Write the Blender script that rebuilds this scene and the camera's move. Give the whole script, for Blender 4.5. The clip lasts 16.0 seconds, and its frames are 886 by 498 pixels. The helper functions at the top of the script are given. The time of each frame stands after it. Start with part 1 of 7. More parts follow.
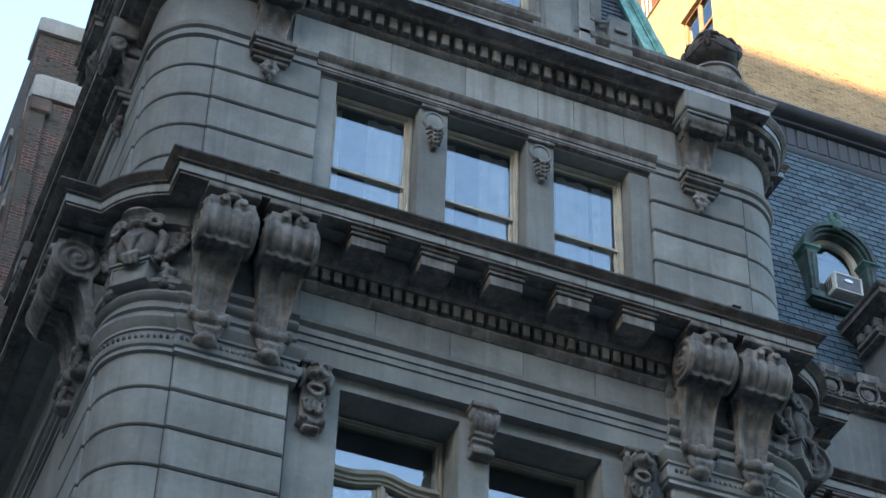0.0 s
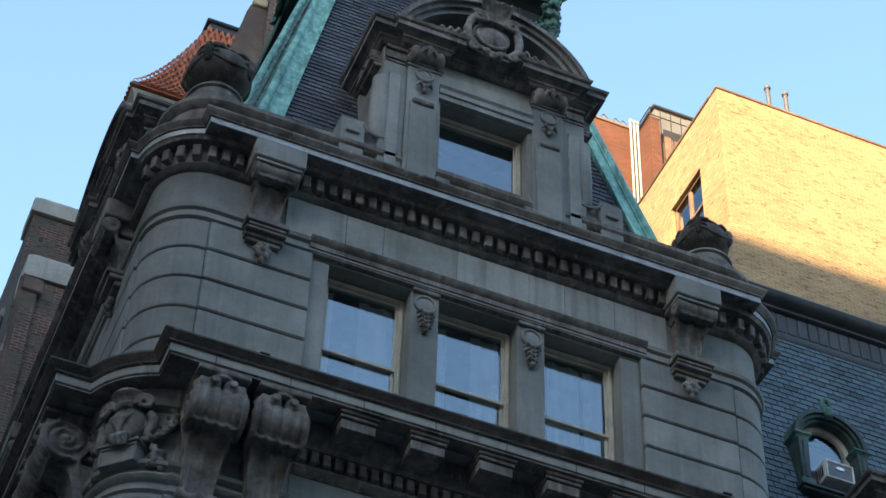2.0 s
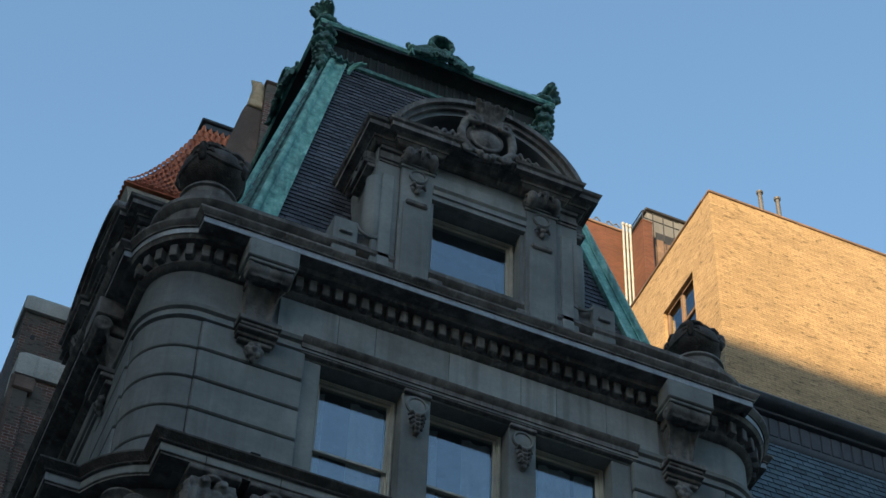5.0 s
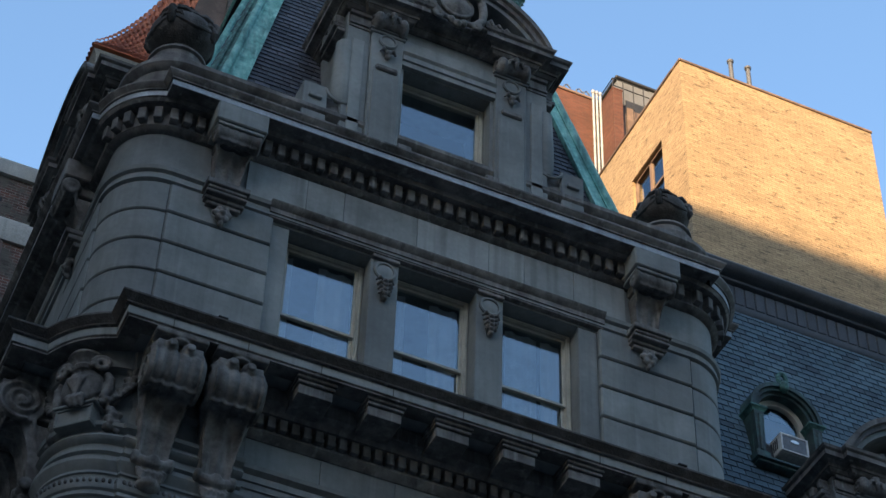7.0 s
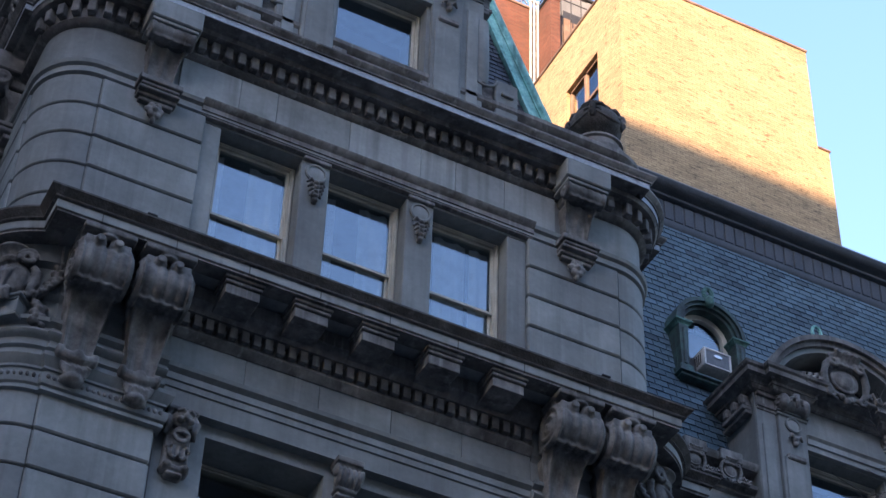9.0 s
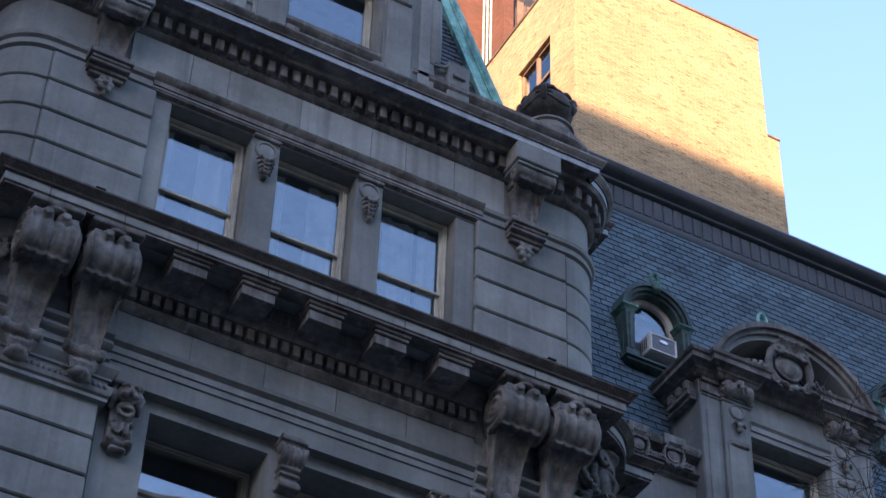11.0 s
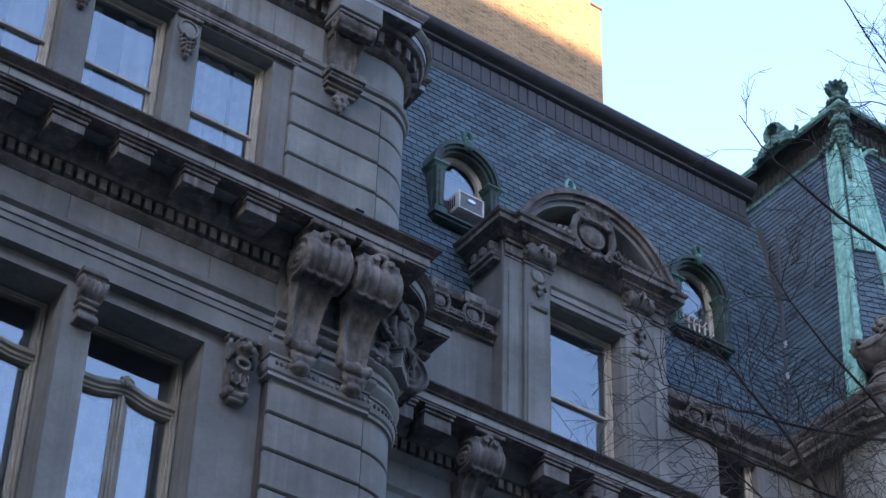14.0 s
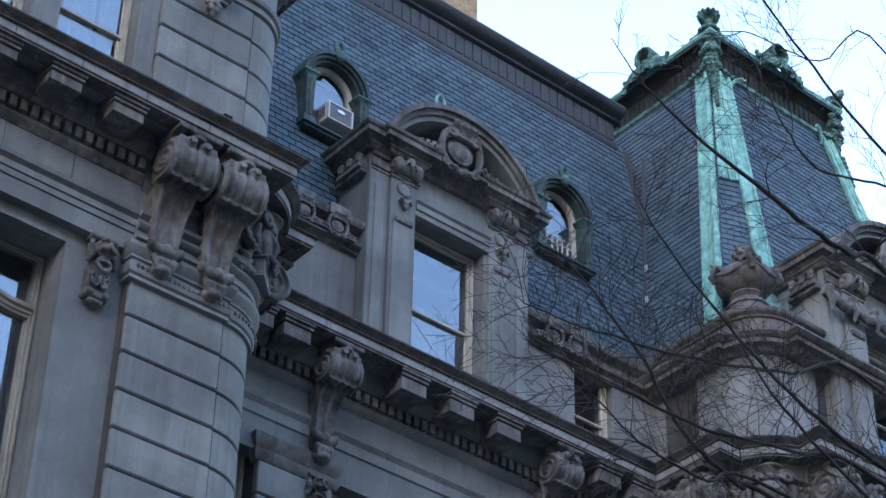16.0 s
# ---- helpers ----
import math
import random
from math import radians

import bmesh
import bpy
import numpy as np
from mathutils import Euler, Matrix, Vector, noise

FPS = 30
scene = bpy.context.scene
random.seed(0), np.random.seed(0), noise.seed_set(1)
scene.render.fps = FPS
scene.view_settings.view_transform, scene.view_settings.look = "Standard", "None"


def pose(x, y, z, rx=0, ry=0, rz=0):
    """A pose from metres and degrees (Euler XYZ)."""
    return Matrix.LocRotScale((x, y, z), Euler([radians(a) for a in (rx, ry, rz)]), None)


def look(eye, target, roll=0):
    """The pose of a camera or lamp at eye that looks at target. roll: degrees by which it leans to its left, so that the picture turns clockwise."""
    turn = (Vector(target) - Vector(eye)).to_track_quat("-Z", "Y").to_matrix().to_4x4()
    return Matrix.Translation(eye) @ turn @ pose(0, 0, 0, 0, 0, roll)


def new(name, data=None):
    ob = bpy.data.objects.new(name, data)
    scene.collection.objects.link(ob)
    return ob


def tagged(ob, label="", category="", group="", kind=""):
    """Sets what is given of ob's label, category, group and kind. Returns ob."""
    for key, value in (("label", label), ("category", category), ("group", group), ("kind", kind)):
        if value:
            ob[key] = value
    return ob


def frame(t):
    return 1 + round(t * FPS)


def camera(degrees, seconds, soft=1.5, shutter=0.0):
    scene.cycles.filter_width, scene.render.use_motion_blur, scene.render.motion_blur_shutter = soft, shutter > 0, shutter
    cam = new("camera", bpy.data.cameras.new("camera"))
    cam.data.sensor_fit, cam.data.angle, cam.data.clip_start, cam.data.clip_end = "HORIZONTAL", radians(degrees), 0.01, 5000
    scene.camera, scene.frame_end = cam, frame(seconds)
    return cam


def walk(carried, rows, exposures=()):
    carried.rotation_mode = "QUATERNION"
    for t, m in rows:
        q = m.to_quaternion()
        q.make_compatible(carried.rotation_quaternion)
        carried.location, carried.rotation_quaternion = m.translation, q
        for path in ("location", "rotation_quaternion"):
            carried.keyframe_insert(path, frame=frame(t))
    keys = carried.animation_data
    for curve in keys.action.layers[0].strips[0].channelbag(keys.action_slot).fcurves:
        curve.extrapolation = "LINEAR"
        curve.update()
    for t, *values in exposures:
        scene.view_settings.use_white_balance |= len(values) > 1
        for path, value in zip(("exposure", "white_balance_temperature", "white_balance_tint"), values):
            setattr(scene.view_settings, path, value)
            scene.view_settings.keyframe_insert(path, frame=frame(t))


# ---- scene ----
# seconds, stops: the camera's own exposure drifts as sky enters the picture
EXPOSURES = [(0.0, 2.92, 6550, 9), (0.5, 2.68, 6400, 10), (1.5, 2.44, 6350, 9), (3.5, 1.44, 6150, 1), (6.0, 1.29, 6000, 3), (7.0, 1.60, 5900, 8), (8.0, 2.24, 5800, 17), (8.5, 2.30, 5800, 20), (11.0, 2.28, 5950, 24), (12.5, 2.28, 5980, 25), (14.5, 2.72, 6050, 23), (16.0, 2.88, 6050, 20)]
cam = camera(23.315, 16.0)
# seconds, yaw, pitch, roll (degrees): a hand-held camera that turns on the spot at street level
EYE = (0.0, 0.0, 1.6)
ROWS = [
    (0.0, -21.037, 41.621, 1.84),
    (0.5, -21.307, 42.828, 2.164),
    (1.0, -21.963, 44.204, 2.022),
    (1.5, -21.53, 45.91, 1.989),
    (2.0, -21.129, 46.522, 2.312),
    (2.5, -21.115, 47.102, 2.14),
    (3.0, -20.631, 48.517, 2.348),
    (3.5, -20.276, 49.552, 2.417),
    (6.0, -22.469, 48.042, 2.362),
    (6.5, -22.88, 46.928, 2.075),
    (7.0, -22.71, 45.696, 2.231),
    (7.5, -23.676, 44.316, 2.226),
    (8.0, -24.185, 43.556, 2.018),
    (8.5, -24.868, 43.323, 2.096),
    (11.0, -27.339, 42.781, 2.12),
    (11.5, -28.169, 41.943, 1.957),
    (12.0, -28.982, 40.605, 1.803),
    (12.5, -30.46, 40.274, 1.842),
    (13.0, -31.722, 39.882, 1.611),
    (13.5, -32.821, 39.435, 1.536),
    (14.0, -34.193, 38.963, 1.77),
    (14.5, -36.117, 38.593, 1.412),
    (15.0, -37.284, 38.294, 1.394),
    (15.5, -38.084, 37.549, 1.343),
    (16.0, -38.812, 36.73, 1.441),
]
walk(cam, [(t, pose(*EYE, 0, 0, yaw) @ pose(0, 0, 0, 90 + pitch) @ pose(0, 0, 0, 0, 0, roll)) for t, yaw, pitch, roll in ROWS],
     exposures=EXPOSURES)

# ---- world, sun ----
SUN_EL, SUN_AZ = 12.0, 40.0          # degrees above the horizon, and to the left of straight behind the camera
world = bpy.data.worlds.new("sky")
scene.world = world
world.use_nodes = True
wn, wl = world.node_tree.nodes, world.node_tree.links
sky = wn.new("ShaderNodeTexSky")
sky.sky_type, sky.sun_disc = "NISHITA", False
sky.sun_elevation = radians(SUN_EL)
sky.sun_rotation = radians(180 + SUN_AZ)
sky.air_density, sky.dust_density, sky.ozone_density = 1.0, 0.9, 1.2
wl.new(sky.outputs[0], wn["Background"].inputs[0])
wn["Background"].inputs[1].default_value = 0.15
sun = new("sun", bpy.data.lights.new("sun", "SUN"))
sun.data.energy, sun.data.angle, sun.data.color = 5.0, radians(0.3), (1.0, 0.64, 0.31)
_e, _a = radians(SUN_EL), radians(SUN_AZ)
SUN_DIR = Vector((-math.sin(_a) * math.cos(_e), -math.cos(_a) * math.cos(_e), math.sin(_e)))
sun.matrix_world = look(SUN_DIR * 100, (0, 0, 0))


# ---- materials ----
def material(name, base, rough=0.8, metal=0.0, dark=None, light=None, scale=1.0, bump=0.3, streak=0.0, streak_col=None, rand=0.0, grain=30.0, speckle=1.0, wash=0.0, wash_col=(0.45, 0.46, 0.45), odd=0.0):
    """Two scales of noise between dark and light, vertical streaks, per-piece variation and a fine bump."""
    m = bpy.data.materials.new(name)
    m.use_nodes = True
    n, l = m.node_tree.nodes, m.node_tree.links
    b = n["Principled BSDF"]
    b.inputs["Roughness"].default_value = rough
    b.inputs["Metallic"].default_value = metal
    co = n.new("ShaderNodeTexCoord")
    geo = n.new("ShaderNodeNewGeometry")
    big = n.new("ShaderNodeTexNoise")
    big.inputs["Scale"].default_value, big.inputs["Detail"].default_value = scale, 6
    big.inputs["Roughness"].default_value = 0.62
    l.new(geo.outputs["Position"], big.inputs["Vector"])
    ramp = n.new("ShaderNodeValToRGB")
    dark = dark or tuple(c * 0.7 for c in base)
    light = light or tuple(min(1, c * 1.2) for c in base)
    ramp.color_ramp.elements[0].position, ramp.color_ramp.elements[1].position = 0.28, 0.72
    ramp.color_ramp.elements[0].color = (*dark, 1)
    ramp.color_ramp.elements[1].color = (*light, 1)
    mid = ramp.color_ramp.elements.new(0.5)
    mid.color = (*base, 1)
    l.new(big.outputs["Fac"], ramp.inputs[0])
    col = ramp.outputs[0]
    fine = n.new("ShaderNodeTexNoise")
    fine.inputs["Scale"].default_value, fine.inputs["Detail"].default_value = grain, 5
    l.new(geo.outputs["Position"], fine.inputs["Vector"])
    if streak:
        mp = n.new("ShaderNodeMapping")
        mp.inputs["Scale"].default_value = (5.0, 5.0, 0.22)
        l.new(geo.outputs["Position"], mp.inputs["Vector"])
        st = n.new("ShaderNodeTexNoise")
        st.inputs["Scale"].default_value, st.inputs["Detail"].default_value = 1.3, 5
        l.new(mp.outputs[0], st.inputs["Vector"])
        sr = n.new("ShaderNodeMapRange")
        sr.inputs[1].default_value, sr.inputs[2].default_value = 0.5, 0.72
        sr.inputs[4].default_value = streak
        l.new(st.outputs["Fac"], sr.inputs[0])
        mx = n.new("ShaderNodeMixRGB")
        mx.inputs[2].default_value = (*(streak_col or tuple(c * 0.45 for c in base)), 1)
        l.new(sr.outputs[0], mx.inputs[0])
        l.new(col, mx.inputs[1])
        col = mx.outputs[0]
    if wash:
        # pale rain-washed runs, finer than the dark streaks
        mp = n.new("ShaderNodeMapping")
        mp.inputs["Scale"].default_value = (9.0, 9.0, 0.5)
        mp.inputs["Location"].default_value = (3.7, 1.9, 8.3)
        l.new(geo.outputs["Position"], mp.inputs["Vector"])
        ws = n.new("ShaderNodeTexNoise")
        ws.inputs["Scale"].default_value, ws.inputs["Detail"].default_value = 1.1, 6
        l.new(mp.outputs[0], ws.inputs["Vector"])
        wr = n.new("ShaderNodeMapRange")
        wr.inputs[1].default_value, wr.inputs[2].default_value = 0.56, 0.74
        wr.inputs[4].default_value = wash
        l.new(ws.outputs["Fac"], wr.inputs[0])
        wx = n.new("ShaderNodeMixRGB")
        wx.inputs[2].default_value = (*wash_col, 1)
        l.new(wr.outputs[0], wx.inputs[0])
        l.new(col, wx.inputs[1])
        col = wx.outputs[0]
    fm = n.new("ShaderNodeMapRange")
    fm.inputs[1].default_value, fm.inputs[2].default_value = 0.3, 0.7
    fm.inputs[3].default_value, fm.inputs[4].default_value = 1 - 0.16 * speckle, 1 + 0.13 * speckle
    l.new(fine.outputs["Fac"], fm.inputs[0])
    val = fm.outputs[0]
    if rand:
        oi = n.new("ShaderNodeObjectInfo")
        add = n.new("ShaderNodeMath")
        add.operation = "ADD"
        l.new(oi.outputs["Random"], add.inputs[0])
        l.new(geo.outputs["Random Per Island"], add.inputs[1])
        fr = n.new("ShaderNodeMath")
        fr.operation = "FRACT"
        l.new(add.outputs[0], fr.inputs[0])
        rr = n.new("ShaderNodeMapRange")
        rr.inputs[3].default_value, rr.inputs[4].default_value = 1 - rand, 1 + rand
        l.new(fr.outputs[0], rr.inputs[0])
        mu = n.new("ShaderNodeMath")
        mu.operation = "MULTIPLY"
        l.new(rr.outputs[0], mu.inputs[0])
        l.new(val, mu.inputs[1])
        val = mu.outputs[0]
        if odd:
            # a few replaced or darker pieces
            gt = n.new("ShaderNodeMapRange")
            gt.inputs[1].default_value, gt.inputs[2].default_value = 1 - odd, 1 - odd * 0.9
            gt.inputs[3].default_value, gt.inputs[4].default_value = 1.0, 0.42
            l.new(fr.outputs[0], gt.inputs[0])
            m2 = n.new("ShaderNodeMath")
            m2.operation = "MULTIPLY"
            l.new(val, m2.inputs[0]), l.new(gt.outputs[0], m2.inputs[1])
            val = m2.outputs[0]
    vm = n.new("ShaderNodeVectorMath")
    vm.operation = "SCALE"
    l.new(col, vm.inputs[0])
    l.new(val, vm.inputs["Scale"])
    l.new(vm.outputs[0], b.inputs["Base Color"])
    bp = n.new("ShaderNodeBump")
    bp.inputs["Strength"].default_value, bp.inputs["Distance"].default_value = bump, 0.02
    l.new(fine.outputs["Fac"], bp.inputs["Height"])
    l.new(bp.outputs[0], b.inputs["Normal"])
    return m


STONE = material("grey_limestone", (0.203, 0.214, 0.208), 0.85, dark=(0.128, 0.134, 0.131), light=(0.290, 0.302, 0.295), scale=0.7, streak=0.34, rand=0.11, streak_col=(0.092, 0.092, 0.088), bump=0.08, grain=14, speckle=0.4, wash=0.2, wash_col=(0.36, 0.375, 0.37))
# lighter copy of STONE: brightness of fascias and upper frieze put into the colour
PALE_STONE = material("pale_limestone", (0.255, 0.268, 0.264), 0.85, dark=(0.165, 0.172, 0.168), light=(0.34, 0.355, 0.35), scale=0.9, streak=0.45, rand=0.12, streak_col=(0.085, 0.085, 0.082), bump=0.08, grain=14, speckle=0.4, wash=0.12, wash_col=(0.40, 0.415, 0.41))
CARVED = material("sooty_carved_stone", (0.139, 0.133, 0.126), 0.9, dark=(0.04, 0.037, 0.034), light=(0.262, 0.254, 0.243), scale=3.4, bump=0.18, streak=0.5, streak_col=(0.036, 0.034, 0.032), rand=0.12, wash=0.45, wash_col=(0.33, 0.32, 0.305), speckle=0.5)
CORNICE = material("weathered_cornice_stone", (0.142, 0.134, 0.126), 0.88, dark=(0.042, 0.039, 0.036), light=(0.265, 0.253, 0.239), scale=1.9, bump=0.14, streak=0.6, streak_col=(0.04, 0.037, 0.035), rand=0.08, wash=0.55, wash_col=(0.34, 0.335, 0.32), speckle=0.4)
SOOT_STONE = material("soot_black_stone", (0.062, 0.057, 0.053), 0.92, dark=(0.03, 0.028, 0.027), light=(0.13, 0.122, 0.115), scale=1.6, bump=0.5, streak=0.5, streak_col=(0.15, 0.14, 0.13))
# dark core colour that shows between blocks and slates
GROOVE = material("dark_core", (0.07, 0.068, 0.065), 0.95, scale=2.0)
SLATE = material("blue_grey_slate", (0.060, 0.099, 0.126), 0.6, dark=(0.040, 0.066, 0.087), light=(0.086, 0.132, 0.160), scale=0.9, rand=0.24, bump=0.4, grain=18, odd=0.04)
DARK_SLATE = material("dark_slate", (0.074, 0.075, 0.088), 0.6, dark=(0.048, 0.049, 0.058), light=(0.105, 0.106, 0.120), scale=0.9, rand=0.30, bump=0.4, grain=18, odd=0.13)
COPPER = material("verdigris_copper", (0.215, 0.48, 0.415), 0.7, dark=(0.085, 0.23, 0.20), light=(0.40, 0.68, 0.60), scale=4.2, streak=0.7, streak_col=(0.05, 0.12, 0.105), bump=0.2, wash=0.4, wash_col=(0.50, 0.76, 0.68))
OLD_COPPER = material("dark_weathered_copper", (0.03, 0.05, 0.047), 0.6, dark=(0.014, 0.017, 0.017), light=(0.05, 0.12, 0.105), scale=2.8, streak=0.4, streak_col=(0.06, 0.14, 0.12), bump=0.5)
GREEN_COPPER = material("green_weathered_copper", (0.058, 0.138, 0.118), 0.7, dark=(0.012, 0.026, 0.024), light=(0.17, 0.37, 0.31), scale=5.5, streak=0.5, streak_col=(0.03, 0.07, 0.062), bump=0.3)
# darkest copper, for the frieze, ribs and cornice below the crest roll
NEAR_BLACK_COPPER = material("near_black_copper", (0.016, 0.021, 0.021), 0.8, dark=(0.009, 0.010, 0.010), light=(0.03, 0.045, 0.042), scale=2.0, bump=0.3, streak=0.2)
PIPE = material("dull_grey_pipe", (0.10, 0.105, 0.115), 0.55, 0.2, scale=3.0)
GREY_PANEL = material("grey_cladding", (0.13, 0.135, 0.14), 0.6, scale=1.0, streak=0.3)
LEAD = material("dark_lead_roofing", (0.05, 0.055, 0.065), 0.6, scale=1.5, bump=0.3, streak=0.3)
TIN = material("pale_grey_metal", (0.36, 0.38, 0.40), 0.5, 0.3, scale=2.5, streak=0.4)
CREAM = material("cream_painted_wood", (0.50, 0.465, 0.385), 0.5, dark=(0.36, 0.33, 0.27), light=(0.60, 0.56, 0.47), scale=2.0, bump=0.04, streak=0.3, speckle=0.25)
BRASS_PAINT = material("ochre_painted_wood", (0.36, 0.335, 0.265), 0.45, dark=(0.25, 0.23, 0.175), light=(0.44, 0.415, 0.34), scale=2.0, bump=0.04, streak=0.25, speckle=0.25)
ROOM = material("dim_room_plaster", (0.30, 0.28, 0.26), 0.9, scale=0.7)
CURTAIN = material("white_net_curtain", (0.88, 0.88, 0.86), 0.95, scale=1.5, bump=0.2)
TAN_BRICK = material("tan_brick", (0.56, 0.42, 0.26), 0.9, dark=(0.44, 0.32, 0.19), light=(0.66, 0.52, 0.34), scale=0.5, rand=0.16, bump=0.6, streak=0.15)
BROWN_BRICK = material("brown_brick", (0.13, 0.09, 0.07), 0.9, dark=(0.09, 0.065, 0.055), light=(0.24, 0.165, 0.13), scale=0.9, rand=0.3, bump=0.6)
COPING = material("pale_stone_coping", (0.50, 0.47, 0.41), 0.9, scale=1.2, streak=0.4)
TILE = material("terracotta_tile", (0.46, 0.13, 0.055), 0.75, dark=(0.32, 0.09, 0.04), light=(0.56, 0.21, 0.10), scale=1.5, rand=0.2, bump=0.4)
STEEL = material("galvanised_steel", (0.62, 0.63, 0.63), 0.35, 0.7, scale=4.0, bump=0.1)
BLACK = material("black_painted_metal", (0.03, 0.03, 0.03), 0.5, 0.2, scale=4.0)
WHITE_PLASTIC = material("off_white_plastic", (0.55, 0.54, 0.51), 0.5, scale=3.0, bump=0.05, streak=0.2)
GRILLE = material("dark_grille", (0.12, 0.12, 0.125), 0.5, scale=5.0, bump=0.1)
BARK = material("dark_bark", (0.034, 0.028, 0.026), 0.9, scale=6.0, bump=0.8)
ASPHALT = material("asphalt", (0.055, 0.055, 0.058), 0.9, scale=0.4, bump=0.5)
# for the unseen walls only, kept dark so they bounce little light
RENDER_WALL = material("plain_unseen_wall", (0.16, 0.14, 0.125), 0.9, scale=0.3, streak=0.2)

GLASS = bpy.data.materials.new("window_glass")
GLASS.use_nodes = True
_n, _l = GLASS.node_tree.nodes, GLASS.node_tree.links
_n.remove(_n["Principled BSDF"])
_gl, _tr, _mx = _n.new("ShaderNodeBsdfGlossy"), _n.new("ShaderNodeBsdfTransparent"), _n.new("ShaderNodeMixShader")
_gl.inputs["Roughness"].default_value = 0.015
_gl.inputs["Color"].default_value = (0.84, 0.92, 1.0, 1)
_tr.inputs["Color"].default_value = (0.92, 0.95, 0.95, 1)
_mx.inputs[0].default_value = 0.145
_l.new(_tr.outputs[0], _mx.inputs[1]), _l.new(_gl.outputs[0], _mx.inputs[2])
_l.new(_mx.outputs[0], _n["Material Output"].inputs[0])


# ---- mesh helpers ----
def finish(bm, smooth=35.0):
    bmesh.ops.recalc_face_normals(bm, faces=bm.faces)
    lim = radians(smooth)
    for fc in bm.faces:
        fc.smooth = True
    for e in bm.edges:
        e.smooth = len(e.link_faces) == 2 and e.calc_face_angle(0.0) < lim
    return bm


def part(name, bm, mat, parent=None, label="", smooth=35.0):
    """One mesh object from a bmesh, under a thing or a part."""
    finish(bm, smooth)
    me = bpy.data.meshes.new(name)
    bm.to_mesh(me)
    bm.free()
    me.materials.append(mat)
    ob = new(name, me)
    if parent is not None:
        ob.parent = parent
    if label:
        tagged(ob, label)
    return ob


def share(name, me, parent, m):
    ob = new(name, me)
    ob.parent = parent
    ob.matrix_basis = m
    return ob


def thing(name, label, category, at=(0, 0, 0), group="", kind=""):
    ob = new(name)
    ob.location = at
    ob.empty_display_size = 0.2
    return tagged(ob, label, category, group, kind)


def box(bm, x0, x1, y0, y1, z0, z1, bevel=0.0, m=None):
    vs = [bm.verts.new((x, y, z)) for z in (z0, z1) for x, y in ((x0, y0), (x1, y0), (x1, y1), (x0, y1))]
    fs = [bm.faces.new([vs[i] for i in q]) for q in ((3, 2, 1, 0), (4, 5, 6, 7), (0, 1, 5, 4), (1, 2, 6, 5), (2, 3, 7, 6), (3, 0, 4, 7))]
    if bevel:
        es = list({e for fc in fs for e in fc.edges})
        r = bmesh.ops.bevel(bm, geom=es, offset=bevel, segments=1, affect="EDGES")
        vs = list({v for fc in r["faces"] for v in fc.verts} | {v for v in vs if v.is_valid})
    if m is not None:
        for v in vs:
            v.co = m @ v.co
    return vs


def arc(cx, cy, r, a0, a1, n):
    return [(cx + r * math.cos(radians(a0 + (a1 - a0) * i / n)), cy + r * math.sin(radians(a0 + (a1 - a0) * i / n))) for i in range(n + 1)]


def offset_path(path, o):
    """Shift an open polyline by o to its right-hand side, mitred."""
    out = []
    n = len(path)
    for i in range(n):
        ns = []
        for a, b in ((i - 1, i), (i, i + 1)):
            if 0 <= a and b < n:
                dx, dy = path[b][0] - path[a][0], path[b][1] - path[a][1]
                k = math.hypot(dx, dy)
                ns.append((dy / k, -dx / k))
        if len(ns) == 1:
            mx, my = ns[0]
        else:
            c = 1 + ns[0][0] * ns[1][0] + ns[0][1] * ns[1][1]
            mx, my = (ns[0][0] + ns[1][0]) / c, (ns[0][1] + ns[1][1]) / c
        out.append((path[i][0] + o * mx, path[i][1] + o * my))
    return out


def stack(bm, path, prof, back=None):
    """A solid of mouldings: path an open line seen from above, prof rows of (offset outwards, z) from the bottom up; closed at the back."""
    rings = []
    for o, z in prof:
        pts = offset_path(path, o)
        if back:
            pts = pts + list(back)
        rings.append([bm.verts.new((x, y, z)) for x, y in pts])
    n = len(rings[0])
    for a, b in zip(rings, rings[1:]):
        for i in range(n):
            j = (i + 1) % n
            bm.faces.new((a[i], a[j], b[j], b[i]))
    caps = [bm.faces.new(rings[0]), bm.faces.new(rings[-1])]
    bmesh.ops.triangulate(bm, faces=caps)
    return bm


def prism(bm, outline, axis_vec, m=None):
    """Extrude a closed outline of 3D points along a vector."""
    a = [bm.verts.new(p) for p in outline]
    b = [bm.verts.new(Vector(p) + Vector(axis_vec)) for p in outline]
    n = len(a)
    for i in range(n):
        bm.faces.new((a[i], a[(i + 1) % n], b[(i + 1) % n], b[i]))
    caps = [bm.faces.new(a), bm.faces.new(b)]
    bmesh.ops.triangulate(bm, faces=caps)
    if m is not None:
        for v in a + b:
            v.co = m @ v.co
    return a + b


def lathe(bm, prof, at=(0, 0, 0), n=20, m=None, a0=0.0, a1=360.0):
    """Turn rows of (radius, z) about a standing axis."""
    full = abs(a1 - a0) >= 359.9
    k = n if full else n + 1
    rings = []
    for r, z in prof:
        ring = []
        for i in range(k):
            a = radians(a0 + (a1 - a0) * i / n)
            p = Vector((r * math.cos(a), r * math.sin(a), z))
            p = (m @ p) if m is not None else p
            ring.append(bm.verts.new(p + Vector(at)))
        rings.append(ring)
    for a, b in zip(rings, rings[1:]):
        for i in range(n):
            j = (i + 1) % k
            bm.faces.new((a[i], a[j], b[j], b[i]))
    if full:
        for r in (rings[0], rings[-1]):
            bm.faces.new(r)
    return rings


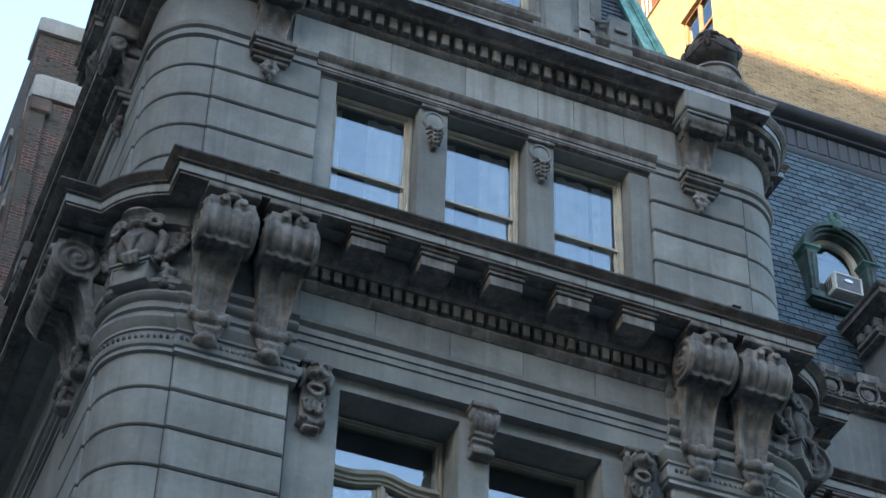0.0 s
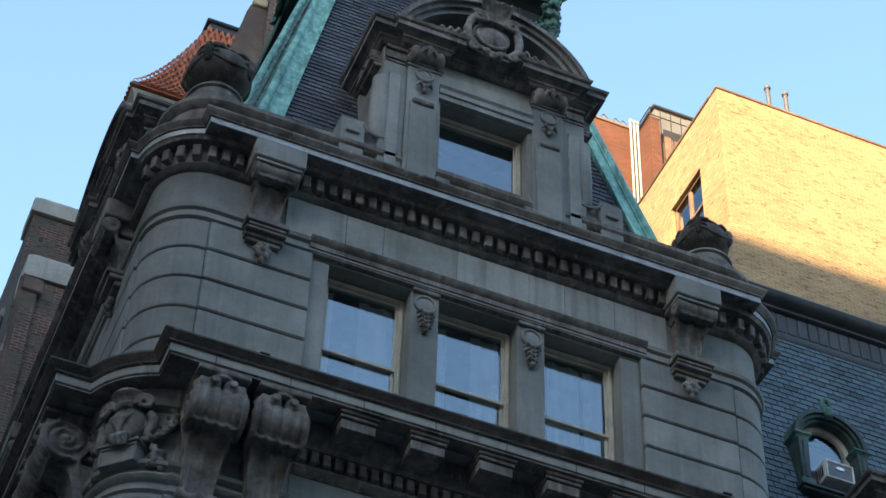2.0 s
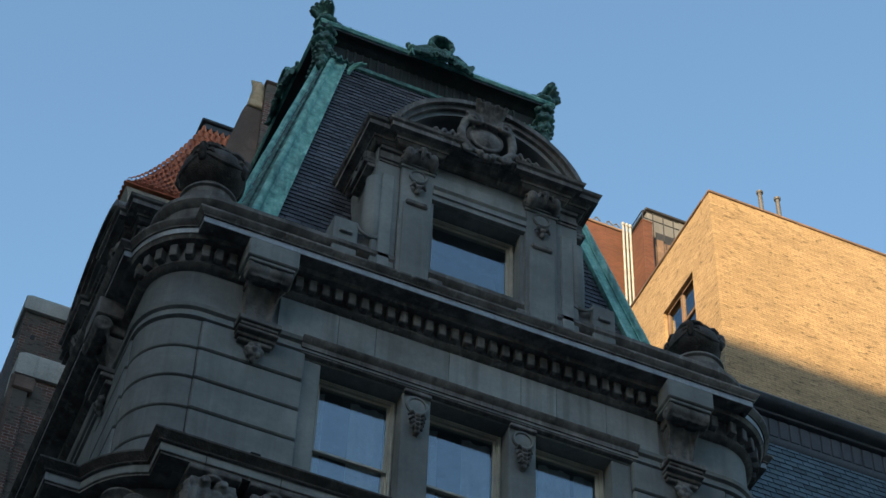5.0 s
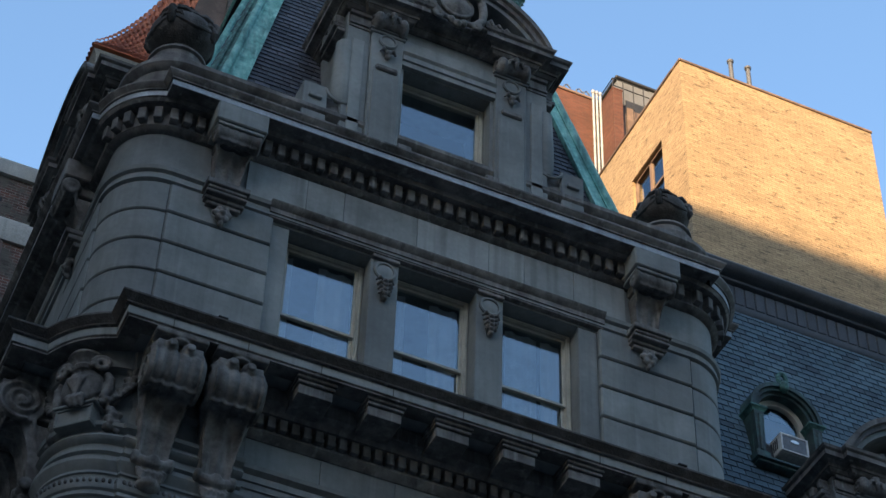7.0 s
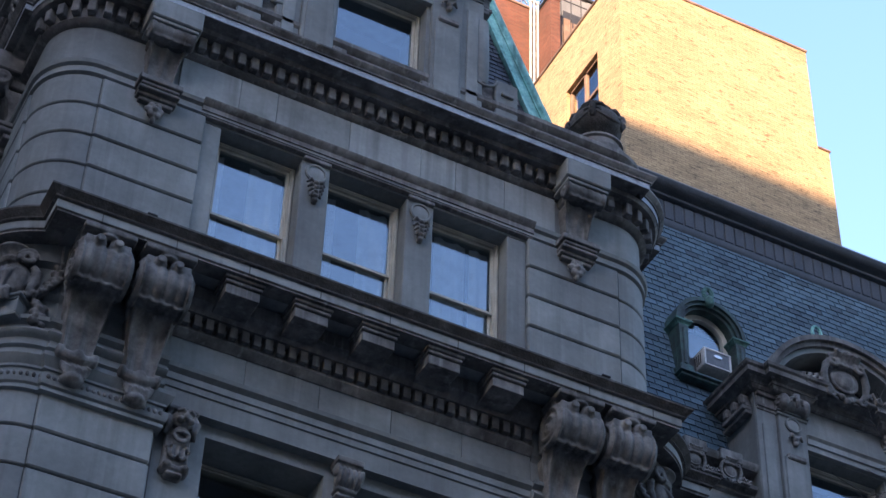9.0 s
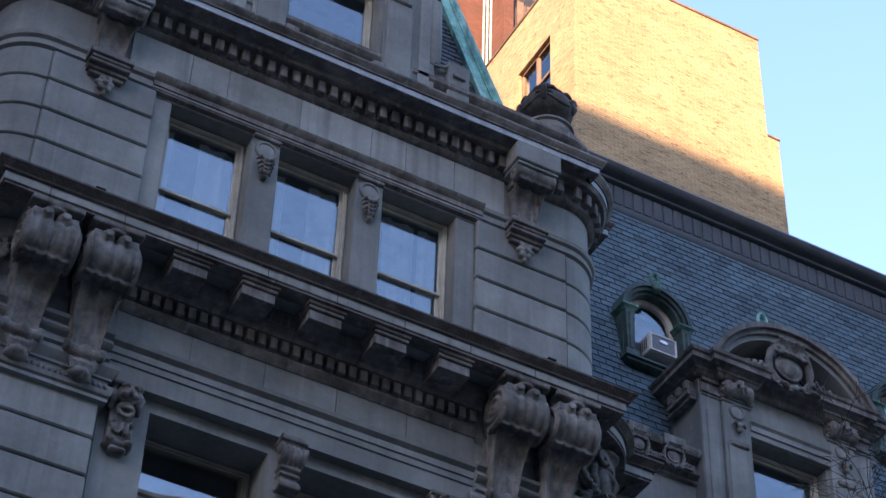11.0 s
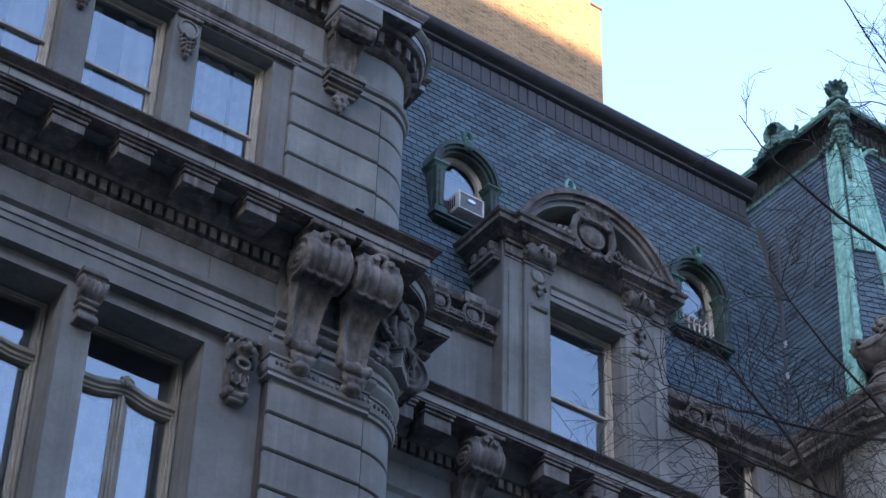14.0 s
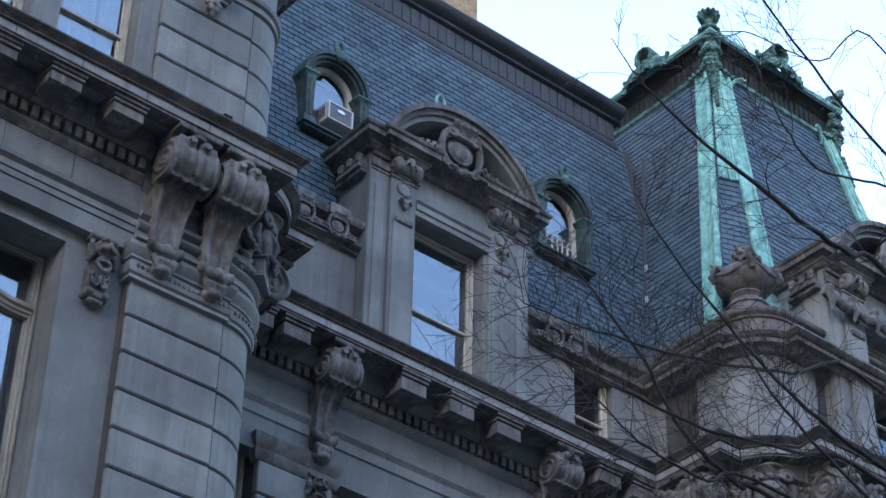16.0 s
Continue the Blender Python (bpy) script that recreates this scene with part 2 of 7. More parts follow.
def blob(bm, at, size, seed=0, rough=0.18, sub=2, m=None):
    """A small carved lump: a rounded form with an uneven skin."""
    r = bmesh.ops.create_icosphere(bm, subdivisions=max(sub, 2), radius=1.0)
    rr = random.Random(seed)
    sh = Vector((rr.random() * 50, rr.random() * 50, rr.random() * 50))
    for v in r["verts"]:
        k = 1 + rough * noise.noise(v.co * 2.3 + sh)
        p = Vector((v.co.x * size[0] * k, v.co.y * size[1] * k, v.co.z * size[2] * k))
        v.co = (m @ p if m is not None else p) + Vector(at)
    return r["verts"]


def tube(bm, pts, radii, n=8, cap=True):
    """A round bar along points with a radius at each."""
    pts = [Vector(p) for p in pts]
    rings = []
    up = Vector((0.3, 0.2, 0.9)).normalized()
    for i, p in enumerate(pts):
        d = (pts[min(i + 1, len(pts) - 1)] - pts[max(i - 1, 0)]).normalized()
        u = d.cross(up)
        if u.length < 1e-3:
            u = d.cross(Vector((1, 0, 0)))
        u.normalize()
        w = d.cross(u)
        r = radii[i] if isinstance(radii, (list, tuple)) else radii
        rings.append([bm.verts.new(p + r * (math.cos(2 * math.pi * k / n) * u + math.sin(2 * math.pi * k / n) * w)) for k in range(n)])
    for a, b in zip(rings, rings[1:]):
        for k in range(n):
            bm.faces.new((a[k], a[(k + 1) % n], b[(k + 1) % n], b[k]))
    if cap:
        bm.faces.new(rings[0]), bm.faces.new(rings[-1])
    return rings


def carve(name, bm, mat, voxel=0.016, wear=0.005):
    """Fuse overlapping lumps into one weathered carving and give back its mesh."""
    raw = bpy.data.meshes.new(name)
    finish(bm)
    bm.to_mesh(raw)
    bm.free()
    ob = bpy.data.objects.new(name, raw)
    scene.collection.objects.link(ob)
    fuse = ob.modifiers.new("fuse", "REMESH")
    fuse.mode, fuse.voxel_size = "VOXEL", voxel
    me = bpy.data.meshes.new_from_object(ob.evaluated_get(bpy.context.evaluated_depsgraph_get()))
    bpy.data.objects.remove(ob)
    bpy.data.meshes.remove(raw)
    work = bmesh.new()
    work.from_mesh(me)
    bmesh.ops.smooth_vert(work, verts=work.verts[:], factor=0.4, use_axis_x=True, use_axis_y=True, use_axis_z=True)
    work.normal_update()
    for v in work.verts:
        v.co += v.normal * (wear * (noise.noise(v.co * 9.0) + 0.6 * noise.noise(v.co * 23.0)))
    finish(work, 60)
    work.to_mesh(me)
    work.free()
    me.name = name
    me.materials.clear()
    me.materials.append(mat)
    return me


def spiral(cx, cz, r0, r1, turns, n=26, start=90.0, sign=1):
    out = []
    for i in range(n + 1):
        k = i / n
        a = radians(start + sign * 360 * turns * k)
        r = r0 + (r1 - r0) * k
        out.append((cx + r * math.cos(a), cz + r * math.sin(a)))
    return out


# ---- the place: ground, and unseen walls added to block light ----
bm = bmesh.new()
box(bm, -400, 400, -400, 600, -0.3, 0.0)
tagged(part("ground", bm, ASPHALT), "grey asphalt street running along the building", "ground", kind="structure")
# added out of view: its level top casts the tan tower's shadow line
bm = bmesh.new()
box(bm, -200, 140, -110, -80, 0.0, 79.05)
tagged(part("unseen_wall_opposite", bm, RENDER_WALL), "plain unseen wall across the street, added to cast shade", "wall", kind="structure")

# added out of view to keep sky light off the building's left side
bm = bmesh.new()
box(bm, -34, -12, 14, 90, 0.0, 60.0)
tagged(part("unseen_side_wall", bm, RENDER_WALL), "plain unseen wall added to shade the building's left side", "wall", kind="structure")

# ---- the grand stone building ----
building = thing("apartment_building", "ornate grey limestone apartment building with slate mansard roofs", "building", (0, 0, 0))

# main plan numbers
FRONT, XL, XR, SIDE_L, SIDE_R, RAD = 21.0, 4.48, 13.02, 3.69, 13.81, 0.79
XC = 8.75
SHIFT = 20.48                      # from the near pavilion to the far one
RECESS = 23.68
XR_B = 10.16                       # the far pavilion is narrower
MID_B = (XL + XR_B) / 2 + SHIFT


def pavilion_path(dx, xr, back=30.0, back_r=30.0):
    """The wall line: side, rounded corner, front, rounded corner, side."""
    p = [(SIDE_L + dx, back)]
    p += arc(XL + dx, FRONT + RAD, RAD, 180, 270, 12)
    p += arc(xr + dx, FRONT + RAD, RAD, 270, 360, 12)
    p += [(xr + RAD + dx, back_r)]
    return p


def ressaut_path(dx, mid, side, step_y, rad, jut, front, back=30.0, back_r=30.0):
    """A cornice edge: straight side, step in to a round corner, step out to a straight front, and the mirror of it."""
    cx, cy = XL + dx, FRONT + RAD
    a_side = 180 + math.degrees(math.asin((cy - step_y) / rad))
    a_front = 270 - math.degrees(math.asin(jut / rad))
    left = [(cx - (XL - side), back), (cx - (XL - side), step_y)] + arc(cx, cy, rad, a_side, a_front, 12) + [(cx - jut, front)]
    right = [(2 * mid - x, y) for x, y in reversed(left)]
    right[-1] = (right[-1][0], back_r)
    return left + right


def pavilion(dx, far, XR):
    """One projecting pavilion; far: the distant one, narrower and with a lower upper storey."""
    SIDE_R = XR + RAD
    br = 24.0 if not far else 30.0
    bl = 30.0 if not far else 24.0
    mid = (XL + XR) / 2 + dx
    full = pavilion_path(dx, XR, back=bl, back_r=br)

    # wall cores behind the dressed stone, seen as dark joints between the courses
    bm = bmesh.new()
    for s in (0, 1):
        cx = (XL if s == 0 else XR) + dx
        a0, a1 = (180, 270) if s == 0 else (270, 360)
        inner = 6.05 + dx if s == 0 else 2 * mid - 6.05 - dx
        sx = (SIDE_L if s == 0 else SIDE_R) + dx
        pts = arc(cx, FRONT + RAD, RAD - 0.035, a0, a1, 10)
        if s == 0:
            pts = [(sx + 0.035, bl)] + pts + [(inner, FRONT + 0.035), (inner, 22.0), (sx + 0.8, 22.6), (sx + 0.8, bl)]
        else:
            pts = [(inner, FRONT + 0.035)] + pts + [(sx - 0.035, br), (sx - 0.8, br), (sx - 0.8, 22.6), (inner, 22.0)]
        for z0, z1 in ((0.0, 20.9),) + (((21.0, 26.0),) if not far else ((21.0, 24.0),)):
            a = [bm.verts.new((x, y, z0)) for x, y in pts]
            b = [bm.verts.new((x, y, z1)) for x, y in pts]
            for i in range(len(a)):
                bm.faces.new((a[i], a[(i + 1) % len(a)], b[(i + 1) % len(a)], b[i]))
    part("joint_core", bm, GROOVE, building)

    # rusticated courses: flat blocks, drum blocks and side blocks
    def courses(z_list, inner_off):
        for z0, z1 in z_list:
            for s in (0, 1):
                cx = (XL if s == 0 else XR) + dx
                inner = inner_off + dx if s == 0 else 2 * mid - inner_off - dx
                g = 0.016
                bm = bmesh.new()
                xs = sorted((cx, inner))
                if s == 0:
                    xs[0] += 0.014
                else:
                    xs[1] -= 0.014
                box(bm, xs[0], xs[1], FRONT - 0.03, FRONT + 0.2, z0 + g, z1 - g, 0.022)
                part("ashlar_block", bm, STONE, building)
                bm = bmesh.new()
                a0, a1 = (180, 270) if s == 0 else (270, 360)
                pts = arc(cx, FRONT + RAD, RAD, a0, a1, 12)
                e = 0.018
                back = arc(cx, FRONT + RAD, RAD - 0.2, a1, a0, 6)
                stack(bm, pts, [(-e, z0 + g), (0, z0 + g + e), (0, z1 - g - e), (-e, z1 - g)], back)
                part("drum_block", bm, STONE, building)
                bm = bmesh.new()
                sx = (SIDE_L if s == 0 else SIDE_R) + dx
                y1 = bl if s == 0 else br
                if s == 0:
                    box(bm, sx - 0.035, sx + 0.2, FRONT + RAD, min(y1, 23.3), z0 + g, z1 - g, 0.02)
                else:
                    box(bm, sx - 0.2, sx + 0.035, FRONT + RAD, min(y1, 23.3), z0 + g, z1 - g, 0.02)
                part("side_block", bm, STONE, building)

    lower = [(18.55 - 0.588 * (k + 1), 18.55 - 0.588 * k) for k in range(13)]
    courses(lower, 6.02)
    if not far:
        upper = [(24.365 - 0.598 * (k + 1), 24.365 - 0.598 * k) for k in range(6)]
        courses(upper, 6.08)
    else:
        for s in (0, 1):
            cx = (XL if s == 0 else XR) + dx
            a0, a1 = (180, 270) if s == 0 else (270, 360)
            pts = arc(cx, FRONT + RAD, RAD, a0, a1, 14)
            bm = bmesh.new()
            stack(bm, pts, [(0, 21.0), (0, 24.0)], arc(cx, FRONT + RAD, 0.3, a1, a0, 4))
            part("drum_wall", bm, STONE, building)
            xs = sorted((cx, mid - 2.2 if s == 0 else mid + 2.2))
            bm = bmesh.new()
            box(bm, xs[0], xs[1], FRONT + 0.004, FRONT + 0.5, 21.0, 24.0)
            part("upper_wall", bm, STONE, building)
        bm = bmesh.new()
        box(bm, SIDE_L + dx, SIDE_L + dx + 0.4, FRONT + RAD, 22.58, 21.0, 24.0)
        box(bm, SIDE_L + dx, SIDE_L + dx + 0.4, 23.42, RECESS + 0.2, 21.0, 24.0)
        box(bm, SIDE_L + dx, SIDE_L + dx + 0.4, 22.58, 23.42, 23.3, 24.0)
        part("upper_side_wall", bm, STONE, building)

    # capital band under the entablature
    prof = [(0.0, 18.50), (0.05, 18.51), (0.05, 18.56), (0.035, 18.565), (0.035, 18.58), (0.07, 18.60), (0.09, 18.65), (0.09, 18.74), (0.03, 18.76), (0.03, 18.84), (0.06, 18.845), (0.06, 18.88), (0.11, 18.95), (0.135, 19.00), (0.135, 19.06), (0.10, 19.07), (0.02, 19.12)]
    for s in (0, 1):
        cx = (XL if s == 0 else XR) + dx
        inner = 6.05 + dx if s == 0 else 2 * mid - 6.05 - dx
        if s == 0:
            pts = [(SIDE_L + dx, 23.3)] + arc(cx, FRONT + RAD, RAD, 180, 270, 12) + [(cx + 0.02, FRONT - 0.05), (inner, FRONT - 0.05), (inner, FRONT + 0.3)]
            back = [(inner - 1.2, FRONT + 0.3), (SIDE_L + dx + 0.3, 23.3)]
        else:
            pts = [(inner, FRONT + 0.3), (inner, FRONT - 0.05), (cx - 0.02, FRONT - 0.05)] + arc(cx, FRONT + RAD, RAD, 270, 360, 12) + [(SIDE_R + dx, 23.3)]
            back = [(SIDE_R + dx - 0.3, 23.3), (inner + 1.2, FRONT + 0.3)]
        bm = bmesh.new()
        stack(bm, pts, prof, back)
        part("capital_band", bm, STONE, building, "", 25)
    # beads of the egg moulding
    bm = bmesh.new()
    for s in (0, 1):
        cx = (XL if s == 0 else XR) + dx
        inner = 6.05 + dx if s == 0 else 2 * mid - 6.05 - dx
        x0, x1 = sorted((cx, inner))
        k = 0
        x = x0 + 0.05
        while x < x1:
            blob(bm, (x, FRONT - 0.145, 18.70), (0.028, 0.02, 0.04), 1, 0.0, 1)
            x += 0.075
        for i in range(17):
            a = radians((180 if s == 0 else 270) + 90 * (i + 0.5) / 17)
            blob(bm, (cx + (RAD + 0.095) * math.cos(a), FRONT + RAD + (RAD + 0.095) * math.sin(a), 18.70), (0.025, 0.025, 0.04), 1, 0.0, 1)
    tagged(part("egg_moulding", bm, CARVED, building), kind="stuff")

    # drum entablature, architrave, frieze
    prof = [(0.02, 19.10), (0.02, 19.18), (0.07, 19.20), (0.07, 19.26), (0.03, 19.28), (0.03, 19.34), (0.09, 19.37), (0.12, 19.42), (0.09, 19.47), (0.05, 19.48), (0.05, 19.53), (0.13, 19.57), (0.15, 19.62), (0.02, 19.66), (0.0, 20.02), (0.06, 20.1), (0.06, 20.5), (0.16, 20.55), (0.2, 20.82)]
    for s in (0, 1):
        cx = (XL if s == 0 else XR) + dx
        inner = 6.05 + dx if s == 0 else 2 * mid - 6.05 - dx
        if s == 0:
            pts = [(SIDE_L + dx, bl)] + arc(cx, FRONT + RAD, RAD, 180, 270, 12) + [(cx + 0.02, FRONT - 0.03), (inner, FRONT - 0.03)]
            back = [(inner, FRONT + 1.2), (SIDE_L + dx + 1.0, bl)]
        else:
            pts = [(inner, FRONT - 0.03), (cx - 0.02, FRONT - 0.03)] + arc(cx, FRONT + RAD, RAD, 270, 360, 12) + [(SIDE_R + dx, br)]
            back = [(SIDE_R + dx - 1.0, br), (inner, FRONT + 1.2)]
        bm = bmesh.new()
        stack(bm, pts, prof, back)
        part("entablature", bm, STONE, building)
    bm = bmesh.new()
    xi0, xi1 = 6.05 + dx, 2 * mid - 6.05 - dx
    path = [(xi0, FRONT + 0.4), (xi0, FRONT), (xi1, FRONT), (xi1, FRONT + 0.4)]
    stack(bm, [(xi0, FRONT), (xi1, FRONT)], [(0.0, 18.99), (0.0, 19.275), (-0.012, 19.277), (-0.012, 19.287), (0.022, 19.29), (0.022, 19.385), (0.01, 19.387), (0.01, 19.395), (0.044, 19.40), (0.044, 19.50), (0.032, 19.503), (0.032, 19.513), (0.10, 19.56), (0.115, 19.62), (0.03, 19.68)], [(xi1, FRONT + 0.9), (xi0, FRONT + 0.9)])
    part("architrave", bm, STONE, building)
    # frieze stones
    n = 5
    for i in range(n):
        a, b = xi0 + (xi1 - xi0) * i / n, xi0 + (xi1 - xi0) * (i + 1) / n
        bm = bmesh.new()
        box(bm, a + 0.003, b - 0.003, FRONT - 0.035, FRONT + 0.3, 19.66, 20.12, 0.004)
        part("frieze_stone", bm, STONE, building)
    # bed mould below and above the dentils
    bm = bmesh.new()
    stack(bm, [(xi0, FRONT), (xi1, FRONT)], [(0.05, 20.10), (0.10, 20.15), (0.14, 20.20), (0.14, 20.24), (0.08, 20.25), (0.08, 20.44), (0.22, 20.46), (0.24, 20.50), (0.28, 20.56), (0.34, 20.6), (0.34, 20.82)], [(xi1, FRONT + 0.5), (xi0, FRONT + 0.5)])
    part("bed_moulding", bm, CORNICE, building)
    bm = bmesh.new()
    step, x = 0.172, xi0 + 0.06
    while x + 0.1 < xi1:
        box(bm, x, x + 0.108, FRONT - 0.21, FRONT - 0.07, 20.255, 20.44, 0.006)
        x += step
    tagged(part("dentil_course", bm, CORNICE, building), kind="stuff")

    # main cornice slab and its mouldings
    edge = ressaut_path(dx, mid, 2.70, 21.2, 1.38, 0.57, 20.01, back=bl, back_r=br)
    bm = bmesh.new()
    stack(bm, edge, [(-0.46, 21.06), (-0.40, 20.80), (-0.15, 20.80), (-0.15, 20.83), (-0.13, 20.84), (-0.13, 20.98), (-0.09, 20.985), (-0.09, 21.01), (-0.02, 21.08), (0.0, 21.10), (0.0, 21.13), (-0.3, 21.19)], [])
    part("main_cornice", bm, CORNICE, building, "deep projecting sooty stone cornice", 25)
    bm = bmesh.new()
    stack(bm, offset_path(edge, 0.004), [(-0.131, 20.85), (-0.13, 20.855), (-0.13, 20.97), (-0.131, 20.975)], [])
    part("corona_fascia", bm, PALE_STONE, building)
    bm = bmesh.new()
    stack(bm, offset_path(edge, 0.005), [(-0.088, 20.99), (-0.088, 21.01), (-0.02, 21.08), (0.0, 21.10), (0.0, 21.13), (-0.02, 21.135)], [])
    part("cornice_crown", bm, SOOT_STONE, building, "soot-blackened top moulding", 25)
    for i in range(9 if not far else 5):
        x = edge[15][0] + 0.75 + i * 1.04
        bm = bmesh.new()
        box(bm, x, x + 0.012, 20.132, 20.2, 20.83, 20.99)
        part("cornice_joint", bm, GROOVE, building)

    # modillion blocks
    count = 5 if not far else 2
    for i in range(count):
        x = mid - 0.02 + (i - (count - 1) / 2) * 0.998
        bm = bmesh.new()
        box(bm, x - 0.245, x + 0.245, 20.27, 20.95, 20.52, 20.68, 0.008)
        box(bm, x - 0.265, x + 0.265, 20.235, 20.95, 20.685, 20.74, 0.01)
        box(bm, x - 0.285, x + 0.285, 20.205, 20.95, 20.745, 20.80, 0.01)
        box(bm, x - 0.27, x + 0.27, 20.43, 20.95, 20.80, 21.07)
        part("modillion", bm, CORNICE, building)


def console_mesh(w=0.69, proj=0.78, top=20.80, bottom=19.02, roll=0.35, drop=0.47, tassel=1.0, eyes=True):
    """A tall carved scroll bracket in profile; origin on the wall line, width along x."""
    bm = bmesh.new()
    h = top - bottom
    # side outline in (out, z)
    prof = [(0.0, 0.0), (0.16, 0.0), (0.19, 0.10), (0.20, 0.30), (0.23, 0.55), (0.30, 0.78), (0.40, 0.95), (0.46, 1.02)]
    prof = [(o * proj / 0.74, z * h / 1.78) for o, z in prof]
    # wide concave stem, three shallow flutes between raised edges
    rows = []
    for o, z in prof:
        k = z / (1.02 * h / 1.78)
        half = w * (0.27 + 0.14 * k)
        row = []
        for i in range(25):
            u = -1 + 2 * i / 24
            fl = 0.0 if abs(u) > 0.86 else 0.055 * (0.35 + 0.65 * abs(math.sin((u / 0.86 + 1) * math.pi)))
            row.append(bm.verts.new((u * half, -(o - fl), bottom + z)))
        rows.append([bm.verts.new((-half, 0.1, bottom + z))] + row + [bm.verts.new((half, 0.1, bottom + z))])
    for a, b in zip(rows, rows[1:]):
        for i in range(len(a) - 1):
            bm.faces.new((a[i], a[i + 1], b[i + 1], b[i]))
        bm.faces.new((a[-1], a[0], b[0], b[-1]))
    bm.faces.new(rows[-1]), bm.faces.new(list(reversed(rows[0])))
    # the big roll across the top: four swelling reeds between end flanges
    cz, cy, r = top - drop, -(proj - roll + 0.04), roll
    segs = 28
    rings = []
    for i in range(49):
        u = -1 + 2 * i / 48
        rr = r * (0.86 + 0.12 * abs(math.sin((u / 0.88 + 1) * math.pi * 2)) ** 0.7) if abs(u) < 0.88 else r * (1.02 if abs(u) < 0.99 else 0.95)
        rings.append([bm.verts.new((u * w / 2, cy + rr * math.cos(2 * math.pi * k / segs), cz + rr * math.sin(2 * math.pi * k / segs))) for k in range(segs)])
    for a, b in zip(rings, rings[1:]):
        for k in range(segs):
            bm.faces.new((a[k], a[(k + 1) % segs], b[(k + 1) % segs], b[k]))
    bm.faces.new(rings[0]), bm.faces.new(rings[-1])
    # body joining the roll to the wall and to the slab
    box(bm, -w * 0.42, w * 0.42, -(proj - roll), 0.1, top - drop - roll * 0.6, top - 0.10, 0.02)
    box(bm, -w * 0.53, w * 0.53, -(proj + 0.04), 0.1, top - 0.085, top, 0.012)
    box(bm, -w * 0.50, w * 0.50, -(proj - roll * 0.5), 0.1, top - 0.15, top - 0.08, 0.012)
    # volutes on both cheeks: a wound ridge round a stepped eye
    for s in (-1, 1):
        pts = [(s * (w / 2 + 0.012), -a, b) for a, b in spiral(-cy, cz, roll * 0.93, 0.07, 2.1, 44, 250, 1)]
        tube(bm, pts, 0.032, 6)
        blob(bm, (s * (w / 2 + 0.01), cy, cz), (0.055, 0.06, 0.06), 2, 0.03, 2)
        tube(bm, [(s * w * 0.47, cy + roll * 0.62, cz - roll * 0.72), (s * w * 0.40, cy + roll * 0.75, cz - roll * 1.25), (s * w * 0.34, cy + roll * 1.0, cz - roll * 2.1)], [0.035, 0.03, 0.02], 6)
    # two eyed bosses under the slab, small caps beside them
    for i, u in enumerate((-0.18, 0.18) if eyes else ()):
        q = Vector((u * w, cy - roll * 0.80, cz + roll * 0.68))
        d = Vector((0, -0.85, 0.1)).normalized()
        e = Vector((0, 0.1, 0.85)).normalized()
        blob(bm, q + d * -0.03, (0.105 * w / 0.69, 0.10, 0.105), 5 + i, 0.04, 3)
        tube(bm, [q + d * 0.075 + Vector((0.05 * math.cos(a), 0, 0)) + e * (0.05 * math.sin(a)) for a in [k * math.pi / 5 for k in range(11)]], 0.02, 6)
        blob(bm, q + d * 0.08, (0.018, 0.018, 0.018), 2, 0.0, 2)
        box(bm, u * w * 2.1 - 0.055, u * w * 2.1 + 0.055, cy - roll * 0.86, cy, cz + roll * 0.5, cz + roll * 0.86, 0.01)
    if eyes:
        blob(bm, (0, cy - roll * 0.78, cz + roll * 0.98), (0.13 * w / 0.69, 0.08, 0.035), 8, 0.05, 2)
    # scalloped lip beneath the roll
    lip = []
    for i in range(33):
        u = -1 + 2 * i / 32
        lip.append((u * w * 0.46, cy - roll * 0.42, cz - roll * (0.80 + 0.16 * abs(math.sin((u + 1) * math.pi * 2)))))
    tube(bm, lip, 0.028, 6)
    k = tassel
    if tassel == 1.0:
        # cross roll with curled ends at the foot
        tube(bm, [(-w * 0.33, -0.17, bottom + 0.06), (-w * 0.1, -0.20, bottom + 0.0), (w * 0.1, -0.20, bottom + 0.0), (w * 0.33, -0.17, bottom + 0.06)], [0.075, 0.085, 0.085, 0.075], 10)
        for s in (-1, 1):
            blob(bm, (s * w * 0.35, -0.18, bottom + 0.07), (0.05, 0.10, 0.10), 4, 0.05, 2)
            tube(bm, [(s * w * 0.16, -0.16, bottom - 0.06), (s * w * 0.25, -0.20, bottom - 0.12), (s * w * 0.22, -0.19, bottom - 0.22)], [0.045, 0.05, 0.03], 7)
        blob(bm, (0, -0.24, bottom + 0.04), (0.09, 0.06, 0.09), 17, 0.2, 2)
        box(bm, -w * 0.26, w * 0.26, -0.13, 0.1, bottom - 0.12, bottom + 0.06, 0.02)
        # hanging bell: drapes over a swelling ball
        for i in range(4):
            u = -0.105 + 0.07 * i
            tube(bm, [(u * 0.7, -0.16, bottom - 0.06), (u * 1.1, -0.22, bottom - 0.17), (u * 1.25, -0.20, bottom - 0.27)], [0.035, 0.045, 0.03], 7)
        blob(bm, (0, -0.12, bottom - 0.29), (0.16, 0.14, 0.10), 44, 0.08, 3)
        blob(bm, (0, -0.10, bottom - 0.17), (0.13, 0.11, 0.14), 45, 0.1, 2)
    else:
        # pendant flower below the stepped foot
        zt = bottom - 0.20
        box(bm, -0.05, 0.05, -0.10, 0.1, zt - 0.05, bottom, 0.01)
        for i in range(6):
            a = math.pi / 3 * i
